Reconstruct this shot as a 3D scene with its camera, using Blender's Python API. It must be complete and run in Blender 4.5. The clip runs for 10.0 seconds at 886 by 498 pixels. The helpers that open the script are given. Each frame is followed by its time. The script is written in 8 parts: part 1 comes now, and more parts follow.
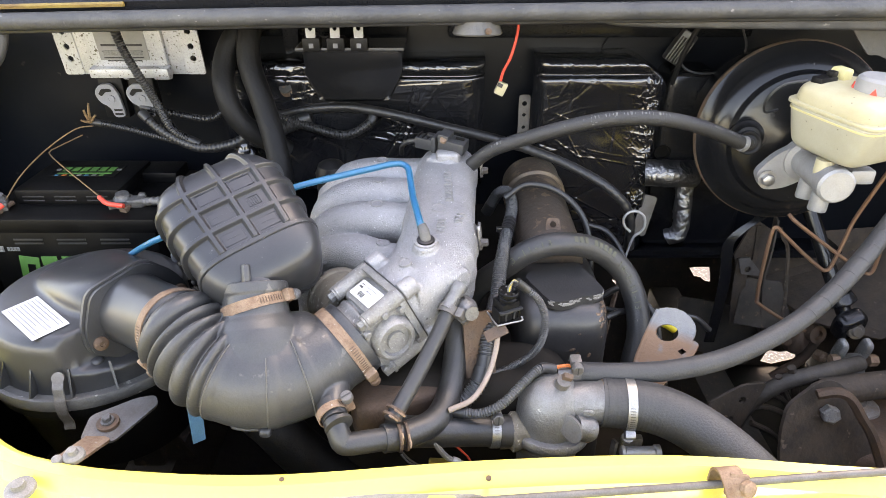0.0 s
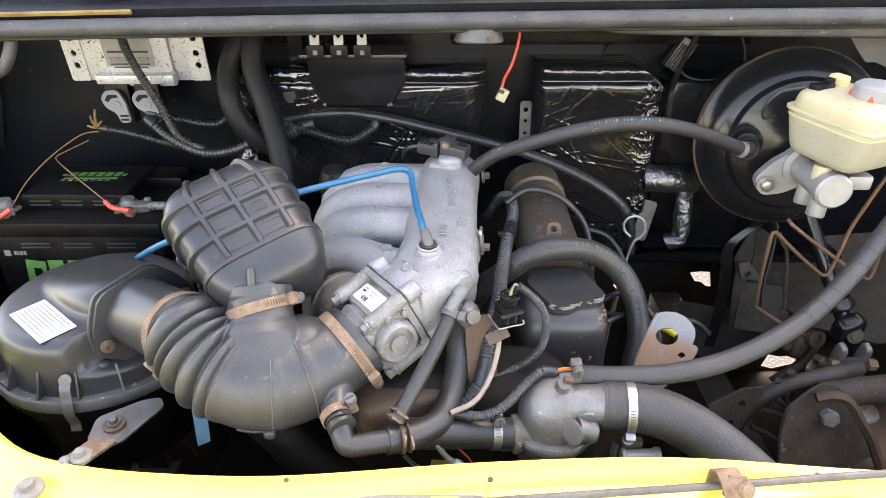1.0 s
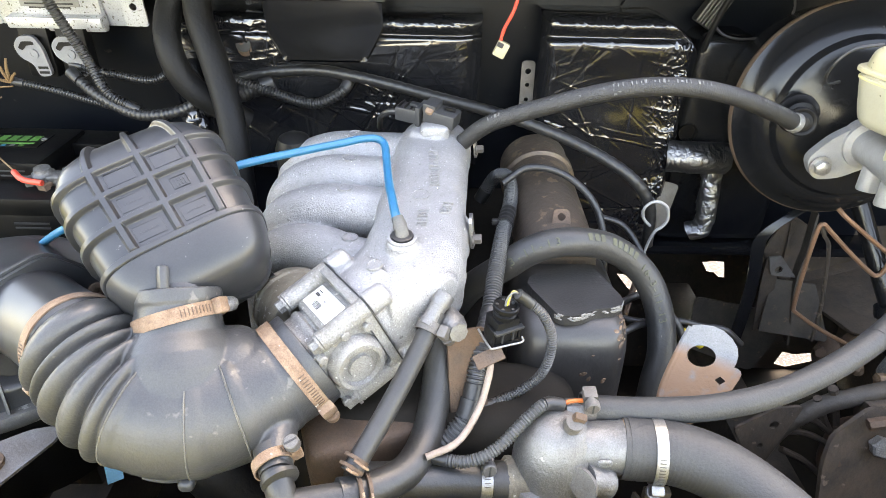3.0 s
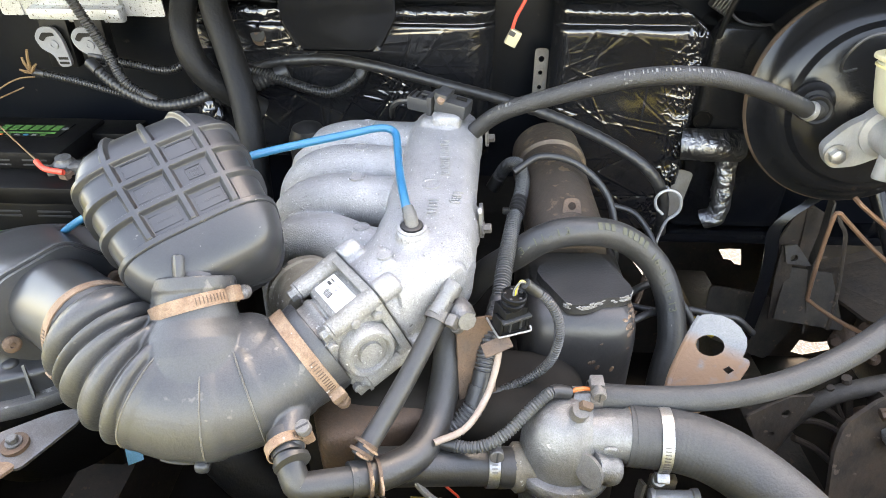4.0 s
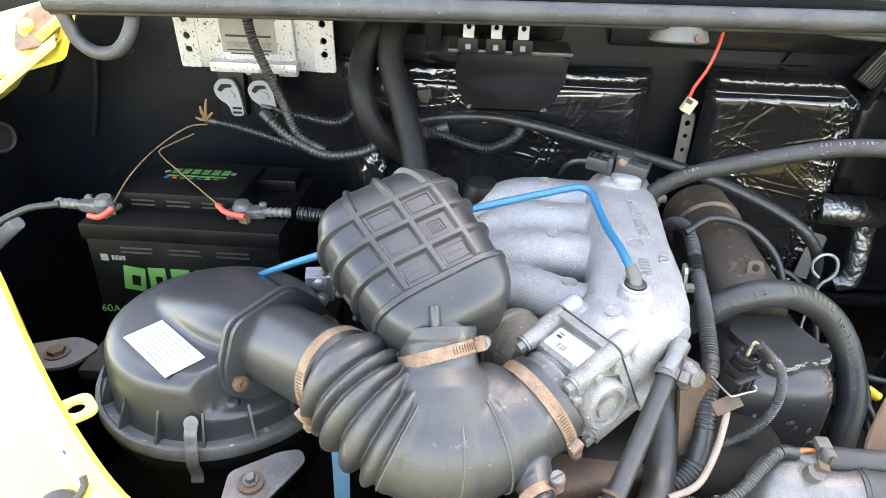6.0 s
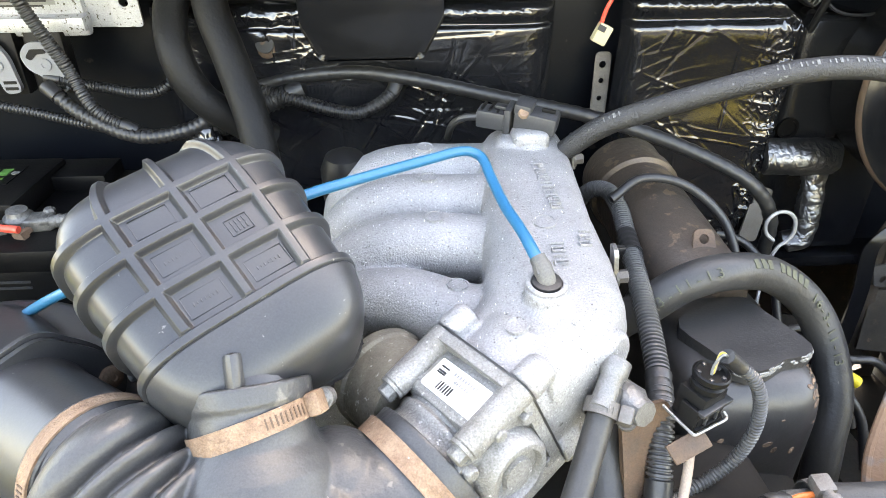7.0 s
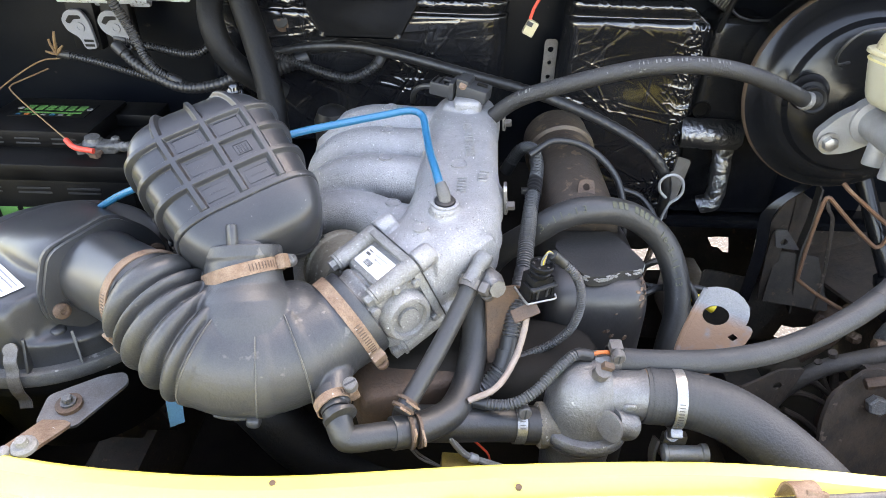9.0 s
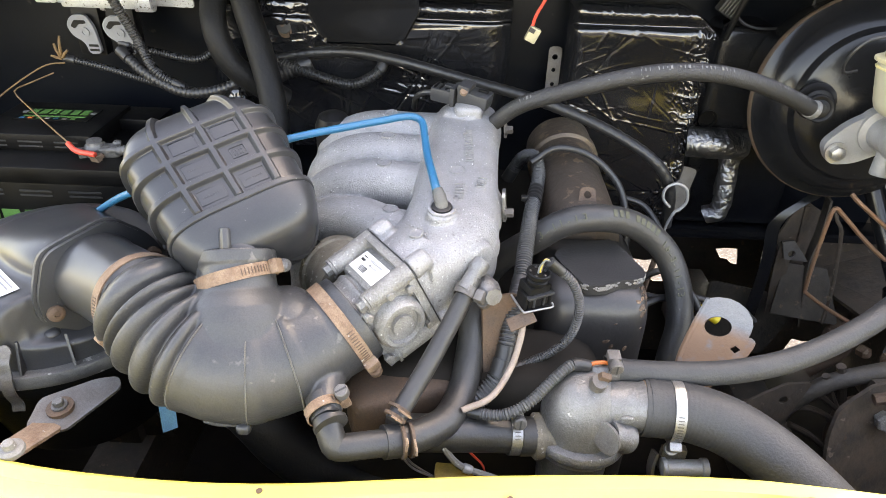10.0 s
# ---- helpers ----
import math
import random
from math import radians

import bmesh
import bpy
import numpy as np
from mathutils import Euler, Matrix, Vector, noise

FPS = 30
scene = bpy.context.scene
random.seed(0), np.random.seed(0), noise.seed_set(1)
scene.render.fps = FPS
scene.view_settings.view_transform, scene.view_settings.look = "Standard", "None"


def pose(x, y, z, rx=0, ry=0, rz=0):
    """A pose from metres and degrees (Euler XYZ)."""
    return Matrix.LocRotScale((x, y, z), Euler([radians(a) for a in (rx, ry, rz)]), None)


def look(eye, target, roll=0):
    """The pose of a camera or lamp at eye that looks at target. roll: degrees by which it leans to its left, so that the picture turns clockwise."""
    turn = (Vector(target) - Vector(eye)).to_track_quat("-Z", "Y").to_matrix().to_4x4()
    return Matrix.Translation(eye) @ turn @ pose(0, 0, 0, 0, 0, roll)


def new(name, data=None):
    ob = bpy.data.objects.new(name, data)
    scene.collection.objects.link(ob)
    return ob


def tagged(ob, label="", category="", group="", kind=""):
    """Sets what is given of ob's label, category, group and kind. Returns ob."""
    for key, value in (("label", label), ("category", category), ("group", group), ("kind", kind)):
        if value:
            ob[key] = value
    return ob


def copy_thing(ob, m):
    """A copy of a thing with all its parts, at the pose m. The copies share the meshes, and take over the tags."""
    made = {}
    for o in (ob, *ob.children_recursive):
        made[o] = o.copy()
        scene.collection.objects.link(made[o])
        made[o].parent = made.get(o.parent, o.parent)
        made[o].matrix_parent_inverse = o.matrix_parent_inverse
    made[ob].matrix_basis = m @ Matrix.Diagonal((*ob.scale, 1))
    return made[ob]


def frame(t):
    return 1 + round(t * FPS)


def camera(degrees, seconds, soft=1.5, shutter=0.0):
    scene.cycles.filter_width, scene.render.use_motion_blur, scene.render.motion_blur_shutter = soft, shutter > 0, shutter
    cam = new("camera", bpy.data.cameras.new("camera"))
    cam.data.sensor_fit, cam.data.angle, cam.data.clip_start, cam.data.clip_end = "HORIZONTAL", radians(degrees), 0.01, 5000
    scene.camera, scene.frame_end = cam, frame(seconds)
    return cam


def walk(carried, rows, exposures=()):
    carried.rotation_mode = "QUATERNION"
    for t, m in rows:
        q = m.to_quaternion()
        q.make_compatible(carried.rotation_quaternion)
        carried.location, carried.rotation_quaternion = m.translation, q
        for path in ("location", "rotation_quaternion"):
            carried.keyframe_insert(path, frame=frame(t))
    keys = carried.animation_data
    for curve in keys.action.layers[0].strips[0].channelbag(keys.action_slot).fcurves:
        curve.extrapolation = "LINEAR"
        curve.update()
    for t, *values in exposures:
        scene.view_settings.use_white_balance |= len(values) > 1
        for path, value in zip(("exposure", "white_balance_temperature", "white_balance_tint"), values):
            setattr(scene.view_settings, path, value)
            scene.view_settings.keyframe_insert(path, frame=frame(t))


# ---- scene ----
from mathutils.bvhtree import BVHTree

cam = camera(69.0, 10.0, 0.8)
PATH = [
    (0, (0.008, -0.011, 1.402), (-0.003, 1.732, 0.42), -0.2),
    (0.5, (0.007, -0.015, 1.404), (-0.006, 1.731, 0.43), -0.2),
    (1, (0.007, -0.019, 1.406), (-0.008, 1.731, 0.437), -0.2),
    (1.5, (0.003, -0.011, 1.403), (0.004, 1.739, 0.434), 0.2),
    (2, (0.005, -0.003, 1.399), (0.013, 1.74, 0.419), 0.3),
    (2.5, (0.009, 0.076, 1.366), (0.062, 1.837, 0.42), 1.3),
    (2.7, (0.012, 0.121, 1.344), (0.053, 1.864, 0.365), 1.4),
    (3.8, (0.028, 0.127, 1.348), (-0.022, 1.805, 0.262), 0.3),
    (4, (0.025, 0.121, 1.351), (-0.021, 1.807, 0.275), 0.4),
    (4.5, (-0.029, 0.104, 1.364), (-0.098, 1.813, 0.326), 0.7),
    (5, (-0.128, 0.09, 1.37), (-0.272, 1.823, 0.382), 1.3),
    (5.2, (-0.155, 0.091, 1.373), (-0.284, 1.835, 0.403), 1.3),
    (6.3, (-0.162, 0.103, 1.361), (-0.217, 1.863, 0.414), 1.7),
    (6.5, (-0.148, 0.16, 1.342), (-0.149, 1.941, 0.433), 0.3),
    (7, (-0.099, 0.266, 1.289), (0.02, 1.991, 0.284), -0.1),
    (7.5, (-0.079, 0.182, 1.323), (0.043, 1.849, 0.225), 4.9),
    (8, (-0.025, 0.122, 1.355), (0.107, 1.78, 0.244), 3.2),
    (8.5, (-0.009, 0.093, 1.359), (0.071, 1.769, 0.271), 2.1),
    (9, (-0.02, 0.077, 1.356), (-0.001, 1.754, 0.266), 2.0),
    (9.5, (-0.042, 0.072, 1.356), (-0.085, 1.755, 0.276), 1.6),
    (10, (-0.007, 0.082, 1.35), (-0.022, 1.775, 0.284), 2.0),
]
EXPOSURES = [(0, 3.70, 10200, 22), (2.0, 3.70, 10200, 22), (2.5, 4.21, 10200, 19), (4.0, 4.17, 10400, 17), (4.5, 4.17, 10400, 17), (5.0, 4.04, 10000, 19), (6.3, 4.17, 9700, 16), (7.0, 4.27, 10200, 16), (7.5, 4.24, 10700, 19), (8.5, 4.14, 10500, 18), (9.0, 3.79, 9200, 19), (10.0, 3.77, 10700, 20)]
walk(cam, [(t, look(eye, target, roll)) for t, eye, target, roll in PATH], EXPOSURES)

# ---- light ----
world = bpy.data.worlds.new("world")
scene.world = world
world.use_nodes = True
wn = world.node_tree.nodes
sky = wn.new("ShaderNodeTexSky")
sky.sky_type, sky.sun_disc = "NISHITA", False
sky.sun_elevation, sky.sun_rotation = radians(50), radians(25)
sky.dust_density = 1.0
world.node_tree.links.new(sky.outputs[0], wn["Background"].inputs[0])
wn["Background"].inputs[1].default_value = 0.15
sun_data = bpy.data.lights.new("sun", "SUN")
sun_data.energy, sun_data.angle, sun_data.color = 1.3, radians(32), (0.95, 0.98, 1.0)
sun = new("sun", sun_data)
sun.matrix_world = look(Vector((0.38, 0.82, 1.08)) * 10, (0, 0, 0))

# ---- materials ----


def material(name, color, rough=0.6, metal=0.0, second=None, scale=30.0, amount=0.5, bump=0.0, bump_scale=400.0,
             rough_var=0.15, speck=None, speck_scale=250.0, speck_cut=0.66, coat=0.0, spec=0.5, grit=0.22):
    """Principled surface with patches of a second colour, fine specks and a fine relief."""
    m = bpy.data.materials.new(name)
    m.use_nodes = True
    nt = m.node_tree
    bsdf = nt.nodes["Principled BSDF"]
    co = nt.nodes.new("ShaderNodeTexCoord")
    big = nt.nodes.new("ShaderNodeTexNoise")
    big.inputs["Scale"].default_value, big.inputs["Detail"].default_value, big.inputs["Roughness"].default_value = scale, 6, 0.65
    nt.links.new(co.outputs["Object"], big.inputs["Vector"])
    ramp = nt.nodes.new("ShaderNodeValToRGB")
    ramp.color_ramp.elements[0].position, ramp.color_ramp.elements[1].position = 0.5 - 0.25 * amount, 0.5 + 0.3
    second = second or [c * 0.7 for c in color]
    ramp.color_ramp.elements[0].color = (*color, 1)
    ramp.color_ramp.elements[1].color = (*second, 1)
    nt.links.new(big.outputs["Fac"], ramp.inputs["Fac"])
    col = ramp.outputs["Color"]
    if speck:
        sp = nt.nodes.new("ShaderNodeTexNoise")
        sp.inputs["Scale"].default_value, sp.inputs["Detail"].default_value = speck_scale, 3
        nt.links.new(co.outputs["Object"], sp.inputs["Vector"])
        cut = nt.nodes.new("ShaderNodeValToRGB")
        cut.color_ramp.elements[0].position, cut.color_ramp.elements[1].position = speck_cut, speck_cut + 0.05
        nt.links.new(sp.outputs["Fac"], cut.inputs["Fac"])
        mix = nt.nodes.new("ShaderNodeMix")
        mix.data_type = "RGBA"
        nt.links.new(cut.outputs["Color"], mix.inputs["Factor"])
        nt.links.new(col, mix.inputs["A"])
        mix.inputs["B"].default_value = (*speck, 1)
        col = mix.outputs["Result"]
    # fine grit over everything: lighter dust and darker pores
    gr = nt.nodes.new("ShaderNodeTexNoise")
    gr.inputs["Scale"].default_value, gr.inputs["Detail"].default_value, gr.inputs["Roughness"].default_value = 900, 3, 0.7
    nt.links.new(co.outputs["Object"], gr.inputs["Vector"])
    gm = nt.nodes.new("ShaderNodeMapRange")
    gm.inputs["From Min"].default_value, gm.inputs["From Max"].default_value = 0.3, 0.7
    gm.inputs["To Min"].default_value, gm.inputs["To Max"].default_value = 1 - grit, 1 + grit
    nt.links.new(gr.outputs["Fac"], gm.inputs["Value"])
    vm = nt.nodes.new("ShaderNodeVectorMath")
    vm.operation = "SCALE"
    nt.links.new(col, vm.inputs[0])
    nt.links.new(gm.outputs[0], vm.inputs["Scale"])
    nt.links.new(vm.outputs[0], bsdf.inputs["Base Color"])
    rm = nt.nodes.new("ShaderNodeMapRange")
    rm.inputs["To Min"].default_value, rm.inputs["To Max"].default_value = max(rough - rough_var, 0.04), min(rough + rough_var, 1.0)
    nt.links.new(big.outputs["Fac"], rm.inputs["Value"])
    nt.links.new(rm.outputs["Result"], bsdf.inputs["Roughness"])
    bsdf.inputs["Metallic"].default_value = metal
    bsdf.inputs["Coat Weight"].default_value = coat
    bsdf.inputs["Specular IOR Level"].default_value = spec
    if bump:
        fine = nt.nodes.new("ShaderNodeTexNoise")
        fine.inputs["Scale"].default_value, fine.inputs["Detail"].default_value = bump_scale, 4
        nt.links.new(co.outputs["Object"], fine.inputs["Vector"])
        bp = nt.nodes.new("ShaderNodeBump")
        bp.inputs["Strength"].default_value, bp.inputs["Distance"].default_value = bump, 0.002
        nt.links.new(fine.outputs["Fac"], bp.inputs["Height"])
        nt.links.new(bp.outputs["Normal"], bsdf.inputs["Normal"])
    return m


PLASTIC = material("black_plastic", (0.022, 0.023, 0.025), 0.42, 0, (0.045, 0.044, 0.043), 14, 0.6, 0.15, 600)
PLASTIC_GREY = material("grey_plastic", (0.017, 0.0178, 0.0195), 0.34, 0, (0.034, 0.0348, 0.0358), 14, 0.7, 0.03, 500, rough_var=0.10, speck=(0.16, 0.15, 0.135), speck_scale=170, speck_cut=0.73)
PLASTIC_RIM = material("scuffed_rim_plastic", (0.045, 0.044, 0.042), 0.6, 0, (0.11, 0.105, 0.095), 30, 0.8, 0.2, 300, speck=(0.26, 0.25, 0.23), speck_scale=90, speck_cut=0.66)
BATTERY_BLACK = material("battery_case", (0.0022, 0.0022, 0.0024), 0.42, 0, (0.0055, 0.0053, 0.0050), 22, 0.6, 0.1, speck=(0.07, 0.065, 0.055), speck_scale=160, speck_cut=0.76, spec=0.10)
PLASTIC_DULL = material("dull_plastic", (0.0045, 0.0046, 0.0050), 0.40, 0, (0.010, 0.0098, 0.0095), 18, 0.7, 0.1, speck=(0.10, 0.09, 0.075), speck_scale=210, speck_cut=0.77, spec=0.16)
RUBBER = material("rubber", (0.014, 0.0142, 0.0148), 0.46, 0, (0.038, 0.036, 0.033), 24, 0.8, 0.2, 300, speck=(0.13, 0.12, 0.10), speck_scale=160, speck_cut=0.74, rough_var=0.2)
RUBBER_DUCT = material("dusty_rubber", (0.023, 0.0247, 0.0272), 0.42, 0, (0.052, 0.0505, 0.048), 16, 0.8, 0.2, 350, speck=(0.085, 0.08, 0.07), speck_scale=60, speck_cut=0.66, rough_var=0.2)
HOSE_MATT = material("matt_grey_rubber", (0.021, 0.0215, 0.0225), 0.58, 0, (0.044, 0.043, 0.041), 20, 0.8, 0.25, 420, rough_var=0.12, speck=(0.09, 0.085, 0.078), speck_scale=120, speck_cut=0.73, spec=0.4)
DUST_RUBBER = material("dust_caught_rubber", (0.060, 0.058, 0.054), 0.6, 0, (0.14, 0.13, 0.11), 50, 0.8, 0.2, 350)
CONDUIT = material("conduit", (0.008, 0.0085, 0.0098), 0.38, 0, (0.024, 0.024, 0.0245), 25, 0.6, speck=(0.08, 0.075, 0.068), speck_scale=140, speck_cut=0.72)
CONDUIT_GREY = material("dusty_grey_conduit", (0.026, 0.027, 0.029), 0.38, 0, (0.075, 0.074, 0.072), 25, 0.7, speck=(0.13, 0.125, 0.115), speck_scale=140, speck_cut=0.70)
CABLE = material("cable", (0.010, 0.0102, 0.0112), 0.42, 0, (0.024, 0.0235, 0.023), 25, 0.6, 0.15, 260)
ALU = material("cast_aluminium", (0.29, 0.285, 0.285), 0.52, 0.45, (0.205, 0.202, 0.202), 26, 0.9, 0.62, 680, speck=(0.13, 0.128, 0.125), speck_scale=260, speck_cut=0.68, rough_var=0.18, grit=0.28)
ALU_DIRTY = material("dirty_aluminium", (0.235, 0.232, 0.226), 0.55, 0.4, (0.13, 0.122, 0.108), 40, 0.9, 0.6, 520, speck=(0.40, 0.39, 0.375), speck_scale=300, speck_cut=0.66, rough_var=0.2, grit=0.35)
LEAD = material("greyed_lead", (0.065, 0.063, 0.060), 0.5, 0.5, (0.17, 0.165, 0.155), 120, 0.7, 0.6, 260)
CAST_GREY = material("dark_cast_aluminium", (0.19, 0.187, 0.184), 0.45, 0.5, (0.085, 0.080, 0.072), 30, 0.9, 0.45, 380, speck=(0.34, 0.33, 0.31), speck_scale=180, speck_cut=0.70)
ALU_MUDDY = material("mud_stained_aluminium", (0.20, 0.178, 0.14), 0.7, 0.25, (0.09, 0.075, 0.055), 60, 0.9, 0.5, 300, speck=(0.36, 0.34, 0.30), speck_scale=200, speck_cut=0.64)
ALU_PLAIN = material("bare_aluminium", (0.30, 0.30, 0.298), 0.48, 0.4, (0.235, 0.232, 0.226), 40, 0.7, 0.25, 500, speck=(0.15, 0.145, 0.135), speck_scale=220, speck_cut=0.74, grit=0.12)
ZINC = material("zinc_plated_steel", (0.36, 0.36, 0.36), 0.40, 0.85, (0.24, 0.225, 0.20), 90, 0.8, 0.2)
GALV = material("galvanised_plate", (0.45, 0.45, 0.44), 0.5, 0.6, (0.30, 0.17, 0.09), 22, 0.6, 0.3, 300)
RUST = material("rust", (0.115, 0.060, 0.034), 0.70, 0.15, (0.27, 0.185, 0.125), 75, 0.9, 0.5, 500, speck=(0.38, 0.36, 0.33), speck_scale=120, speck_cut=0.69)
RUST_MID = material("rust_slot", (0.085, 0.052, 0.034), 0.8)
RUST_DARK = material("dark_rust", (0.055, 0.036, 0.026), 0.75, 0.1, (0.125, 0.070, 0.040), 30, 0.7, 0.5, 300)
BROWN_STEEL = material("heat_browned_steel", (0.085, 0.060, 0.043), 0.44, 0.3, (0.040, 0.034, 0.030), 14, 0.9, 0.3, 200, speck=(0.14, 0.095, 0.062), speck_scale=70, speck_cut=0.6)
BLACK_PAINT = material("black_paint", (0.0042, 0.0048, 0.0062), 0.22, 0, (0.0085, 0.0088, 0.0092), 10, 0.5, 0.08, 120, spec=0.22)
BLACK_SATIN = material("satin_black_metal", (0.006, 0.0064, 0.0074), 0.22, 0, (0.013, 0.0128, 0.0126), 6, 0.5, 0.05, 120, speck=(0.06, 0.055, 0.05), speck_scale=120, speck_cut=0.74, spec=0.35)
VALVE_BLACK = material("worn_black_enamel", (0.017, 0.0165, 0.017), 0.40, 0, (0.038, 0.034, 0.031), 16, 0.7, 0.15, 150, speck=(0.13, 0.08, 0.05), speck_scale=110, speck_cut=0.75)
CHIPPED_BLACK = material("chipped_black_paint", (0.016, 0.016, 0.0165), 0.42, 0, (0.030, 0.029, 0.028), 45, 0.8, 0.18, 420, speck=(0.10, 0.097, 0.09), speck_scale=90, speck_cut=0.74)
SOOT = material("grimy_black_metal", (0.024, 0.021, 0.018), 0.66, 0, (0.082, 0.066, 0.050), 26, 0.9, 0.6, 130, speck=(0.11, 0.075, 0.05), speck_scale=70, speck_cut=0.66)
# near-black colour stands in for the shade low in the packed bay
SHADE_DARK = material("shade_darkened_steel", (0.010, 0.0088, 0.0075), 0.75, 0, (0.026, 0.021, 0.016), 12, 0.7, 0.4, 60, spec=0.12)
GRIME = material("dusty_grime", (0.022, 0.019, 0.016), 0.75, 0, (0.092, 0.064, 0.044), 30, 0.95, 0.7, 130, speck=(0.13, 0.10, 0.075), speck_scale=80, speck_cut=0.67)
YELLOW = material("yellow_paint", (0.74, 0.635, 0.105), 0.34, 0, (0.69, 0.585, 0.11), 8, 0.6, 0.03, 60, speck=(0.30, 0.20, 0.06), speck_scale=60, speck_cut=0.78, coat=0.3, grit=0.06)
DUSTY_GREY = material("mud_dusted_metal", (0.19, 0.185, 0.175), 0.7, 0.1, (0.11, 0.10, 0.088), 60, 0.8, 0.5, 200, speck=(0.42, 0.41, 0.39), speck_scale=160, speck_cut=0.67)
RUSTED_YELLOW = material("rusted_yellow_paint", (0.30, 0.21, 0.045), 0.6, 0, (0.10, 0.045, 0.02), 22, 0.9, 0.4, 200)
WHITE_LABEL = material("white_label", (0.82, 0.82, 0.80), 0.5, 0, (0.74, 0.73, 0.70), 40, 0.5, grit=0.06)
INK = material("ink", (0.02, 0.02, 0.02), 0.6)
FAINT_INK = material("faint_grey_print", (0.22, 0.22, 0.225), 0.6)
WHITE_INK = material("white_ink", (0.20, 0.20, 0.185), 0.6, 0, (0.04, 0.04, 0.04), 220, 1.0)
YELLOW_INK = material("faded_yellow_ink", (0.070, 0.070, 0.034), 0.6, 0, (0.035, 0.035, 0.025), 130, 1.0)
GREEN = material("green_print", (0.050, 0.165, 0.035), 0.45, 0, (0.03, 0.11, 0.025), 40, 0.5)
BLUE = material("blue_tube", (0.0005, 0.098, 0.190), 0.36, 0, (0.001, 0.112, 0.21), 30, 0.5, grit=0.06, spec=0.4)
BLUE_TAG = material("blue_tag", (0.10, 0.30, 0.42), 0.6)
RED = material("red_rubber", (0.62, 0.055, 0.03), 0.45, 0, (0.5, 0.05, 0.03), 60)
ORANGE = material("orange_wire", (0.55, 0.13, 0.03), 0.5)
YELLOW_WIRE = material("yellow_plastic", (0.65, 0.48, 0.03), 0.5)
PINK = material("dusty_pink_wire", (0.17, 0.125, 0.10), 0.6, 0, (0.27, 0.215, 0.18), 60)
CREAM = material("aged_cream_plastic", (0.40, 0.357, 0.235), 0.40, 0, (0.34, 0.290, 0.165), 18, 0.6, 0.06, 200, grit=0.06)
CREAM_LOW = material("fluid_filled_plastic", (0.335, 0.318, 0.245), 0.36, 0, (0.265, 0.243, 0.17), 14, 0.7, 0.06, 200, grit=0.06)
CREAM_YELLOW = material("yellowed_plastic", (0.52, 0.455, 0.23), 0.42, 0, (0.45, 0.375, 0.17), 25, 0.5, grit=0.06)
GREY_CAP = material("grey_cap", (0.20, 0.197, 0.19), 0.5, 0, (0.26, 0.255, 0.245), 50, grit=0.06)
ECU_MAT = material("spotted_aluminium", (0.47, 0.48, 0.50), 0.42, 0.5, (0.38, 0.385, 0.39), 30, 0.6, 0.1, 200, speck=(0.10, 0.09, 0.07), speck_scale=300, speck_cut=0.61)
LIGHT_PLASTIC = material("light_grey_plastic", (0.155, 0.160, 0.172), 0.45, 0, (0.12, 0.122, 0.128), 40, grit=0.1)
STRAP = material("brown_tape", (0.115, 0.062, 0.024), 0.7, 0, (0.19, 0.115, 0.05), 60)
SEAL = material("weathered_seal_rubber", (0.026, 0.0265, 0.028), 0.55, 0, (0.075, 0.072, 0.066), 25, 0.8, 0.5, 160, speck=(0.16, 0.15, 0.14), speck_scale=140, speck_cut=0.70, grit=0.2)
HOSE_BLACK = material("matt_black_hose", (0.0048, 0.0049, 0.0054), 0.55, 0, (0.0105, 0.0102, 0.0098), 25, 0.7, 0.3, 260, spec=0.2)
# albedo lowered in place of the shade of the unmodelled van body
GRAVEL = material("gravel", (0.042, 0.039, 0.036), 0.9, 0, (0.012, 0.011, 0.010), 75, 0.8, 0.8, 60, speck=(0.13, 0.124, 0.115), speck_scale=110, speck_cut=0.56)
COPPER = material("rusty_brake_pipe", (0.17, 0.09, 0.055), 0.55, 0.5, (0.18, 0.10, 0.06), 60)
WALL = material("dusty_black_panel", (0.0032, 0.0043, 0.0064), 0.34, 0, (0.0062, 0.0073, 0.0092), 7, 0.7, 0.10, 90, spec=0.12, speck=(0.03, 0.028, 0.025), speck_scale=60, speck_cut=0.70)



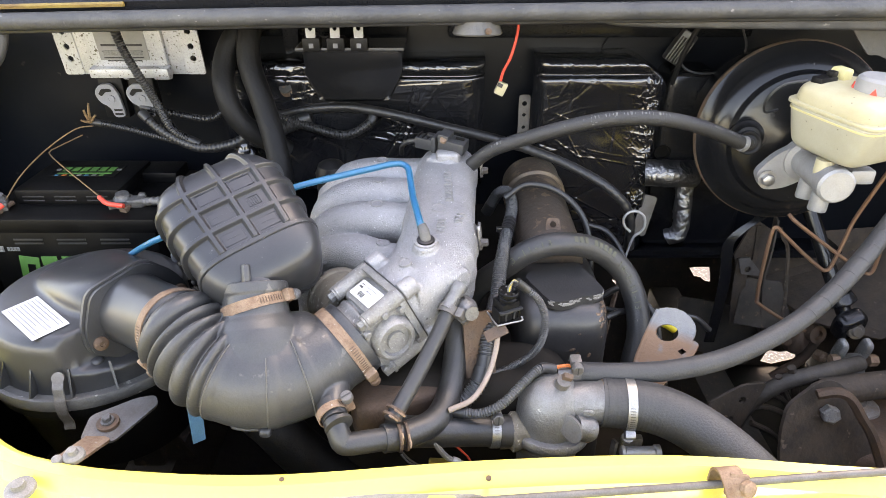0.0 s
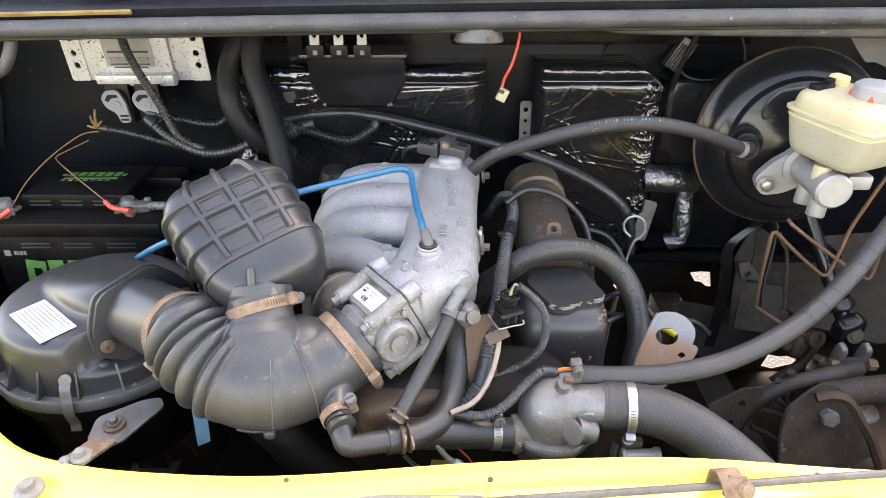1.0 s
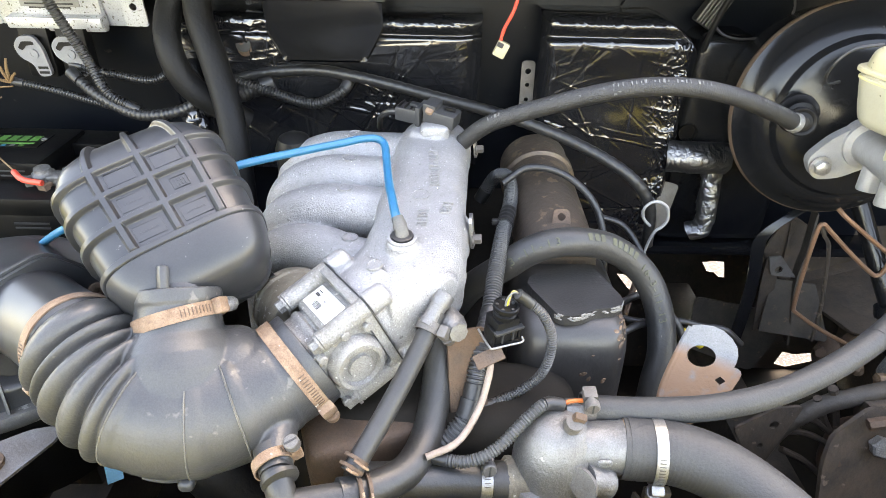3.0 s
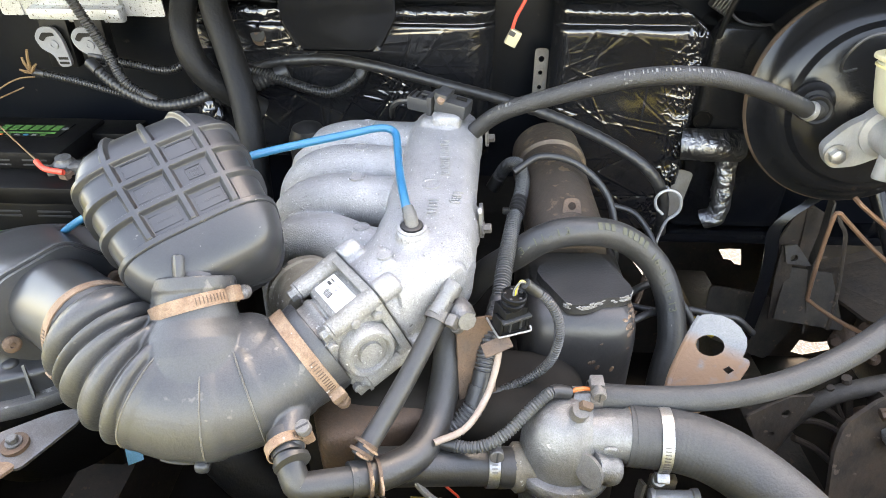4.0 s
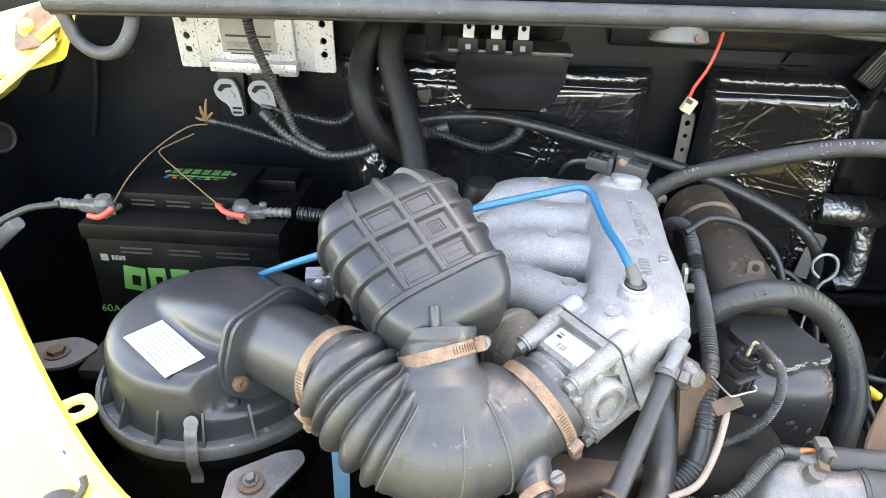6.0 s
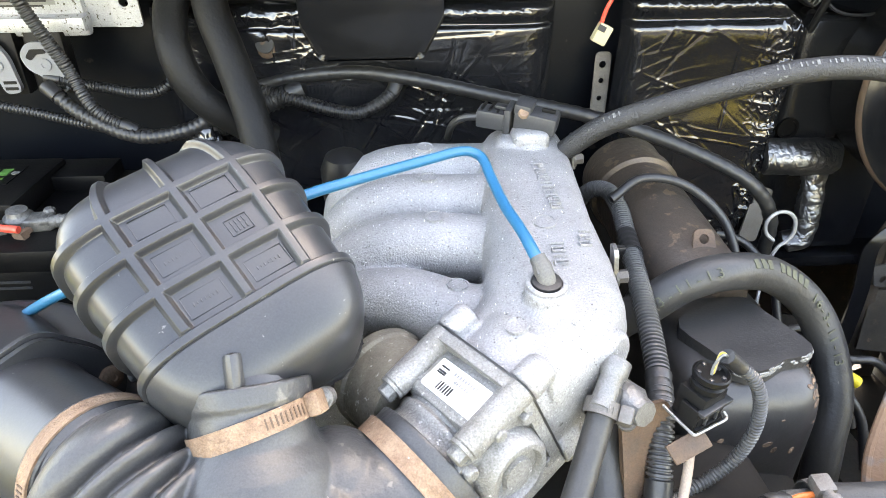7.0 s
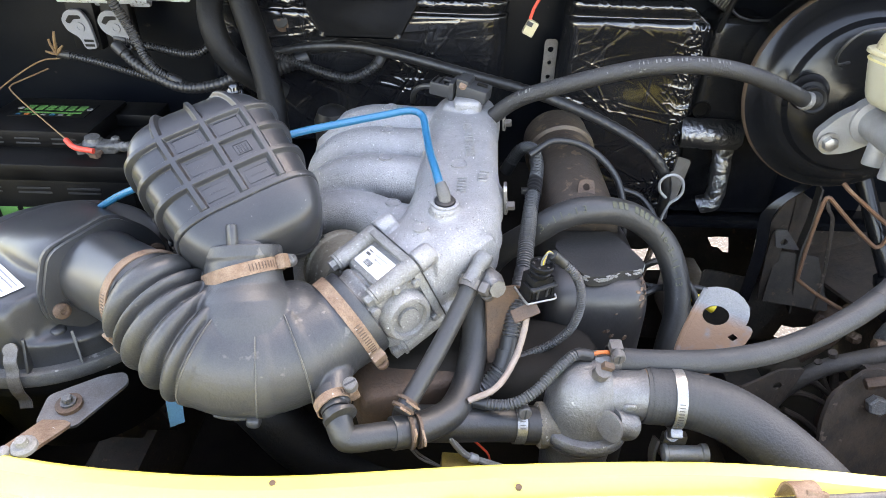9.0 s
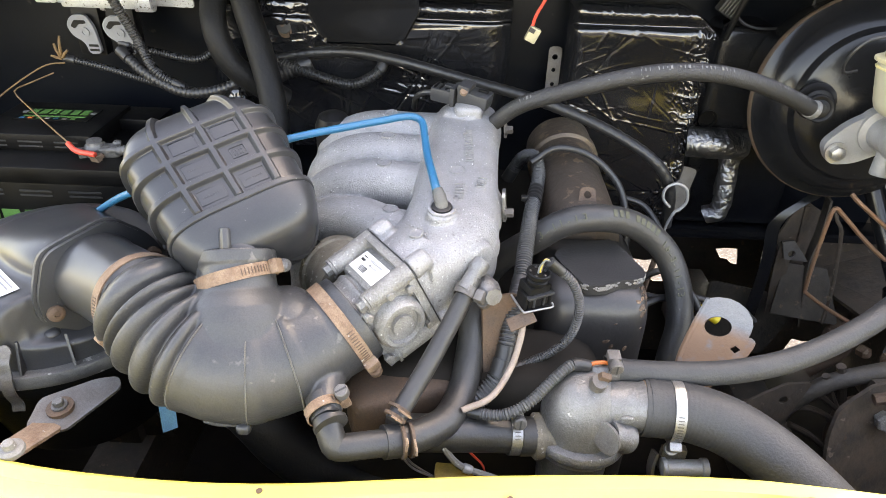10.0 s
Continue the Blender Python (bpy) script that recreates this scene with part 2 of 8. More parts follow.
def sprinkle(mat, color, scale, size, share, stretch=(1, 1, 1), rough=None):
    """Small separate marks of another colour: pits, scuffs, painted glints."""
    t = mat.node_tree
    bsdf = t.nodes["Principled BSDF"]
    co = t.nodes.new("ShaderNodeTexCoord")
    mp = t.nodes.new("ShaderNodeMapping")
    mp.inputs["Scale"].default_value = stretch
    vor = t.nodes.new("ShaderNodeTexVoronoi")
    vor.inputs["Scale"].default_value = scale
    wob = t.nodes.new("ShaderNodeTexNoise")
    wob.inputs["Scale"].default_value = scale * 2.2
    add = t.nodes.new("ShaderNodeVectorMath")
    add.operation = "MULTIPLY_ADD"
    add.inputs[1].default_value = (0.55 / scale,) * 3
    t.links.new(co.outputs["Object"], mp.inputs["Vector"])
    t.links.new(mp.outputs[0], wob.inputs["Vector"])
    t.links.new(wob.outputs["Color"], add.inputs[0])
    t.links.new(mp.outputs[0], add.inputs[2])
    t.links.new(add.outputs[0], vor.inputs["Vector"])
    near = t.nodes.new("ShaderNodeMapRange")
    near.inputs["From Min"].default_value, near.inputs["From Max"].default_value = size, size * 0.6
    t.links.new(vor.outputs["Distance"], near.inputs["Value"])
    sep = t.nodes.new("ShaderNodeSeparateColor")
    t.links.new(vor.outputs["Color"], sep.inputs[0])
    pick = t.nodes.new("ShaderNodeMath")
    pick.operation = "LESS_THAN"
    pick.inputs[1].default_value = share
    t.links.new(sep.outputs[0], pick.inputs[0])
    both = t.nodes.new("ShaderNodeMath")
    both.operation = "MULTIPLY"
    t.links.new(near.outputs[0], both.inputs[0])
    t.links.new(pick.outputs[0], both.inputs[1])
    mix = t.nodes.new("ShaderNodeMix")
    mix.data_type = "RGBA"
    t.links.new(both.outputs[0], mix.inputs["Factor"])
    t.links.new(bsdf.inputs["Base Color"].links[0].from_socket, mix.inputs["A"])
    mix.inputs["B"].default_value = (*color, 1)
    t.links.new(mix.outputs["Result"], bsdf.inputs["Base Color"])


sprinkle(ALU, (0.10, 0.097, 0.092), 330, 0.24, 0.07)
sprinkle(ALU, (0.13, 0.127, 0.12), 620, 0.30, 0.10)
# pale flecks paint the glints and scratches of the cast grain
sprinkle(ALU, (0.62, 0.62, 0.61), 300, 0.20, 0.20, (1.6, 0.5, 1))
sprinkle(ALU, (0.50, 0.50, 0.49), 480, 0.24, 0.18)
sprinkle(RUBBER_DUCT, (0.085, 0.08, 0.07), 120, 0.20, 0.08)
sprinkle(CREAM, (0.10, 0.08, 0.045), 190, 0.16, 0.10)
sprinkle(CREAM_LOW, (0.10, 0.085, 0.055), 190, 0.16, 0.14)
sprinkle(PLASTIC_GREY, (0.10, 0.098, 0.092), 130, 0.10, 0.10)

# crinkled black foil
DULL_STEEL = material("dull_steel", (0.12, 0.115, 0.11), 0.6, 0.4, (0.075, 0.06, 0.05), 40, 0.7, 0.2)
GALV_RUSTY = material("rust_footed_plate", (0.125, 0.128, 0.132), 0.68, 0.15, (0.185, 0.183, 0.18), 40, 0.9, 0.3, 300)
# rust creeping up from the foot of the lifting eye
gt = GALV_RUSTY.node_tree
gsep = gt.nodes.new("ShaderNodeSeparateXYZ")
gco = gt.nodes.new("ShaderNodeTexCoord")
gnz = gt.nodes.new("ShaderNodeTexNoise")
gnz.inputs["Scale"].default_value = 90
gmr = gt.nodes.new("ShaderNodeMapRange")
gmr.inputs["From Min"].default_value, gmr.inputs["From Max"].default_value = 0.972, 0.962
gadd = gt.nodes.new("ShaderNodeMath")
gadd.operation = "MULTIPLY"
gmix = gt.nodes.new("ShaderNodeMix")
gmix.data_type = "RGBA"
gmix.inputs["B"].default_value = (0.21, 0.115, 0.065, 1)
gt.links.new(gco.outputs["Object"], gsep.inputs[0])
gt.links.new(gsep.outputs["Z"], gmr.inputs["Value"])
gt.links.new(gco.outputs["Object"], gnz.inputs["Vector"])
gmr2 = gt.nodes.new("ShaderNodeMapRange")
gmr2.inputs["From Min"].default_value, gmr2.inputs["From Max"].default_value = 0.12, 0.42
gt.links.new(gnz.outputs["Fac"], gmr2.inputs["Value"])
gt.links.new(gmr.outputs[0], gadd.inputs[0])
gt.links.new(gmr2.outputs[0], gadd.inputs[1])
gb = gt.nodes["Principled BSDF"]
gt.links.new(gb.inputs["Base Color"].links[0].from_socket, gmix.inputs["A"])
gt.links.new(gadd.outputs[0], gmix.inputs["Factor"])
gt.links.new(gmix.outputs["Result"], gb.inputs["Base Color"])
CUP = material("dusty_grey_rubber", (0.066, 0.064, 0.060), 0.6, 0, (0.13, 0.12, 0.105), 40, 0.7, 0.2)
FOIL = material("crinkled_black_foil", (0.007, 0.0075, 0.009), 0.17, 0.0, (0.011, 0.0115, 0.013), 20, 0.5, 0.0, rough_var=0.07, spec=0.85, coat=0.25, grit=0.1)
nt = FOIL.node_tree
crease = nt.nodes.new("ShaderNodeTexVoronoi")
crease.feature = "DISTANCE_TO_EDGE"
crease.inputs["Scale"].default_value = 14
warp = nt.nodes.new("ShaderNodeTexNoise")
warp.inputs["Scale"].default_value, warp.inputs["Detail"].default_value = 9, 5
tc = nt.nodes.new("ShaderNodeTexCoord")
addv = nt.nodes.new("ShaderNodeVectorMath")
addv.operation = "MULTIPLY_ADD"
addv.inputs[1].default_value = (0.22, 0.22, 0.22)
nt.links.new(tc.outputs["Object"], warp.inputs["Vector"])
nt.links.new(warp.outputs["Color"], addv.inputs[0])
nt.links.new(tc.outputs["Object"], addv.inputs[2])
nt.links.new(addv.outputs[0], crease.inputs["Vector"])
bmp = nt.nodes.new("ShaderNodeBump")
bmp.inputs["Strength"].default_value, bmp.inputs["Distance"].default_value = 0.10, 0.008
nt.links.new(crease.outputs["Distance"], bmp.inputs["Height"])
nt.links.new(bmp.outputs["Normal"], nt.nodes["Principled BSDF"].inputs["Normal"])

# padded edges of the shielding: the same foil with its silver side out
FOIL_SILVER = FOIL.copy()
FOIL_SILVER.name = "crinkled_silver_foil"
fs = FOIL_SILVER.node_tree.nodes["Principled BSDF"]
FOIL_SILVER.node_tree.links.remove(fs.inputs["Base Color"].links[0])
fs.inputs["Base Color"].default_value = (0.17, 0.172, 0.178, 1)
for link in list(fs.inputs["Roughness"].links):
    FOIL_SILVER.node_tree.links.remove(link)
fs.inputs["Roughness"].default_value = 0.42
fs.inputs["Metallic"].default_value = 1.0
for nd in FOIL_SILVER.node_tree.nodes:
    if nd.bl_idname == "ShaderNodeTexVoronoi":
        nd.inputs["Scale"].default_value = 55
    if nd.bl_idname == "ShaderNodeBump":
        nd.inputs["Strength"].default_value = 0.40
BRAID = material("braided_hose_cover", (0.011, 0.011, 0.0115), 0.5, 0, (0.030, 0.029, 0.028), 30, 0.7, 0.7, 620, speck=(0.10, 0.10, 0.095), speck_scale=330, speck_cut=0.66)

# ---- shapes ----


def V(*a):
    return Vector(a)


def spline(pts, step):
    """Points at even steps along a smooth curve through pts, with their tangents."""
    p = [Vector(q) for q in pts]
    p = [p[0] * 2 - p[1]] + p + [p[-1] * 2 - p[-2]]
    dense = []
    for i in range(1, len(p) - 2):
        for k in range(24):
            s = k / 24
            a, b, c, d = p[i - 1:i + 3]
            dense.append(0.5 * (2 * b + (c - a) * s + (2 * a - 5 * b + 4 * c - d) * s * s + (3 * b - a - 3 * c + d) * s ** 3))
    dense.append(p[-2])
    length = [0.0]
    for a, b in zip(dense, dense[1:]):
        length.append(length[-1] + (b - a).length)
    n = max(int(length[-1] / step), 2)
    out, j = [], 0
    for i in range(n + 1):
        s = length[-1] * i / n
        while j < len(dense) - 2 and length[j + 1] < s:
            j += 1
        f = (s - length[j]) / max(length[j + 1] - length[j], 1e-9)
        out.append(dense[j].lerp(dense[j + 1], min(max(f, 0), 1)))
    tang = [(out[min(i + 1, n)] - out[max(i - 1, 0)]).normalized() for i in range(n + 1)]
    return out, tang, length[-1]


def sweep(pts, radius, sides=12, step=0.006, caps=True, bm=None):
    """A round tube; radius is a number or a function of (arc length, whole length)."""
    bm = bm or bmesh.new()
    c, t, total = spline(pts, step)
    side = t[0].orthogonal().normalized()
    rings = []
    for i, (q, d) in enumerate(zip(c, t)):
        side = (side - d * side.dot(d)).normalized()
        up = d.cross(side)
        r = radius(total * i / (len(c) - 1), total) if callable(radius) else radius
        rings.append([bm.verts.new(q + (side * math.cos(a) + up * math.sin(a)) * r) for a in (2 * math.pi * k / sides for k in range(sides))])
    for a, b in zip(rings, rings[1:]):
        for k in range(sides):
            bm.faces.new((a[k], a[(k + 1) % sides], b[(k + 1) % sides], b[k]))
    if caps:
        bm.faces.new(rings[0][::-1])
        bm.faces.new(rings[-1])
    return bm


def ribbed(r, pitch=0.0042, amp=0.0009):
    return lambda s, total: r + amp * (1 if (s / pitch) % 1 < 0.55 else -1)


def lathe(origin, axis, profile, sides=32, bm=None, squash=None):
    """A turned form: profile is rows of (distance along the axis, radius)."""
    bm = bm or bmesh.new()
    axis, origin = Vector(axis).normalized(), Vector(origin)
    x = axis.orthogonal().normalized()
    y = axis.cross(x)
    rings = []
    for s, r in profile:
        rings.append([bm.verts.new(origin + axis * s + (x * math.cos(a) + y * math.sin(a)) * max(r, 1e-4)) for a in (2 * math.pi * k / sides for k in range(sides))])
    for a, b in zip(rings, rings[1:]):
        for k in range(sides):
            bm.faces.new((a[k], a[(k + 1) % sides], b[(k + 1) % sides], b[k]))
    bm.faces.new(rings[0][::-1])
    bm.faces.new(rings[-1])
    return bm


def frame3(z, x=None):
    """Rotation with its z along z and its x near x."""
    z = Vector(z).normalized()
    x = Vector(x) if x is not None else z.orthogonal()
    x = (x - z * x.dot(z)).normalized()
    return Matrix((x, z.cross(x), z)).transposed().to_4x4()


def box(center, size, rot=None, bevel=0.003, bm=None, seg=2):
    bm2 = bmesh.new()
    bmesh.ops.create_cube(bm2, size=1, matrix=Matrix.Diagonal((*size, 1)))
    if bevel:
        bmesh.ops.bevel(bm2, geom=bm2.edges[:], offset=min(bevel, min(size) * 0.45), segments=seg, profile=0.6, affect="EDGES")
    bm2.transform(Matrix.Translation(center) @ (rot or Matrix()))
    return join(bm, bm2)


def join(bm, other):
    if bm is None:
        return other
    me = bpy.data.meshes.new("tmp")
    other.to_mesh(me)
    other.free()
    bm.from_mesh(me)
    bpy.data.meshes.remove(me)
    return bm


def plate(outline, thick, m, bevel=0.0008, hole=None, bm=None):
    """A flat sheet: outline in its own x and y, laid into the world by m; hole: (x, y, radius)."""
    b = bmesh.new()
    vs = [b.verts.new((x, y, 0)) for x, y in outline]
    es = [b.edges.new((vs[i], vs[(i + 1) % len(vs)])) for i in range(len(vs))]
    holes = hole if isinstance(hole, list) else ([hole] if hole else [])
    for hx, hy, hr, *sides in holes:
        n = sides[0] if sides else 20
        hv = [b.verts.new((hx + hr * math.cos(a), hy + hr * math.sin(a), 0)) for a in (2 * math.pi * k / n for k in range(n))]
        es += [b.edges.new((hv[i], hv[(i + 1) % n])) for i in range(n)]
    if holes:
        bmesh.ops.triangle_fill(b, edges=es, use_beauty=True)
    else:
        b.faces.new(vs)
    bmesh.ops.recalc_face_normals(b, faces=b.faces[:])
    got = bmesh.ops.extrude_face_region(b, geom=b.faces[:])
    bmesh.ops.translate(b, verts=[g for g in got["geom"] if isinstance(g, bmesh.types.BMVert)], vec=(0, 0, thick))
    bmesh.ops.recalc_face_normals(b, faces=b.faces[:])
    b.transform(m)
    return join(bm, b)


def rounded(pts, r, n=5):
    """An outline with its corners rounded."""
    out = []
    for i, p in enumerate(pts):
        p, a, b = Vector(p), Vector(pts[i - 1]), Vector(pts[(i + 1) % len(pts)])
        d1, d2 = (a - p), (b - p)
        k = min(r, d1.length * 0.45, d2.length * 0.45)
        s, e = p + d1.normalized() * k, p + d2.normalized() * k
        for j in range(n + 1):
            f = j / n
            out.append(tuple((s * (1 - f) ** 2 + p * 2 * f * (1 - f) + e * f * f)[:2]))
    return out


def soft_box(m, half, power=5.0, n=30, shape=None):
    """A box with full round edges, cut finely; shape(p, normal) may move its points (own coordinates)."""
    bm = bmesh.new()
    seen = {}

    def vert(q):
        key = tuple(round(a, 5) for a in q)
        if key not in seen:
            q = Vector(q)
            norm = sum(abs(a) ** power for a in q) ** (1 / power)
            q = q / norm
            nor = Vector([math.copysign(abs(a) ** (power - 1), a) / h for a, h in zip(q, half)]).normalized()
            p = Vector([a * h for a, h in zip(q, half)])
            seen[key] = bm.verts.new(m @ (shape(p, nor) if shape else p))
        return seen[key]
    for ax in range(3):
        for sg in (-1, 1):
            for i in range(n):
                for j in range(n):
                    quad = []
                    for di, dj in ((0, 0), (1, 0), (1, 1), (0, 1)):
                        q = [0, 0, 0]
                        q[ax] = sg
                        q[(ax + 1) % 3], q[(ax + 2) % 3] = 2 * (i + di) / n - 1, 2 * (j + dj) / n - 1
                        quad.append(vert(q))
                    bm.faces.new(quad if sg > 0 else quad[::-1])
    return bm


def mesh_object(name, bm, mat, smooth=True):
    bmesh.ops.recalc_face_normals(bm, faces=bm.faces[:])
    me = bpy.data.meshes.new(name)
    bm.to_mesh(me)
    bm.free()
    me.materials.append(mat)
    if smooth:
        me.shade_smooth()
        me.set_sharp_from_angle(angle=radians(38))
    return new(name, me)


def thing(name, at, label, category, group="", kind=""):
    ob = new(name)
    ob.location = at
    ob.empty_display_size = 0.02
    return tagged(ob, label, category, group, kind)


def part(name, bm, mat, parent, label="", smooth=True):
    ob = mesh_object(name, bm, mat, smooth)
    ob.parent = parent
    root = parent
    off = Vector()
    while root:
        if root.type == "EMPTY":
            off += root.location
        root = root.parent
    ob.matrix_parent_inverse = Matrix.Translation(-off) if parent.type == "EMPTY" else Matrix()
    return tagged(ob, label)


def solo(name, bm, mat, label, category, group="", kind="", smooth=True):
    return tagged(mesh_object(name, bm, mat, smooth), label, category, group, kind)


def lettering(text, size, m, mat, parent, depth=0.0004, name="lettering"):
    cu = bpy.data.curves.new(name, "FONT")
    cu.body, cu.size, cu.extrude, cu.align_x, cu.align_y = text, size, depth, "CENTER", "CENTER"
    tmp = new("tmp", cu)
    me = bpy.data.meshes.new_from_object(tmp.evaluated_get(bpy.context.evaluated_depsgraph_get()))
    bpy.data.objects.remove(tmp)
    me.transform(m)
    me.materials.append(mat)
    ob = new(name, me)
    ob.parent = parent
    if parent.type == "EMPTY":
        ob.matrix_parent_inverse = Matrix.Translation(-parent.location)
    return ob


def bolt(parent, at, axis, r=0.006, h=0.005, mat=None, washer=True, name="bolt"):
    bm = lathe(at, axis, [(0, r), (h, r), (h + 0.0008, r * 0.8)], 6)
    if washer:
        lathe(at, axis, [(-0.001, r * 1.45), (0.001, r * 1.45)], 20, bm)
    return part(name, bm, mat or ZINC, parent)


def hose_clamp(at, axis, r, mat, screw_way, width=0.010, label="worm-drive steel hose clamp round a hose", screw_mat=None):
    """A band with slots, a screw housing and a screw."""
    axis = Vector(axis).normalized()
    at = Vector(at)
    th = thing("hose_clamp", at, label, "hose clamp", "hose clamps")
    w = width / 2
    bm = bmesh.new()
    x = Vector(screw_way)
    x = (x - axis * x.dot(axis)).normalized()
    y = axis.cross(x)
    rings = []
    for k in range(48):
        a = 2 * math.pi * k / 48
        d = x * math.cos(a) + y * math.sin(a)
        rings.append([bm.verts.new(at + axis * s + d * (r + o)) for s, o in ((-w, 0), (-w, 0.0012), (w, 0.0012), (w, 0))])
    for k in range(48):
        a, b = rings[k], rings[(k + 1) % 48]
        for j in range(4):
            bm.faces.new((a[j], a[(j + 1) % 4], b[(j + 1) % 4], b[j]))
    band = part("band", bm, mat, th)
    one = mesh_object("slot", box((0, 0, 0), (width * 0.52, 0.0008, 0.0007), None, 0), RUST_MID if mat is RUST else DULL_STEEL, False)
    cut = one.data
    bpy.data.objects.remove(one)
    for k in range(-30, 31):
        a = k * 0.0027 / r
        if abs(k) * 0.003 < 0.009 or not (abs(a) < (0.95 if mat is RUST else 1.3)):
            continue
        d = x * math.cos(a) + y * math.sin(a)
        ob = new("slot", cut)
        ob.parent = band
        ob.matrix_basis = Matrix.Translation(at + d * (r + 0.0013)) @ frame3(d, axis)
    housing = box(at + x * (r + 0.0045), (width * 1.15, 0.012, 0.008), frame3(x, axis), 0.002)
    part("screw_housing", housing, mat, th)
    head = lathe(at + x * (r + 0.005) + y * 0.005, y, [(0, 0.0035), (0.004, 0.0035), (0.004, 0.0058), (0.010, 0.0058), (0.0108, 0.005)], 14)
    sc = part("screw", head, screw_mat or mat, th)
    part("screw_slot", box(at + x * (r + 0.005) + y * 0.0159, (0.0095, 0.0014, 0.0006), frame3(y, x), 0), INK, sc)
    return th


def ribbon(pts, across, width, thick, step=0.002):
    """A flat bent strip along pts."""
    c, t, _ = spline(pts, step)
    across = Vector(across).normalized() * width / 2
    bm = bmesh.new()
    rows = []
    for q, d in zip(c, t):
        n = across.cross(d).normalized() * thick
        rows.append([bm.verts.new(q + a) for a in (across, across + n, n - across, -across)])
    for a, b in zip(rows, rows[1:]):
        for j in range(4):
            bm.faces.new((a[j], a[(j + 1) % 4], b[(j + 1) % 4], b[j]))
    bm.faces.new(rows[0])
    bm.faces.new(rows[-1][::-1])
    bmesh.ops.recalc_face_normals(bm, faces=bm.faces[:])
    return bm


def hose(name, pts, r, mat, label, category="hose", sides=16, step=0.006, radius=None):
    if name not in ("conduit", "heater_hose", "coolant_hose", "vacuum_tube", "lower_hose"):
        return solo(name, sweep(pts, radius or r, sides, step), mat, label, category)
    th = thing(name, pts[0], label, category)
    part("sleeve" if name == "conduit" else "hose", sweep(pts, radius or r, sides, step), mat, th)
    c, t, _ = spline(pts, 0.004)
    rr = radius(0.0, 1.0) + 0.0004 if radius else r * 1.03
    for seg in (c[:5], c[-5:]):
        if name != "conduit":
            part("hose_end", sweep(seg, rr, sides, 0.004), mat, th)
            continue
        part("tape_end", sweep(seg, rr, sides, 0.004), CABLE, th, "black tape wound round the end")
    return th

# ---- the bay ----


def panel(name, corners, thick, mat, label, category="panel", hole_loops=()):
    """A sheet over four or more corners in one plane, with cut openings."""
    p = [Vector(c) for c in corners]
    z = (p[1] - p[0]).cross(p[2] - p[1]).normalized()
    m = Matrix.Translation(p[0]) @ frame3(z, p[1] - p[0])
    inv = m.inverted()
    b = bmesh.new()
    es = []
    for loop in (p, *hole_loops):
        vs = [b.verts.new((*(inv @ Vector(c))[:2], 0)) for c in loop]
        es += [b.edges.new((vs[i], vs[(i + 1) % len(vs)])) for i in range(len(vs))]
    if len(hole_loops):
        bmesh.ops.triangle_fill(b, edges=es, use_beauty=True)
    else:
        b.faces.new(b.verts[:])
    bmesh.ops.recalc_face_normals(b, faces=b.faces[:])
    got = bmesh.ops.extrude_face_region(b, geom=b.faces[:])
    bmesh.ops.translate(b, verts=[g for g in got["geom"] if isinstance(g, bmesh.types.BMVert)], vec=(0, 0, -thick))
    b.transform(m)
    return solo(name, b, mat, label, category, kind="structure", smooth=False)


ground_bm = bmesh.new()
bmesh.ops.create_grid(ground_bm, x_segments=2, y_segments=2, size=400)
solo("ground", ground_bm, GRAVEL, "sunlit gravel, coloured dark for the shade under the vehicle", "ground", kind="structure")

# firewall, with a darker upright channel between the foil-wrapped fields
fw = solo("wall_north", box((-0.02, 1.03, 1.09), (1.72, 0.03, 0.50), None, 0.006), WALL, "black painted firewall panel", "wall", kind="structure")
part("ledge", box((0.50, 0.995, 0.838), (0.40, 0.05, 0.016), None, 0.004), BLACK_PAINT, fw)
part("pressing", box((-0.18, 1.008, 1.245), (0.26, 0.02, 0.085), None, 0.008), BLACK_PAINT, fw)
part("pressing", box((0.24, 1.006, 1.225), (0.46, 0.022, 0.05), None, 0.008), BLACK_PAINT, fw)
part("pressing", soft_box(pose(0.379, 0.995, 1.083), (0.040, 0.041, 0.078), 7, 24), BLACK_SATIN, fw)
part("pressing", box((0.43, 1.0, 0.94), (0.16, 0.03, 0.18), None, 0.010), BLACK_PAINT, fw)
part("panel_hole", lathe((0.3495, 0.9545, 1.034), (0, -1, 0), [(0, 0.0125), (0.003, 0.0125), (0.003, 0.0095), (0.0005, 0.0090), (0.0005, 0.0005)], 24), BATTERY_BLACK, fw)
part("grommet", lathe((0.405, 0.983, 1.028), (0, -1, 0), [(0, 0.013), (0.004, 0.013), (0.004, 0.009), (0.001, 0.009)], 20), SOOT, fw)
bolt(fw, (0.041, 1.012, 1.1), (0, -1, 0), 0.006, 0.004, ZINC)
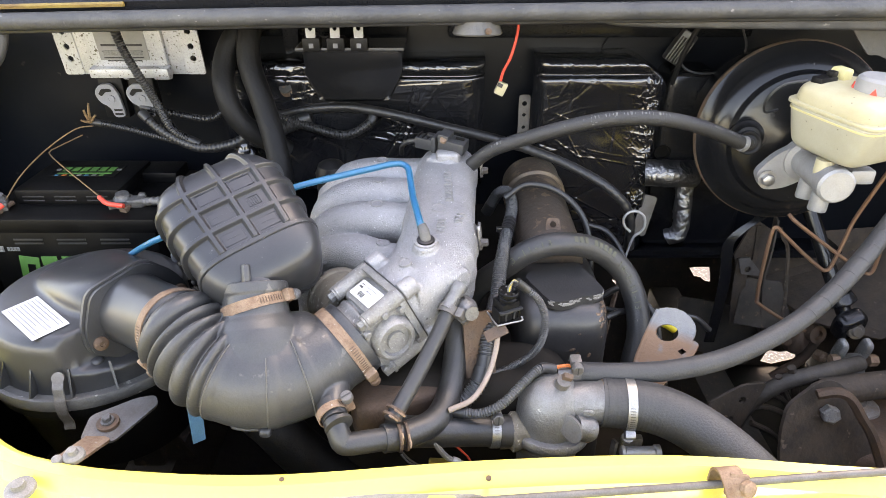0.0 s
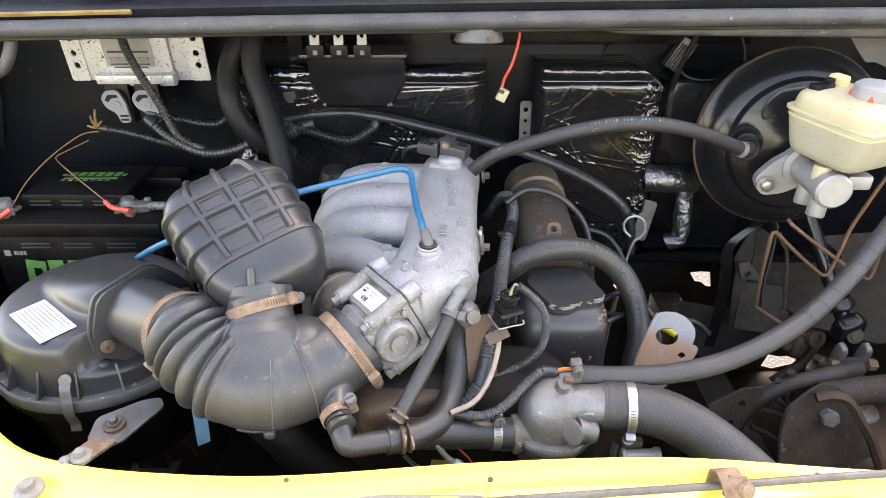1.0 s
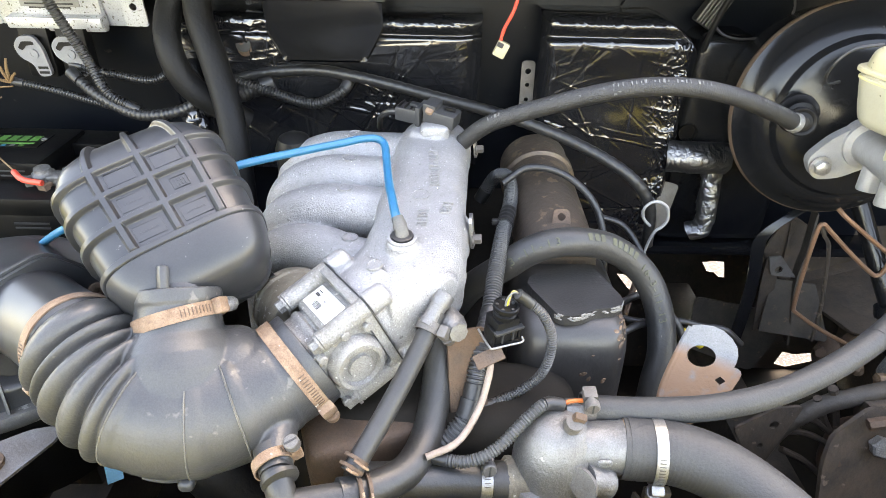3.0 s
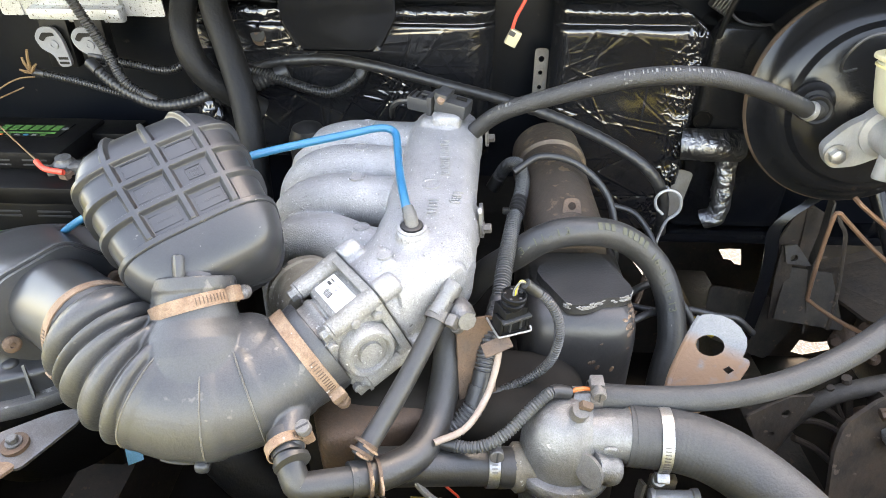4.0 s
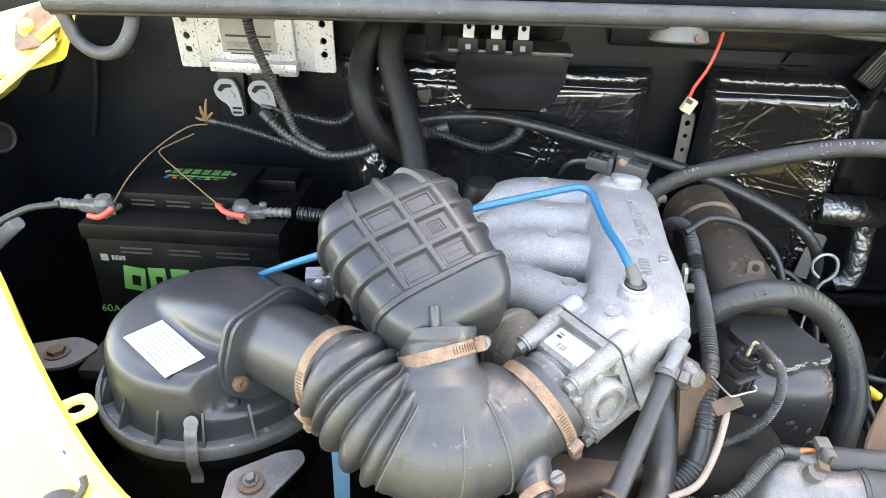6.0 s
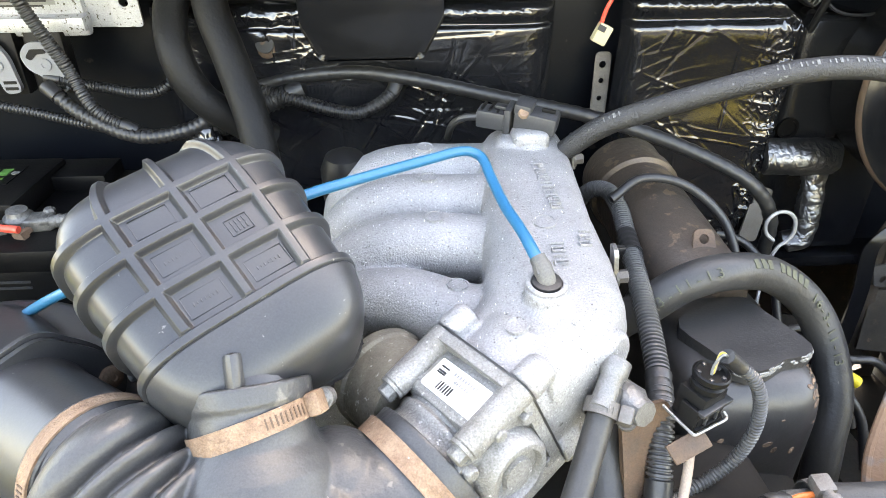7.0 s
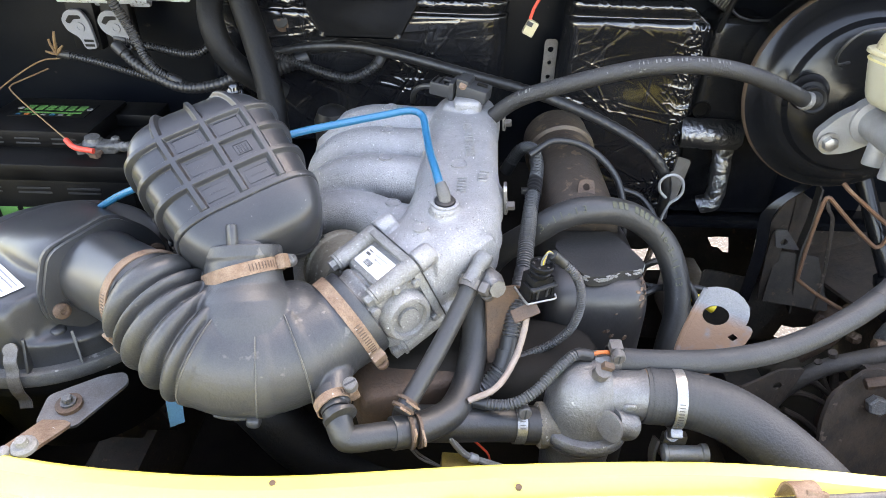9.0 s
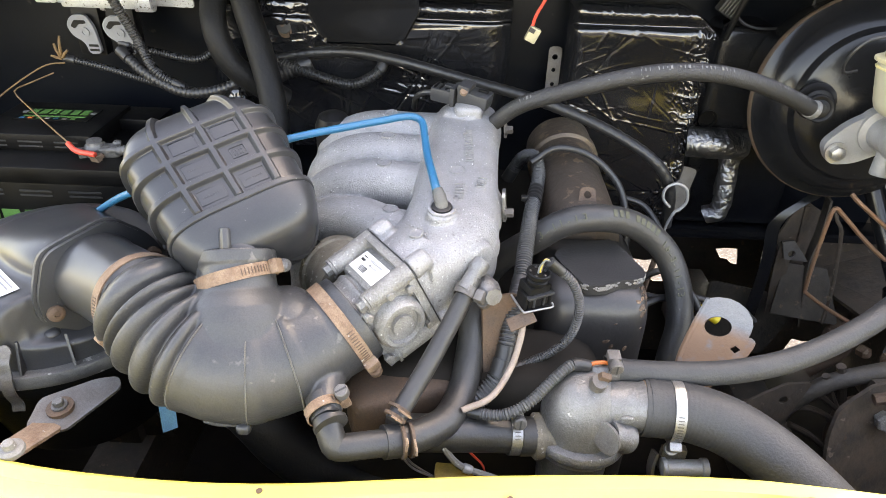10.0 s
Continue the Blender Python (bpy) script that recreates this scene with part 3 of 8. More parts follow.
# added dark sheet hides the bright ground; gaps let gravel show through
panel("wall_rear_low", [(-0.88, 1.32, 0.3), (0.95, 1.32, 0.3), (0.95, 1.32, 0.90), (-0.88, 1.32, 0.90)], 0.004, SOOT, "dark sheet added behind the bay, with gaps to the gravel", "panel",
      hole_loops=([(0.592, 1.32, 0.600), (0.615, 1.32, 0.603), (0.640, 1.32, 0.602), (0.646, 1.32, 0.580), (0.650, 1.32, 0.561), (0.636, 1.32, 0.563), (0.623, 1.32, 0.574), (0.607, 1.32, 0.577)],
                  [(0.410, 1.32, 0.566), (0.440, 1.32, 0.562), (0.471, 1.32, 0.568), (0.488, 1.32, 0.540), (0.504, 1.32, 0.507), (0.470, 1.32, 0.506), (0.440, 1.32, 0.528)],
                  [(0.83, 1.32, 0.315), (0.86, 1.32, 0.306), (0.92, 1.32, 0.325), (0.91, 1.32, 0.35), (0.87, 1.32, 0.345), (0.84, 1.32, 0.352)]))
panel("wall_toe", [(-0.88, 1.03, 0.845), (0.95, 1.03, 0.845), (0.95, 1.33, 0.88), (-0.88, 1.33, 0.88)], 0.004, SOOT, "grimy toe board under the firewall", "panel")
panel("wall_west", [(-0.88, 0.25, 0.3), (-0.88, 1.34, 0.3), (-0.86, 1.06, 1.30), (-0.86, 0.86, 1.0), (-0.88, 0.25, 0.92)], 0.004, WALL, "black inner wing panel", "wall")
panel("wall_east", [(0.96, 1.34, 0.3), (0.96, 0.25, 0.3), (0.90, 0.25, 0.98), (0.83, 1.06, 1.32), (0.96, 1.34, 0.9)], 0.004, SOOT, "grimy inner wing panel", "wall")
# added sheet that blocks the bright ground; shade is in its colour
panel("floor", [(-0.89, 0.2, 0.30), (0.97, 0.2, 0.30), (0.97, 1.33, 0.30), (-0.89, 1.33, 0.30)], 0.004, SHADE_DARK, "added floor sheet under the engine, coloured dark for the bay's shade", "floor")
panel("wall_south", [(-0.8, 0.27, 0.30), (0.97, 0.27, 0.30), (0.97, 0.27, 0.86), (-0.8, 0.27, 0.86)], 0.004, SOOT, "dark back of the radiator panel", "wall")

# yellow slam panel, bent in plan round the wing
lip = [(0.92, 0.36), (0.6, 0.383), (0.389, 0.390), (0.215, 0.404), (0.043, 0.398), (-0.134, 0.382), (-0.25, 0.384), (-0.340, 0.396), (-0.406, 0.422), (-0.493, 0.493), (-0.598, 0.597), (-0.752, 0.758), (-0.812, 0.80), (-0.803, 0.835), (-0.756, 0.85), (-0.72, 0.862), (-0.678, 0.876)]
lift = [0.0, 0.0, 0.0, 0.0, 0.0, 0.0, 0.0, 0.0, 0.0, 0.005, 0.012, 0.03, 0.085, 0.14, 0.186, 0.215, 0.248]
prof = [(-0.004, 0.905), (-0.001, 0.945), (0.000, 0.955), (0.005, 0.960), (0.016, 0.960), (0.021, 0.956), (0.026, 0.949), (0.060, 0.946), (0.110, 0.944), (0.130, 0.935), (0.150, 0.90), (0.165, 0.80), (0.17, 0.6), (0.17, 0.3)]
path, tang, _ = spline([(x, y, z) for (x, y), z in zip(lip, lift)], 0.02)
slam = bmesh.new()
rows = []
for q, d in zip(path, tang):
    out = Vector((d.y, -d.x, 0)).normalized() * -1
    k = min(max((q.z - 0.06) / 0.06, 0), 1)  # narrower and flatter up at the hinge
    sec = [(min(o, 0.17 - 0.07 * k), max(z, 0.947 * k)) for o, z in prof]
    rows.append([slam.verts.new((q.x + out.x * o, q.y + out.y * o, z + q.z * (1 if z > 0.9 else 0.4))) for o, z in sec])
for a, b in zip(rows, rows[1:]):
    for j in range(len(prof) - 1):
        slam.faces.new((a[j], a[j + 1], b[j + 1], b[j]))
yellow = solo("slam_panel", slam, YELLOW, "bright yellow painted front panel and wing edge of the engine bay", "body panel", kind="structure")

# latch recess, holes, bolts and prop rod on the slam panel
part("latch_recess", plate(rounded([(-0.120, -0.024), (-0.120, 0.024), (0.048, 0.024), (0.048, -0.024)], 0.02), 0.004, pose(0, 0.341, 0.9470)), DUSTY_GREY, yellow, "dusty grey latch recess")
part("latch_striker", box((0.004, 0.352, 0.954), (0.024, 0.012, 0.008), None, 0.002), YELLOW, yellow)
part("latch_striker", box((0.036, 0.350, 0.954), (0.022, 0.012, 0.007), None, 0.002), RUST_DARK, yellow)
for x, y in ((-0.133, 0.372), (0.044, 0.374), (0.330, 0.380)):
    part("drain_hole", lathe((x, y, 0.9585), (0, 0, 1), [(0, 0.0024), (0.0022, 0.0024), (0.0022, 0.0015)], 12), RUST_DARK, yellow)
for x, y, r in ((-0.326, 0.400, 0.0095), (-0.353, 0.363, 0.0125)):
    part("washer", lathe((x, y, 0.957), (0.05, -0.1, 1), [(0, r), (0.003, r * 0.96), (0.005, r * 0.7), (0.005, r * 0.5), (0.010, r * 0.42), (0.011, r * 0.2)], 20), DUSTY_GREY, yellow, "mud-splashed zinc bolt and washer")
part("washer", lathe((-0.338, 0.394, 0.958), (0.05, -0.1, 1), [(0, 0.005), (0.003, 0.0045), (0.004, 0.002)], 14), DUSTY_GREY, yellow)
rod = thing("hood_prop_rod", (0.25, 0.365, 0.955), "slim grey steel bonnet prop rod in a rusty clip", "prop rod")
part("rod", sweep([(-0.02, 0.352, 0.952), (0.155, 0.363, 0.957), (0.25, 0.368, 0.961), (0.382, 0.376, 0.966), (0.62, 0.388, 0.972)], 0.0034, 10), DULL_STEEL, rod)
clip = part("clip", join(ribbon([(0.242, 0.378, 0.955), (0.242, 0.376, 0.972), (0.244, 0.368, 0.977), (0.247, 0.358, 0.970), (0.252, 0.348, 0.952)], (1, 0.1, 0), 0.020, 0.002), box((0.250, 0.362, 0.966), (0.018, 0.006, 0.020), pose(0, 0, 0, -25, 12, 0), 0.002)), RUST, rod, "rusty folded steel clip")
part("clip_nut", lathe((0.256, 0.358, 0.967), (0.3, -0.8, 0.4), [(0, 0.007), (0.005, 0.007), (0.007, 0.004)], 8), RUST, clip)

# pressed crease, oval hole and cable end on the inner wing
part("crease", sweep([(-0.715, 1.012, 1.15), (-0.725, 1.012, 1.10), (-0.744, 1.012, 1.034)], 0.006, 8), WALL, fw)
part("crease", sweep([(-0.79, 1.012, 1.20), (-0.775, 1.012, 1.15), (-0.80, 1.012, 1.10)], 0.008, 8), WALL, fw)
part("oval_hole", lathe((-0.852, 0.958, 1.042), (1, -0.3, 0.1), [(0, 0.024), (0.004, 0.022), (0.003, 0.018), (0.0, 0.017), (0.0, 0.001)], 24), INK, fw)
hose("cable_sleeve", [(-0.738, 0.80, 0.988), (-0.762, 0.80, 0.968), (-0.80, 0.80, 0.935)], 0.0095, LIGHT_PLASTIC, "dusty grey sleeve on a cable at the wing", "sleeve", 12)
# cowl with its rubber seal, and the raised bonnet
cowl = bmesh.new()
sections = []
for i in range(21):
    x = -0.635 + 1.495 * i / 20
    dz = 0.0125 * x + 0.004 * (1 - (x / 0.8) ** 2)
    sections.append([cowl.verts.new((x, y, z + dz)) for y, z in ((0.802, 1.262), (0.800, 1.285), (0.83, 1.305), (1.05, 1.33), (1.05, 1.30), (0.86, 1.278), (0.815, 1.262))])
for a, b in zip(sections, sections[1:]):
    for j in range(7):
        cowl.faces.new((a[j], a[(j + 1) % 7], b[(j + 1) % 7], b[j]))
cowl_ob = solo("ceiling", cowl, BLACK_PAINT, "black cowl panel over the firewall", "cowl", kind="structure")
seal_x = [-0.622 + 1.482 * i / 12 for i in range(13)]
seal_pts = [(x, 0.792, 1.266 + 0.0125 * x + 0.004 * (1 - (x / 0.8) ** 2)) for x in seal_x]
seal = thing("cowl_seal", (0, 0.792, 1.266), "weathered grey rubber bonnet seal along the cowl edge", "seal")
part("bulb", sweep(seal_pts, 0.0105, 14, 0.02), SEAL, seal)
part("flange", sweep([(x, y + 0.004, z - 0.010) for x, y, z in seal_pts], 0.0045, 8, 0.02), RUBBER, seal)
part("loose_end", sweep([(-0.626, 0.80, 1.285), (-0.612, 0.80, 1.246), (-0.602, 0.80, 1.219), (-0.582, 0.80, 1.206), (-0.557, 0.80, 1.211), (-0.542, 0.805, 1.234), (-0.54, 0.82, 1.265)], 0.0075, 12), SEAL, seal, "drooping loose seal end")
hinge = thing("bonnet_hinge", (-0.735, 0.92, 1.18), "rusty yellow bonnet hinge plate with a bolt", "hinge")
part("plate", plate(rounded([(-0.15, -0.06), (0.05, -0.05), (0.06, 0.05), (-0.15, 0.05)], 0.01), 0.006, pose(-0.735, 0.925, 1.195, 42, -15, 0)), YELLOW, hinge)
part("rust_patch", plate(rounded([(-0.03, -0.03), (0.03, -0.034), (0.035, 0.02), (0.0, 0.036), (-0.034, 0.02)], 0.012), 0.003, pose(-0.722, 0.9165, 1.2075, 42, -15, 0)), RUST, hinge)
bolt(hinge, (-0.735, 0.916, 1.206), (0.1, -0.62, 0.78), 0.009, 0.010, YELLOW)
part("arm", box((-0.692, 0.90, 1.214), (0.05, 0.012, 0.012), pose(0, 0, 0, 0, -38, 10), 0.003), YELLOW, hinge)
tabs = thing("wing_tab", (-0.60, 0.66, 0.93), "dusty grey rubber-capped mounting plate on the wing edge", "mounting plate")
part("plate", plate(rounded([(-0.05, -0.025), (0.02, -0.03), (0.05, 0.0), (0.02, 0.03), (-0.05, 0.025)], 0.014), 0.004, pose(-0.641, 0.676, 0.879, 0, 0, 20)), DULL_STEEL, tabs)
bolt(tabs, (-0.639, 0.676, 0.884), (0, 0, 1), 0.010, 0.006, RUST_DARK)
part("wing_hole_tab", plate(rounded([(-0.02, -0.018), (0.02, -0.018), (0.02, 0.018), (-0.02, 0.018)], 0.012), 0.003, pose(-0.516, 0.522, 0.944, 0, 0, 45), hole=(0.004, 0, 0.0075)), YELLOW, yellow)
part("drain_hole", lathe((-0.478, 0.462, 0.9605), (0, 0, 1), [(0, 0.0055), (0.0022, 0.0055), (0.0022, 0.003)], 14), INK, yellow)
plug_cap = part("plug_cap", lathe((-0.464, 0.415, 0.946), (0.1, -0.1, 1), [(0, 0.017), (0.006, 0.0165), (0.012, 0.012), (0.014, 0.004), (0.014, 0.001)], 24), RUBBER, yellow, "round dark rubber plug")
part("plug_tab", sweep([(-0.452, 0.420, 0.955), (-0.446, 0.426, 0.962), (-0.448, 0.430, 0.97)], 0.003, 8), RUBBER, plug_cap)
part("yellow_edge", sweep([(x, y + 0.004, z + 0.0165) for x, y, z in seal_pts[:3]], 0.0032, 6, 0.02), RUSTED_YELLOW, cowl_ob, "yellow painted cowl edge with rust")
part("hinge_plate", plate(rounded([(0.510, 1.262), (0.530, 1.243), (0.553, 1.217), (0.565, 1.205), (0.577, 1.206), (0.597, 1.198), (0.690, 1.205), (0.70, 1.275)], 0.004), 0.004, pose(0, 0.862, 0, 90, 0, 0)), SEAL, cowl_ob, "dusty grey hinge plate")
part("lower_lip", soft_box(pose(0.42, 0.835, 1.257, 0, 0.8, 0), (0.22, 0.03, 0.010), 6, 16), SEAL, cowl_ob, "dusty grey sheet-metal lip")
part("drip_cup", lathe((0.046, 0.815, 1.278), (0, -0.1, -1), [(0, 0.019), (0.02, 0.026), (0.034, 0.031), (0.036, 0.029), (0.030, 0.024)], 28), CUP, cowl_ob, "grey rubber drain cup")
part("stud", lathe((0.058, 0.789, 1.250), (0, -1, 0.2), [(0, 0.004), (0.008, 0.004), (0.009, 0.002)], 10), RUST_DARK, cowl_ob)
bonnet = bmesh.new()
box((0.02, 1.00, 1.84), (1.60, 0.03, 0.98), pose(0, 0, 0, -14, 0, 0), 0.02, bonnet)
for x in (-0.5, 0.0, 0.5):
    box((x, 0.975, 1.84), (0.06, 0.03, 0.86), pose(0, 0, 0, -14, 0, 0), 0.008, bonnet)
solo("bonnet", bonnet, BLACK_PAINT, "raised black-lined bonnet above the engine bay", "bonnet", kind="structure")

# ---- foil heat shielding ----


def creases(px, pz, x0, x1, z0, z1, count, seed):
    """Straight sharp folds in a film, each a thin ridge of its own length and slant."""
    rng = random.Random(seed)
    h = np.zeros_like(px)
    for k in range(count):
        cx, cz = rng.uniform(x0, x1), rng.uniform(z0, z1)
        steep = rng.random() < 0.3
        a = rng.gauss(1.2, 0.35) if steep else rng.gauss(-0.25, 0.35)
        length, width, high = rng.uniform(0.012, 0.075), rng.uniform(0.0009, 0.0022), rng.choice((1, 1, -1)) * rng.uniform(0.0002, 0.0008)
        dx, dz = px - cx, pz - cz
        u, v = dx * math.cos(a) + dz * math.sin(a), dz * math.cos(a) - dx * math.sin(a) + 1.5 * (dx * dx + dz * dz) * rng.uniform(-1, 1)
        h += high * np.exp(-(v / width) ** 2) * np.clip((length - np.abs(u)) / (0.5 * length), 0, 1)
        # the film on either side of a fold lies at a slightly different slant
        h += 0.35 * high * np.tanh(v / (4 * width)) * np.exp(-(u / length) ** 2 - (v / (12 * width)) ** 2)
    return h


def foil_quilt(name, x0, x1, profile, label, seed=0.0, nx=220, step=0.0013, corner=0.0, folds=64, crumple=None):
    """Foil drawn over a padded board: profile is (y, z) from the firewall over the top edge and down the front; corner rounds its far top corner."""
    rows, _, _ = spline([(0, y, z) for y, z in profile], step)
    top = max(q.z for q in rows)
    px, pz = np.meshgrid(np.linspace(x0, x1, nx + 1), np.array([q.z for q in rows]))
    fold = creases(px, pz, x0, x1, min(q.z for q in rows), top, folds, int(seed))
    if crumple:
        fold += 1.3 * creases(px, pz, *crumple, 26, int(seed) + 1)
    bm = bmesh.new()
    grid = []
    for j, q in enumerate(rows):
        d = (rows[min(j + 1, len(rows) - 1)] - rows[max(j - 1, 0)]).normalized()
        out = Vector((0, -d.z, d.y))
        out = -out if out.y > 0.3 or (abs(out.y) < 0.3 and out.z < 0) else out
        line = []
        for i in range(nx + 1):
            s = i / nx
            x = x0 + (x1 - x0) * s
            z = q.z
            if corner:
                over = max((x - (x1 - corner)) / corner, 0)
                z = min(z, top - corner * 0.75 * over ** 1.6)
            p = Vector((x, q.y, z))
            warp = 0.02 * noise.noise(Vector((x * 7, z * 6, seed)))
            long1 = noise.noise(Vector((x * 2.6 + seed, (z + warp) * 13, seed)))
            long2 = noise.noise(Vector((x * 6 - seed, (z - warp * 2) * 48, seed + 3)))
            slant = noise.noise(Vector((x * 8 + z * 9, z * 8 - x * 6 + seed, 3)))
            fine = noise.noise(Vector((x * 60, z * 90, seed + 8)))
            patch = min(max(noise.noise(Vector((x * 9, z * 9, seed + 20))) * 2.5 + 0.3, 0), 1)
            cross = noise.noise(Vector((x * 22 - z * 14, z * 20 + x * 17, seed + 15)))
            h = 0.0052 * long1 + 0.0028 * slant + 0.0005 * math.exp(-(long2 / 0.05) ** 2) * patch + fold[j][i]
            h += (0.0006 * math.exp(-(cross / 0.05) ** 2) + 0.0004 * fine) * patch * patch
            rim = math.exp(-((x1 - 0.018 - x) / 0.026) ** 2) if corner else 0.0
            rim = max(rim, 0.35 * math.exp(-((top - 0.010 - z) / 0.009) ** 2))
            c1 = noise.noise(Vector((x * 62, z * 52, seed + 31)))
            c2 = noise.noise(Vector((x * 130 + z * 40, z * 105, seed + 37)))
            h += rim * (0.004 * bool(corner) + 0.0032 * c1 + 0.0022 * math.exp(-(c1 / 0.06) ** 2) + 0.0014 * math.exp(-(c2 / 0.08) ** 2))
            h += 0.0045 * noise.noise(Vector((x * 11, seed, 5))) * math.exp(-((z - top + 0.024) / 0.012) ** 2) + 0.0016 * noise.noise(Vector((x * 34, z * 20, seed + 2))) * math.exp(-((z - top + 0.024) / 0.022) ** 2)
            edge = min(s, 1 - s) * 12
            line.append(bm.verts.new(p + out * h * min(edge, 1) + Vector((0, 0.02 * max(1 - edge, 0) ** 2, 0))))
        grid.append(line)
    for a, b in zip(grid, grid[1:]):
        for i in range(nx):
            bm.faces.new((a[i], a[i + 1], b[i + 1], b[i]))
    ob = mesh_object(name, bm, FOIL, False)
    ob.data.shade_smooth()
    return tagged(ob, label, "heat shield", "foil heat shields", "structure")


foil_l = foil_quilt("foil_shield", -0.345, 0.066, [(1.014, 1.176), (0.965, 1.179), (0.947, 1.176), (0.941, 1.168), (0.944, 1.157), (0.940, 1.147), (0.944, 1.10), (0.952, 1.05), (0.960, 0.97)], "crinkled glossy black foil stuck to the firewall", 2.0, 380, folds=120, crumple=(-0.130, -0.045, 1.050, 1.098))
foil_quilt("foil_shield", 0.140, 0.344, [(1.014, 1.182), (0.968, 1.184), (0.953, 1.180), (0.946, 1.171), (0.950, 1.158), (0.9445, 1.147), (0.947, 1.12), (0.949, 1.09), (0.952, 1.05), (0.955, 0.95), (0.960, 0.86)], "crinkled glossy black foil with padded edge on the firewall", 7.0, 220, corner=0.07)


def foil_roll(pts, r, seed):
    """A crumpled foil-covered edge."""
    bm = sweep(pts, r, 28, 0.0022)
    for v in bm.verts:
        c = v.co
        k = noise.noise(c * 45 + Vector((seed, 0, 0))) * 0.0022 + noise.noise(c * 150 + Vector((0, seed, 0))) * 0.0009
        k -= 0.0012 * math.exp(-(noise.noise(c * 110 + Vector((0, 0, seed))) / 0.08) ** 2)
        v.co += Vector((k, -k, k))
    return bm


wrap = thing("wrapped_pipe", (0.37, 0.945, 0.95), "heater pipe wrapped in crinkled silver-black foil", "pipe")
part("pipe", foil_roll([(0.325, 0.945, 1.003), (0.36, 0.934, 1.006), (0.402, 0.942, 1.002)], 0.0215, 4), FOIL_SILVER, wrap)
part("pipe", foil_roll([(0.388, 0.944, 1.000), (0.391, 0.936, 0.955), (0.391, 0.930, 0.905), (0.372, 0.934, 0.892)], 0.0140, 5), FOIL_SILVER, wrap)
part("rust_spot", soft_box(pose(-0.225, 0.944, 1.137, 0, 0, 10), (0.016, 0.004, 0.012), 2.4, 10), RUST_DARK, foil_l, "rusty torn patch in the foil")
part("tear", lathe((-0.232, 0.9415, 1.142), (0, -1, 0.2), [(0, 0.010), (0.002, 0.009), (0.0022, 0.004)], 18), INK, foil_l)

fin = thing("finned_block", (0.362, 0.99, 1.19), "small finned grey plastic block on the firewall", "block")
FM = pose(0.362, 0.992, 1.188, 0, 30, 0)
part("body", box(FM @ V(0, 0, 0), (0.026, 0.018, 0.050), FM.to_3x3().to_4x4(), 0.003), PLASTIC_GREY, fin)
for k in range(5):
    part("fin", box(FM @ V(-0.0092 + 0.0046 * k, -0.011, -0.004), (0.0018, 0.006, 0.038), FM.to_3x3().to_4x4(), 0.0006), PLASTIC_RIM, fin)
part("pressing", plate([(0.0, 0.0), (0.105, 0.0), (0.105, 0.042), (0.02, 0.034)], 0.004, pose(0.248, 1.012, 1.185, 90, 0, 0)), WALL, fw)
# perforated strap, loose red wire with a white plug
solo("bracket_strap", plate(rounded([(-0.009, -0.04), (0.009, -0.04), (0.009, 0.04), (-0.009, 0.04)], 0.006), 0.002, pose(0.1306, 0.983, 1.078, 88, 0, 0),
     hole=[(0, 0.026, 0.004), (0, 0.008, 0.003), (0, -0.012, 0.003)]), DULL_STEEL, "dull perforated steel strap on the firewall", "bracket")
lw = thing("loose_wire", (0.10, 0.95, 1.15), "loose red wire ending in a small white plug", "wire")
part("wire", sweep([(0.099, 0.835, 1.275), (0.098, 0.835, 1.240), (0.091, 0.835, 1.210), (0.082, 0.837, 1.190), (0.079, 0.838, 1.177)], 0.0019, 8), RED, lw)
plug = part("plug", box((0.080, 0.838, 1.168), (0.013, 0.009, 0.017), pose(0, 0, 0, 0, 25, 0), 0.0015), CREAM, lw, "small off-white plastic plug")
part("socket", box((0.0785, 0.8329, 1.1735), (0.007, 0.001, 0.005), pose(0, 0, 0, 0, 25, 0), 0), INK, plug)

# ---- battery ----
bat = thing("battery", (-0.53, 0.83, 0.82), "black car battery with green print beside the air filter", "battery")
part("case", box((-0.512, 0.8550, 0.905), (0.242, 0.172, 0.17), None, 0.006), BATTERY_BLACK, bat)
part("lid", box((-0.512, 0.8550, 0.999), (0.248, 0.178, 0.022), None, 0.004), BATTERY_BLACK, bat)
part("raised_cover", box((-0.527, 0.8720, 1.020), (0.150, 0.115, 0.024), None, 0.005), BATTERY_BLACK, bat)
part("raised_cover", box((-0.43, 0.9150, 1.016), (0.06, 0.05, 0.02), None, 0.003), BATTERY_BLACK, bat)
for x in (-0.575, -0.53, -0.485):
    for z in (1.016, 1.022):
        part("vent_slot", box((x, 0.8145, z), (0.03, 0.001, 0.002), None, 0), PLASTIC_GREY, bat)
for x in (-0.57, -0.51, -0.45):
    part("rib", box((x, 0.7686, 0.972), (0.04, 0.002, 0.002), None, 0), PLASTIC_GREY, bat)
    part("rib", box((x, 0.7686, 0.978), (0.04, 0.002, 0.002), None, 0), PLASTIC_GREY, bat)
top_label = part("top_label", box((-0.527, 0.8820, 1.0326), (0.098, 0.044, 0.0008), None, 0), BATTERY_BLACK, bat)
for k in range(6):
    part("print_bar", box((-0.56 + k * 0.0135, 0.8880, 1.0334), (0.010, 0.016, 0.0004), None, 0), GREEN, top_label)
part("print_bar", box((-0.527, 0.8720, 1.0334), (0.08, 0.004, 0.0004), None, 0), GREEN, top_label)
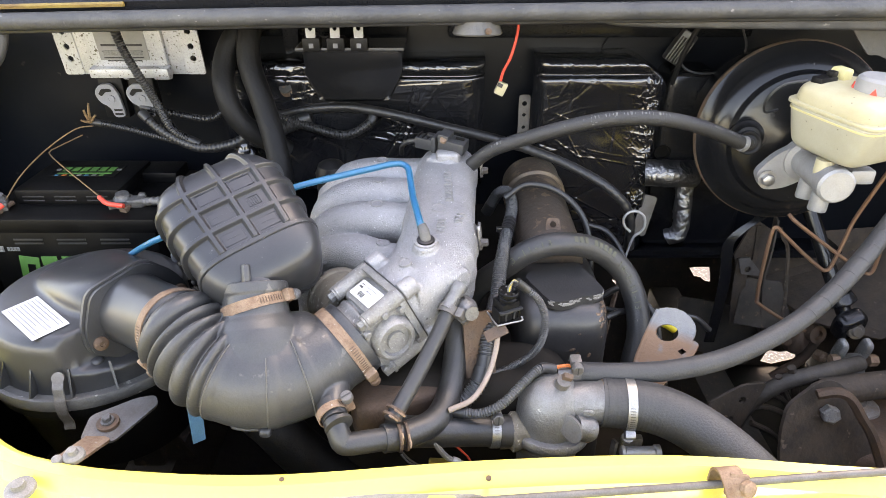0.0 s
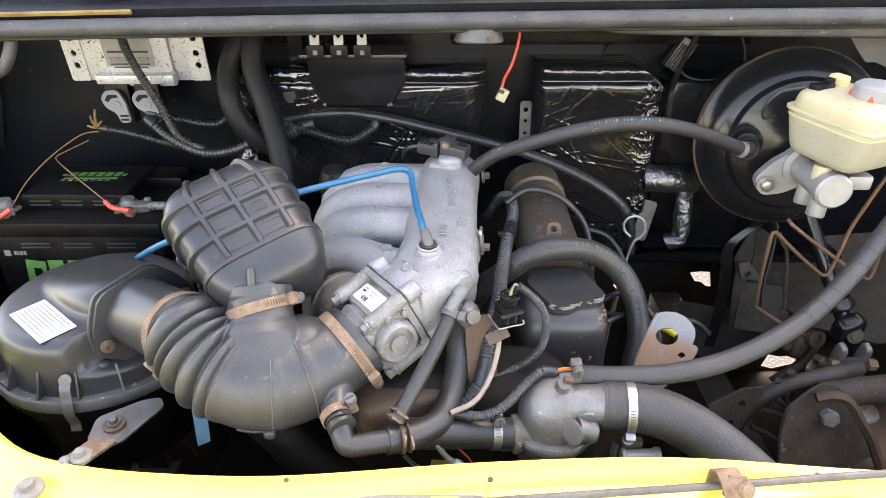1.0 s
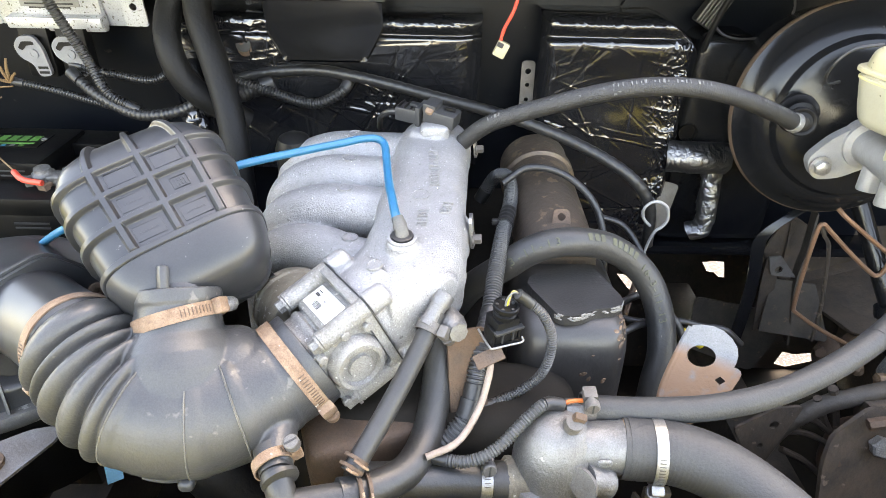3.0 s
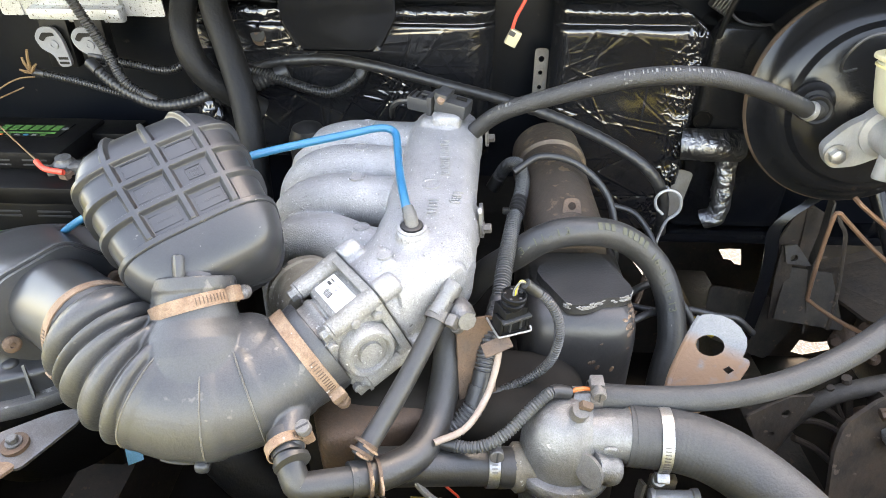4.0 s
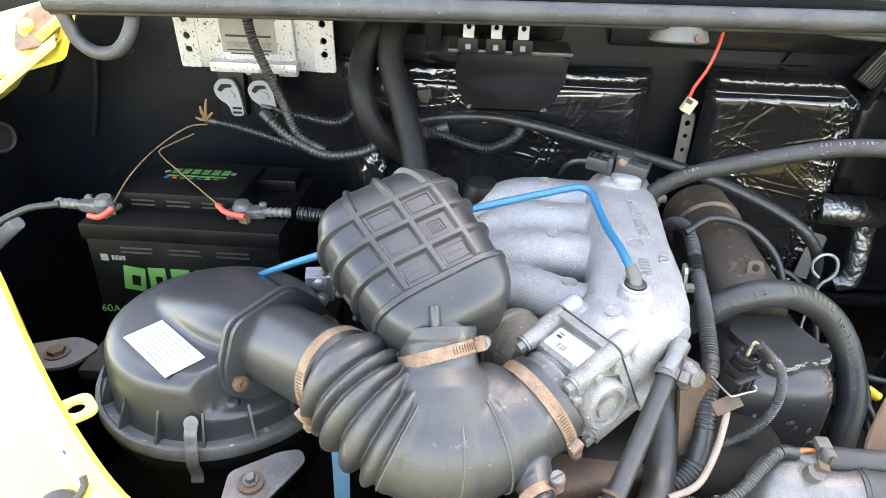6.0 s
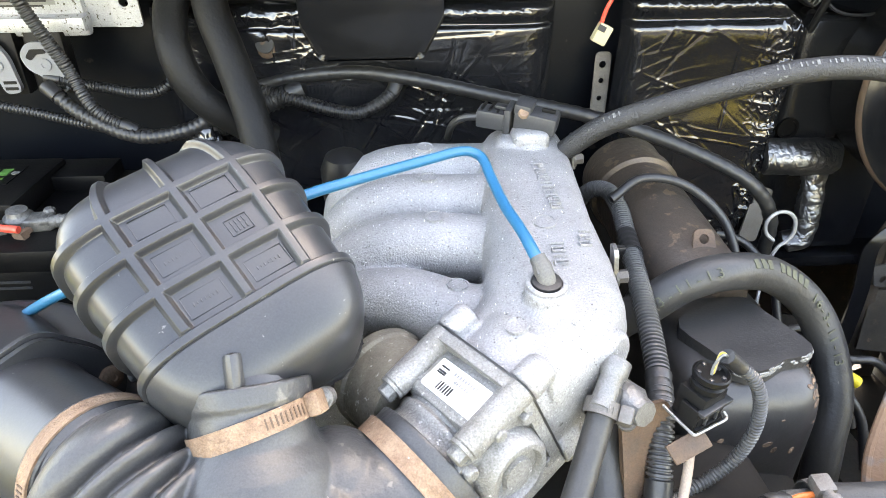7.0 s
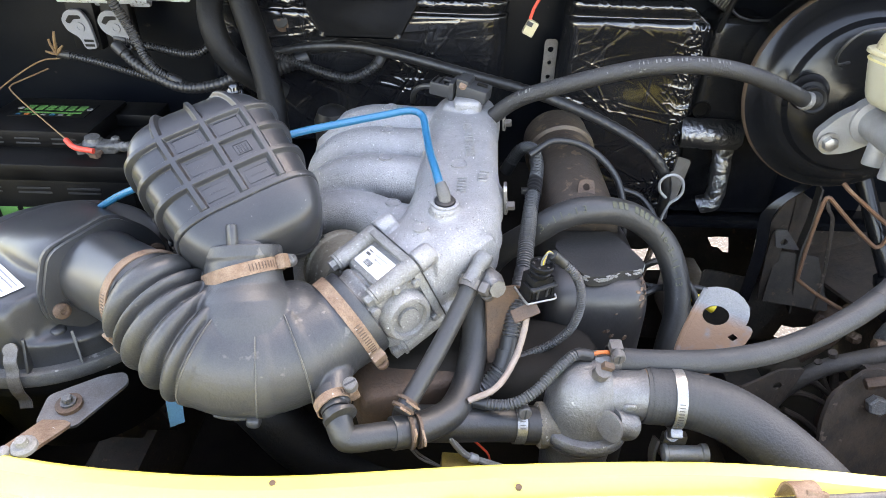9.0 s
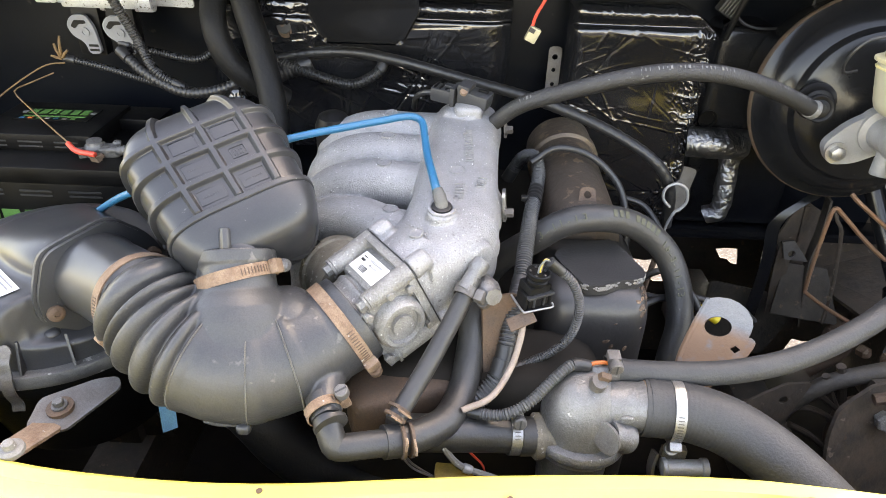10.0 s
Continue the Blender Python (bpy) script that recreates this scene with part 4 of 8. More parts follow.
for k, mm in enumerate((BLUE, ORANGE, GREEN, WHITE_INK, BLUE, WHITE_INK, GREEN)):
    part("print_bar", box((-0.565 + k * 0.011, 0.8650, 1.0334), (0.006, 0.004, 0.0004), None, 0), mm, top_label)
for x in (-0.572, -0.482):
    part("print_dot", lathe((x, 0.8860, 1.033), (0, 0, 1), [(0, 0.004), (0.0005, 0.004)], 12), WHITE_INK, top_label)
# brand lettering as plain slanted blocks, capacity as text
for k, (w, s) in enumerate(((0.030, 8), (0.024, 0), (0.026, 0), (0.022, 0), (0.028, -6))):
    x = -0.580 + k * 0.030
    part("brand_block", box((x, 0.7685, 0.934), (w * 0.92, 0.0012, 0.034), pose(0, 0, 0, 0, s, 0), 0.0004), GREEN, bat, "green brand block")
    part("brand_block", box((x + 0.002, 0.7678, 0.932), (w * 0.35, 0.0012, 0.014), pose(0, 0, 0, 0, s, 0), 0), BATTERY_BLACK, bat)
lettering("60A·H", 0.015, pose(-0.614, 0.7684, 0.886, 90, 0, 0), GREEN, bat)
part("brand_mark", box((-0.613, 0.7685, 0.963), (0.009, 0.001, 0.009), None, 0), WHITE_INK, bat)
for k in range(4):
    part("brand_mark", box((-0.602 + 0.0045 * k, 0.7685, 0.963), (0.0032, 0.001, 0.006), None, 0), WHITE_INK, bat)


def battery_terminal(x, y, way):
    th = thing("battery_terminal", (x, y, 1.01), "greyed lead battery clamp with a red-sleeved wire", "terminal", "battery terminals")
    part("clamp", lathe((x, y, 1.008), (0.05, -0.1, 1), [(0, 0.0135), (0.014, 0.0130), (0.016, 0.0105), (0.017, 0.0095), (0.021, 0.009), (0.0215, 0.004)], 22), LEAD, th)
    part("jaw", soft_box(pose(x + way * 0.018, y - 0.002, 1.016, 6, 0, 8 * way), (0.013, 0.009, 0.007), 5, 12), LEAD, th)
    part("jaw", box((x - way * 0.013, y - 0.010, 1.015), (0.009, 0.010, 0.012), pose(0, 0, 0, 0, 0, 25), 0.002), LEAD, th)
    part("clamp_bolt", lathe((x + 0.008, y - 0.024, 1.012), (0.3, 1, 0.1), [(0, 0.0062), (0.007, 0.0062), (0.007, 0.0035), (0.03, 0.0035)], 6), RUST_DARK, th)
    part("nut", lathe((x + way * 0.024, y + 0.008, 1.018), (0, -0.2, 1), [(0, 0.0055), (0.006, 0.0055), (0.008, 0.003)], 6), LEAD, th)
    part("cable_end", sweep([(x + way * 0.028, y - 0.003, 1.0165), (x + way * 0.045, y - 0.003, 1.0175), (x + way * 0.062, y - 0.001, 1.017)], lambda s, t: 0.0062 + 0.0007 * math.sin(s * 900), 12, 0.0015), LEAD, th, "crimped grey cable lug")
    return th


battery_terminal(-0.447, 0.812, 1)
battery_terminal(-0.620, 0.806, -1)
hose("battery_cable", [(-0.375, 0.81, 1.018), (-0.33, 0.805, 1.015), (-0.28, 0.79, 1.0), (-0.24, 0.76, 0.97)], 0.008, CONDUIT, "ribbed black conduit on the battery cable", "cable", 12, 0.0014, ribbed(0.008, 0.005))
hose("battery_cable", [(-0.675, 0.80, 1.018), (-0.72, 0.79, 1.01), (-0.76, 0.77, 0.98), (-0.77, 0.75, 0.9)], 0.0045, CABLE, "grey earth cable from the battery", "cable")
hose("red_sleeve", [(-0.592, 0.775, 1.028), (-0.605, 0.766, 1.020), (-0.622, 0.772, 1.018)], 0.0034, RED, "red rubber sleeve on a battery wire", "wire")
hose("red_sleeve", [(-0.474, 0.802, 1.027), (-0.460, 0.792, 1.022), (-0.436, 0.788, 1.020)], 0.0034, RED, "red rubber sleeve on a battery wire", "wire")
hose("thin_wire", [(-0.470, 0.800, 1.026), (-0.510, 0.83, 1.038), (-0.547, 0.86, 1.047), (-0.577, 0.885, 1.055), (-0.582, 0.892, 1.060), (-0.575, 0.90, 1.063), (-0.565, 0.915, 1.066), (-0.548, 0.93, 1.072)], 0.0010, STRAP, "thin faded wire to the battery", "wire", 8)
hose("thin_wire", [(-0.604, 0.800, 1.024), (-0.600, 0.835, 1.042), (-0.590, 0.875, 1.058), (-0.570, 0.905, 1.074), (-0.547, 0.920, 1.086), (-0.525, 0.925, 1.088)], 0.0010, STRAP, "thin copper-coloured wire to the battery", "wire", 8)
hose("conduit", [(-0.525, 0.925, 1.095), (-0.47, 0.92, 1.085), (-0.40, 0.91, 1.07), (-0.35, 0.90, 1.065)], 0.005, CONDUIT, "thin ribbed black wiring conduit", "conduit", 10, 0.0012, ribbed(0.0046, 0.0036, 0.0005))
tie = thing("tape_tie", (-0.525, 0.925, 1.10), "frayed brown tape tied round wires", "tape")
for k, (dx, dz) in enumerate(((0.006, 0.03), (-0.004, 0.02), (0.012, 0.012), (-0.012, 0.004))):
    part("tape_end", sweep([(-0.525, 0.922, 1.095), (-0.525 + dx * 0.6, 0.917, 1.095 + dz * 0.6), (-0.525 + dx, 0.918, 1.095 + dz)], lambda s, t: 0.0028 - 0.0014 * s / t, 6), STRAP, tie)

# ---- control unit and its plugs ----
ecu = thing("control_unit", (-0.46, 0.96, 1.2), "spotted bare aluminium engine control unit on the firewall", "control unit")
part("housing", box((-0.457, 0.968, 1.207), (0.165, 0.03, 0.10), pose(0, 0, 0, 7, 0, 0), 0.006), ECU_MAT, ecu)
part("raised_field", box((-0.457, 0.950, 1.200), (0.11, 0.012, 0.10), pose(0, 0, 0, 7, 0, 0), 0.005), ECU_MAT, ecu)
part("lower_edge", box((-0.457, 0.944, 1.165), (0.116, 0.02, 0.014), pose(0, 0, 0, 7, 0, 0), 0.003), ECU_MAT, ecu)
for s in (-1, 1):
    part("mounting_ear", plate(rounded([(-0.014, -0.05), (0.014, -0.05), (0.014, 0.05), (-0.014, 0.05)], 0.004), 0.003, pose(-0.457 + s * 0.091, 0.955, 1.207, 97, 0, 0),
         hole=[(0, -0.026, 0.0045), (0, -0.008, 0.0045), (0, 0.014, 0.0045)]), ECU_MAT, ecu)
lab = part("label", box((-0.462, 0.9430, 1.206), (0.072, 0.001, 0.05), pose(0, 0, 0, 7, 0, 0), 0), GREY_CAP, ecu, "printed grey label")
for k in range(4):
    part("print_bar", box((-0.462, 0.9424 + 0.0004 * k, 1.186 - 0.0045 * k + 0.008), (0.058 - 0.008 * (k % 2), 0.0008, 0.0016), pose(0, 0, 0, 7, 0, 0), 0), INK, lab)
part("print_bar", box((-0.462, 0.9418, 1.192), (0.056, 0.0008, 0.007), pose(0, 0, 0, 7, 0, 0), 0), ALU_DIRTY, lab)
part("print_bar", box((-0.462, 0.9430, 1.203), (0.06, 0.0008, 0.003), pose(0, 0, 0, 7, 0, 0), 0), INK, lab)
lettering("42164", 0.011, pose(-0.462, 0.9428, 1.211, 97, 0, 0), INK, ecu)


def lever_plug(x):
    th = thing("lever_plug", (x, 0.93, 1.12), "grey plastic wiring plug with a round locking lever", "plug", "control unit plugs")
    m = pose(x, 0.936, 1.125, 90, 0, 0)
    part("body", box((x, 0.952, 1.13), (0.036, 0.02, 0.07), None, 0.003), PLASTIC_DULL, th)
    part("lever", plate(rounded([(-0.021, 0.012), (-0.012, 0.024), (0.006, 0.025), (0.014, 0.010), (0.018, -0.024), (0.002, -0.026), (-0.002, -0.010), (-0.016, -0.002)], 0.006), 0.006, m), LIGHT_PLASTIC, th)
    part("lever_slot", plate(rounded([(-0.015, 0.010), (-0.009, 0.018), (0.004, 0.018), (0.006, 0.014), (-0.004, 0.013), (-0.010, 0.007)], 0.002), 0.0016, pose(x, 0.9305, 1.125, 90, 0, 0)), PLASTIC_DULL, th)
    part("pivot", lathe((x + 0.002, 0.930, 1.128), (0, -1, 0), [(0, 0.006), (0.002, 0.006), (0.002, 0.003), (0.001, 0.003)], 16), LIGHT_PLASTIC, th)
    for dz in (-0.014, -0.020):
        part("rib", box((x + 0.009, 0.9296, 1.125 + dz), (0.012, 0.001, 0.003), None, 0), PLASTIC_DULL, th)
    return th


one = lever_plug(-0.492)
copy_thing(one, Matrix.Translation(Vector(one.location) + Vector((0.046, 0, 0))))
hose("conduit", [(-0.448, 0.90, 1.25), (-0.441, 0.905, 1.20), (-0.414, 0.908, 1.13), (-0.394, 0.90, 1.09), (-0.36, 0.90, 1.068)], 0.0085, CONDUIT, "ribbed conduit hanging in front of the control unit", "conduit", 12, 0.0009, ribbed(0.0062, 0.0034, 0.0004))
hose("conduit", [(-0.30, 0.97, 1.25), (-0.305, 0.96, 1.19), (-0.31, 0.95, 1.14), (-0.34, 0.93, 1.10), (-0.40, 0.93, 1.105), (-0.45, 0.935, 1.115)], 0.007, CONDUIT, "ribbed conduit looping to the control unit plugs", "conduit", 12, 0.0009, ribbed(0.0052, 0.0034, 0.0004))
hose("conduit", [(-0.445, 0.92, 1.11), (-0.41, 0.905, 1.085), (-0.36, 0.895, 1.065), (-0.31, 0.895, 1.070), (-0.27, 0.91, 1.088)], 0.010, CABLE, "taped wiring loom behind the battery", "wiring loom", 12, 0.0014, ribbed(0.0068, 0.006, 0.0005))

# ---- heater hoses, fuse box, pressed cover ----
hose("heater_hose", [(-0.258, 0.975, 1.235), (-0.290, 0.945, 1.222), (-0.310, 0.925, 1.185), (-0.308, 0.900, 1.145), (-0.292, 0.895, 1.105), (-0.262, 0.905, 1.075), (-0.235, 0.92, 1.05)], 0.0158, HOSE_BLACK, "thick black rubber heater hose bent down from the firewall", "hose")
hose("heater_hose", [(-0.262, 0.975, 1.24), (-0.270, 0.935, 1.225), (-0.272, 0.915, 1.185), (-0.255, 0.893, 1.135), (-0.238, 0.868, 1.085), (-0.228, 0.845, 1.03), (-0.225, 0.83, 0.96)], 0.0165, HOSE_BLACK, "thick black rubber heater hose running down behind the engine", "hose")
fuse = thing("fuse_box", (-0.125, 0.93, 1.18), "black plastic relay box with three relay tabs", "fuse box")
fb = plate(rounded([(-0.068, 0.030), (0.068, 0.030), (0.068, -0.004), (0.046, -0.044), (-0.050, -0.044), (-0.068, -0.010)], 0.006), 0.060, pose(-0.122, 0.958, 1.178, 90, 0, 0))
bmesh.ops.bevel(fb, geom=[e for e in fb.edges if all(v.co.y < 0.90 for v in e.verts)], offset=0.006, segments=3, affect="EDGES")
part("cover", fb, BLACK_SATIN, fuse)
part("rim", box((-0.125, 0.925, 1.207), (0.150, 0.07, 0.005), None, 0.002), PLASTIC, fuse)
for x in (-0.176, -0.143, -0.111):
    rl = part("relay", box((x, 0.897, 1.214), (0.024, 0.02, 0.018), None, 0.002), PLASTIC_DULL, fuse)
    part("tab", plate(rounded([(-0.0065, 0), (0.0065, 0), (0.0065, 0.024), (-0.0065, 0.024)], 0.002), 0.0016, pose(x, 0.890, 1.220, 80, 0, 0), hole=(0, 0.015, 0.003)), ALU_PLAIN, rl, "zinc relay tab")
    part("relay_mark", box((x, 0.8865, 1.213), (0.006, 0.001, 0.006), None, 0), LIGHT_PLASTIC, rl)
part("bolt_bracket", plate(rounded([(-0.01, -0.035), (0.01, -0.03), (0.012, 0.03), (-0.012, 0.03)], 0.004), 0.003, pose(-0.225, 0.985, 1.215, 92, 0, 10)), BLACK_PAINT, fuse)

# ---- main wiring loom along the firewall ----
hose("conduit", [(-0.29, 0.94, 1.07), (-0.24, 0.945, 1.10), (-0.154, 0.940, 1.112), (-0.085, 0.925, 1.108), (0.016, 0.905, 1.090), (0.098, 0.880, 1.077), (0.177, 0.852, 1.056), (0.237, 0.822, 1.030), (0.27, 0.82, 0.99), (0.28, 0.83, 0.93)], 0.0095, CABLE, "long black taped wiring sleeve along the firewall", "conduit", 14, 0.0020, ribbed(0.0070, 0.012, 0.00025))
hose("conduit", [(-0.26, 0.945, 1.10), (-0.20, 0.93, 1.085), (-0.145, 0.92, 1.075), (-0.11, 0.925, 1.09), (-0.10, 0.935, 1.105)], 0.008, CONDUIT, "short ribbed conduit looped under the relay box", "conduit", 12, 0.0010, ribbed(0.0066, 0.0040, 0.0006))
hose("conduit", [(-0.30, 0.90, 1.06), (-0.26, 0.93, 1.075), (-0.20, 0.945, 1.095)], 0.011, CONDUIT, "taped wiring branch by the heater hoses", "conduit", 12, 0.0014, ribbed(0.011, 0.006, 0.0006))

# ---- air filter housing ----
AC = V(-0.41, 0.62, 0)
af = thing("air_filter_housing", (-0.41, 0.62, 0.80), "round black plastic air filter housing with a white caution label", "air filter housing")
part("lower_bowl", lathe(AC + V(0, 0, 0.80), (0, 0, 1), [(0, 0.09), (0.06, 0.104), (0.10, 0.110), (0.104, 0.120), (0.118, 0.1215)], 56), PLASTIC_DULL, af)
part("rim", lathe(AC + V(0, 0, 0.918), (0, 0, 1), [(0, 0.1235), (0.003, 0.1245), (0.012, 0.1245), (0.014, 0.1235), (0.014, 0.1195), (0.0115, 0.118), (0.0115, 0.100)], 72), PLASTIC_RIM, af, "dusty scuffed plastic rim")
S = V(0.74, -0.62, 0.18).normalized()
A1 = V(-0.2657, 0.5198, 1.0105)
A0 = A1 - S * 0.092
CH = V(0.070, 0.069, 0.020)
CH = (CH - S * CH.dot(S)).normalized()
UPF = S.cross(CH) * -1
if UPF.z < 0:
    UPF = -UPF
# domed cover, cut away in front of the humped outlet
top = lathe(AC + V(0, 0, 0.918), (0, 0, 1), [(0.004, 0.112), (0.014, 0.1095), (0.020, 0.1085), (0.030, 0.1082), (0.040, 0.1079), (0.050, 0.1075), (0.058, 0.1068), (0.064, 0.106), (0.071, 0.1030), (0.0750, 0.097)] + [(0.0765 + 0.0015 * k / 20, 0.093 - 0.0045 * k) for k in range(20)], 144)
SH = V(0.74, -0.62, 0).normalized()
for v in top.verts:
    ahead = (v.co - A0).dot(SH) + 0.010
    if ahead > 0:
        v.co.z = min(v.co.z, 0.9955 - 0.040 * min(ahead / 0.007, 1.0) - 0.25 * max(ahead - 0.007, 0))
join(top, soft_box(Matrix.Translation(A0 - V(0.74, -0.62, 0).normalized() * 0.093 - V(0, 0, 0.010)) @ frame3(V(0, 0, 1), V(0.74, -0.62, 0)), (0.086, 0.060, 0.050), 3.0, 36, lambda p, n: Vector((p.x, p.y * (0.93 - 0.07 * p.x / 0.084), p.z * (0.64 + 0.36 * p.x / 0.084)))))
cover = part("cover", top, PLASTIC_GREY, af)
mod = cover.modifiers.new("blend", "REMESH")
mod.mode, mod.voxel_size, mod.use_smooth_shade = "VOXEL", 0.0024, True
mod = cover.modifiers.new("fillet", "SMOOTH")
mod.factor, mod.iterations = 0.5, 7
for k in range(17):
    a = 2 * math.pi * (k + 0.3) / 17
    d = V(math.cos(a), math.sin(a), 0)
    part("rib", plate([(0, 0), (0.015, 0), (0.002, 0.030), (0, 0.030)], 0.0022, Matrix.Translation(AC + d * 0.106 + V(0, 0, 0.931)) @ frame3(V(d.y, -d.x, 0), d)), PLASTIC_GREY, cover)
part("outlet_flange", plate(rounded([(-0.062, -0.014), (-0.038, -0.040), (0.038, -0.040), (0.062, -0.014), (0.056, 0.010), (0.032, 0.044), (-0.032, 0.044), (-0.056, 0.010)], 0.012), 0.006, Matrix.Translation(A0 - S * 0.004) @ frame3(S, CH)), PLASTIC_GREY, cover)
part("outlet_flange", plate(rounded([(-0.064, -0.014), (-0.040, -0.042), (0.040, -0.042), (0.064, -0.014), (0.058, 0.012), (0.034, 0.046), (-0.034, 0.046), (-0.058, 0.012)], 0.012), 0.005, Matrix.Translation(A0 - S * 0.011) @ frame3(S, CH)), PLASTIC, cover)
for s in (-1, 1):
    q = A0 + CH * 0.050 * s + UPF * -0.008
    part("flange_screw", lathe(q, S, [(0, 0.0075), (0.006, 0.0075), (0.0075, 0.005), (0.0075, 0.0025), (0.006, 0.002)], 16), RUST_DARK, cover, "rusty pan-head screw")
part("spout", lathe(A0, S, [(0, 0.0415), (0.006, 0.0395), (0.100, 0.0385)], 40), PLASTIC_GREY, cover)
# caution label on the shoulder of the hump
LM = Matrix.Translation(V(-0.4380, 0.5590, 0.995)) @ frame3(V(0.03, -0.06, 0.99), V(0.775, -0.63, -0.05))


def decal(ob, m, x0, x1, y0, y1, lift, nx=12, ny=8, fit=None):
    """A thin patch laid over the skin of ob, seen along m's own z."""
    skin = BVHTree.FromObject(ob, bpy.context.evaluated_depsgraph_get())
    z = (m.to_3x3() @ V(0, 0, 1)).normalized()
    back = ob.matrix_world.inverted()
    bm = bmesh.new()
    spots = [(x0 + (x1 - x0) * i / nx, y0 + (y1 - y0) * j / ny) for j in range(ny + 1) for i in range(nx + 1)]
    deep = []
    for x, y in spots:
        hit = skin.ray_cast(back @ (m @ V(x, y, 0.05)), -z)[0]
        deep.append((m.inverted() @ (ob.matrix_world @ hit)).z if hit else 0.0)
    # stiff paper: one flat sheet over the skin
    terms = np.array([(1, x, y) for x, y in spots])
    bend = np.linalg.lstsq(terms, np.array(deep), rcond=None)[0] if fit is None else fit
    line = [bm.verts.new(m @ V(x, y, float(t @ bend) + lift)) for (x, y), t in zip(spots, terms)]
    grid = [line[k * (nx + 1):(k + 1) * (nx + 1)] for k in range(ny + 1)]
    for a, b in zip(grid, grid[1:]):
        for i in range(nx):
            bm.faces.new((a[i], a[i + 1], b[i + 1], b[i]))
    return bm, bend


bpy.context.view_layer.update()
paper, bend = decal(cover, LM, -0.0405, 0.0405, -0.0190, 0.0190, 0.0012, 24, 10)
label = part("label", paper, WHITE_LABEL, cover, "white printed caution label")
for k in range(8):
    w = 0.072 - 0.016 * (k % 3 == 2)
    part("print_bar", decal(cover, LM, -0.0365, -0.0365 + w, 0.0155 - k * 0.0041, 0.0140 - k * 0.0041, 0.0016, 20, 1, bend)[0], FAINT_INK, label)
for a in (-1.45, 0.5, 2.6):
    d = V(math.cos(a), math.sin(a), 0)
    q = AC + d * 0.122
    part("clip", ribbon([q + V(0, 0, 0.956) - d * 0.006, q + V(0, 0, 0.950) + d * 0.001, q + V(0, 0, 0.940) + d * 0.0035, q + V(0, 0, 0.934) + d * 0.0065, q + V(0, 0, 0.920) + d * 0.008, q + V(0, 0, 0.905) + d * 0.004, q + V(0, 0, 0.897) + d * 0.006], V(-d.y, d.x, 0), 0.011, 0.0012), DULL_STEEL, af, "rusty sprung steel clip")
    part("clip_eye", lathe(q + V(0, 0, 0.9565) - d * 0.007, d + V(0, 0, 0.7), [(0, 0.0065), (0.002, 0.0065), (0.0025, 0.003)], 16), DULL_STEEL, af)
part("lug", soft_box(Matrix.Translation(A0 - CH * 0.060 - S * 0.016 + UPF * -0.028) @ frame3(V(0, 0, 1), S), (0.014, 0.008, 0.006), 3, 10), PLASTIC_GREY, cover)
br = thing("filter_bracket", (-0.33, 0.47, 0.92), "grey steel bracket bolted between air filter and front panel", "bracket")
part("arm", plate(rounded([(-0.017, -0.017), (0.015, -0.019), (0.046, 0.028), (0.040, 0.040), (0.022, 0.036), (-0.017, 0.013)], 0.006), 0.003, pose(-0.338, 0.466, 0.926, 8, 4, 5)), DULL_STEEL, br)
part("rubber_mount", lathe((-0.334, 0.469, 0.928), (0, -0.1, 1), [(0, 0.011), (0.004, 0.011), (0.004, 0.007)], 20), RUST_DARK, br)
bolt(br, (-0.334, 0.469, 0.933), (0, -0.1, 1), 0.0045, 0.006, LEAD)
part("foot", plate(rounded([(-0.011, -0.05), (0.012, -0.05), (0.013, 0.0), (-0.012, 0.0)], 0.004), 0.003, pose(-0.336, 0.455, 0.924, -10, 0, -20)), RUST, br, "rust-brown bent foot")

# ---- intake duct ----
DA = [A1 - S * 0.007, A1 + S * 0.008, V(-0.246, 0.5035, 1.006), V(-0.222, 0.486, 0.995), V(-0.182, 0.476, 0.982), V(-0.142, 0.488, 0.980), V(-0.102, 0.514, 0.990), V(-0.086, 0.526, 0.998)]


def duct_radius(s, total):
    f = s / total
    if f < 0.055:
        return 0.0405
    if f < 0.385:
        k = (f - 0.055) / 0.33 * 5
        return 0.0325 + 0.005 * k / 5 + 0.0152 * abs(math.sin(math.pi * k)) ** 0.7
    if f < 0.86:
        k = (f - 0.385) / 0.475
        band = max(0.0, 1 - (min(abs(k - c) for c in (0.02, 0.40, 0.70)) / 0.05) ** 4)
        return 0.0478 - 0.0055 * k ** 3 + 0.0014 * band
    return 0.0415


duct = thing("intake_duct", (-0.18, 0.48, 0.93), "dusty black rubber intake duct with bellows bending to the throttle", "air duct")
NE = V(-0.175, 0.478, 0.980)
ND = V(-0.10, 0.59, 0.80).normalized()
elbow = sweep(DA, duct_radius, 64, 0.0014)
join(elbow, lathe(NE, ND, [(-0.030, 0.036), (0.000, 0.0460), (0.020, 0.0465), (0.036, 0.0460), (0.048, 0.0430), (0.056, 0.0380), (0.062, 0.0330), (0.072, 0.0318), (0.082, 0.0314), (0.084, 0.0328), (0.094, 0.0328)], 64))
join(elbow, soft_box(Matrix.Translation((-0.147, 0.501, 0.999)) @ frame3(V(-0.35, -0.2, 0.9), V(0.745, 0.540, 0.390)), (0.040, 0.036, 0.030), 2.3, 24))
join(elbow, lathe((-0.101, 0.468, 0.974), (0.05, -0.5, -0.10), [(-0.012, 0.0150), (0.012, 0.0138), (0.03, 0.013)], 24))
moulding = part("bellows_elbow", elbow, RUBBER_DUCT, duct)
mod = moulding.modifiers.new("blend", "REMESH")
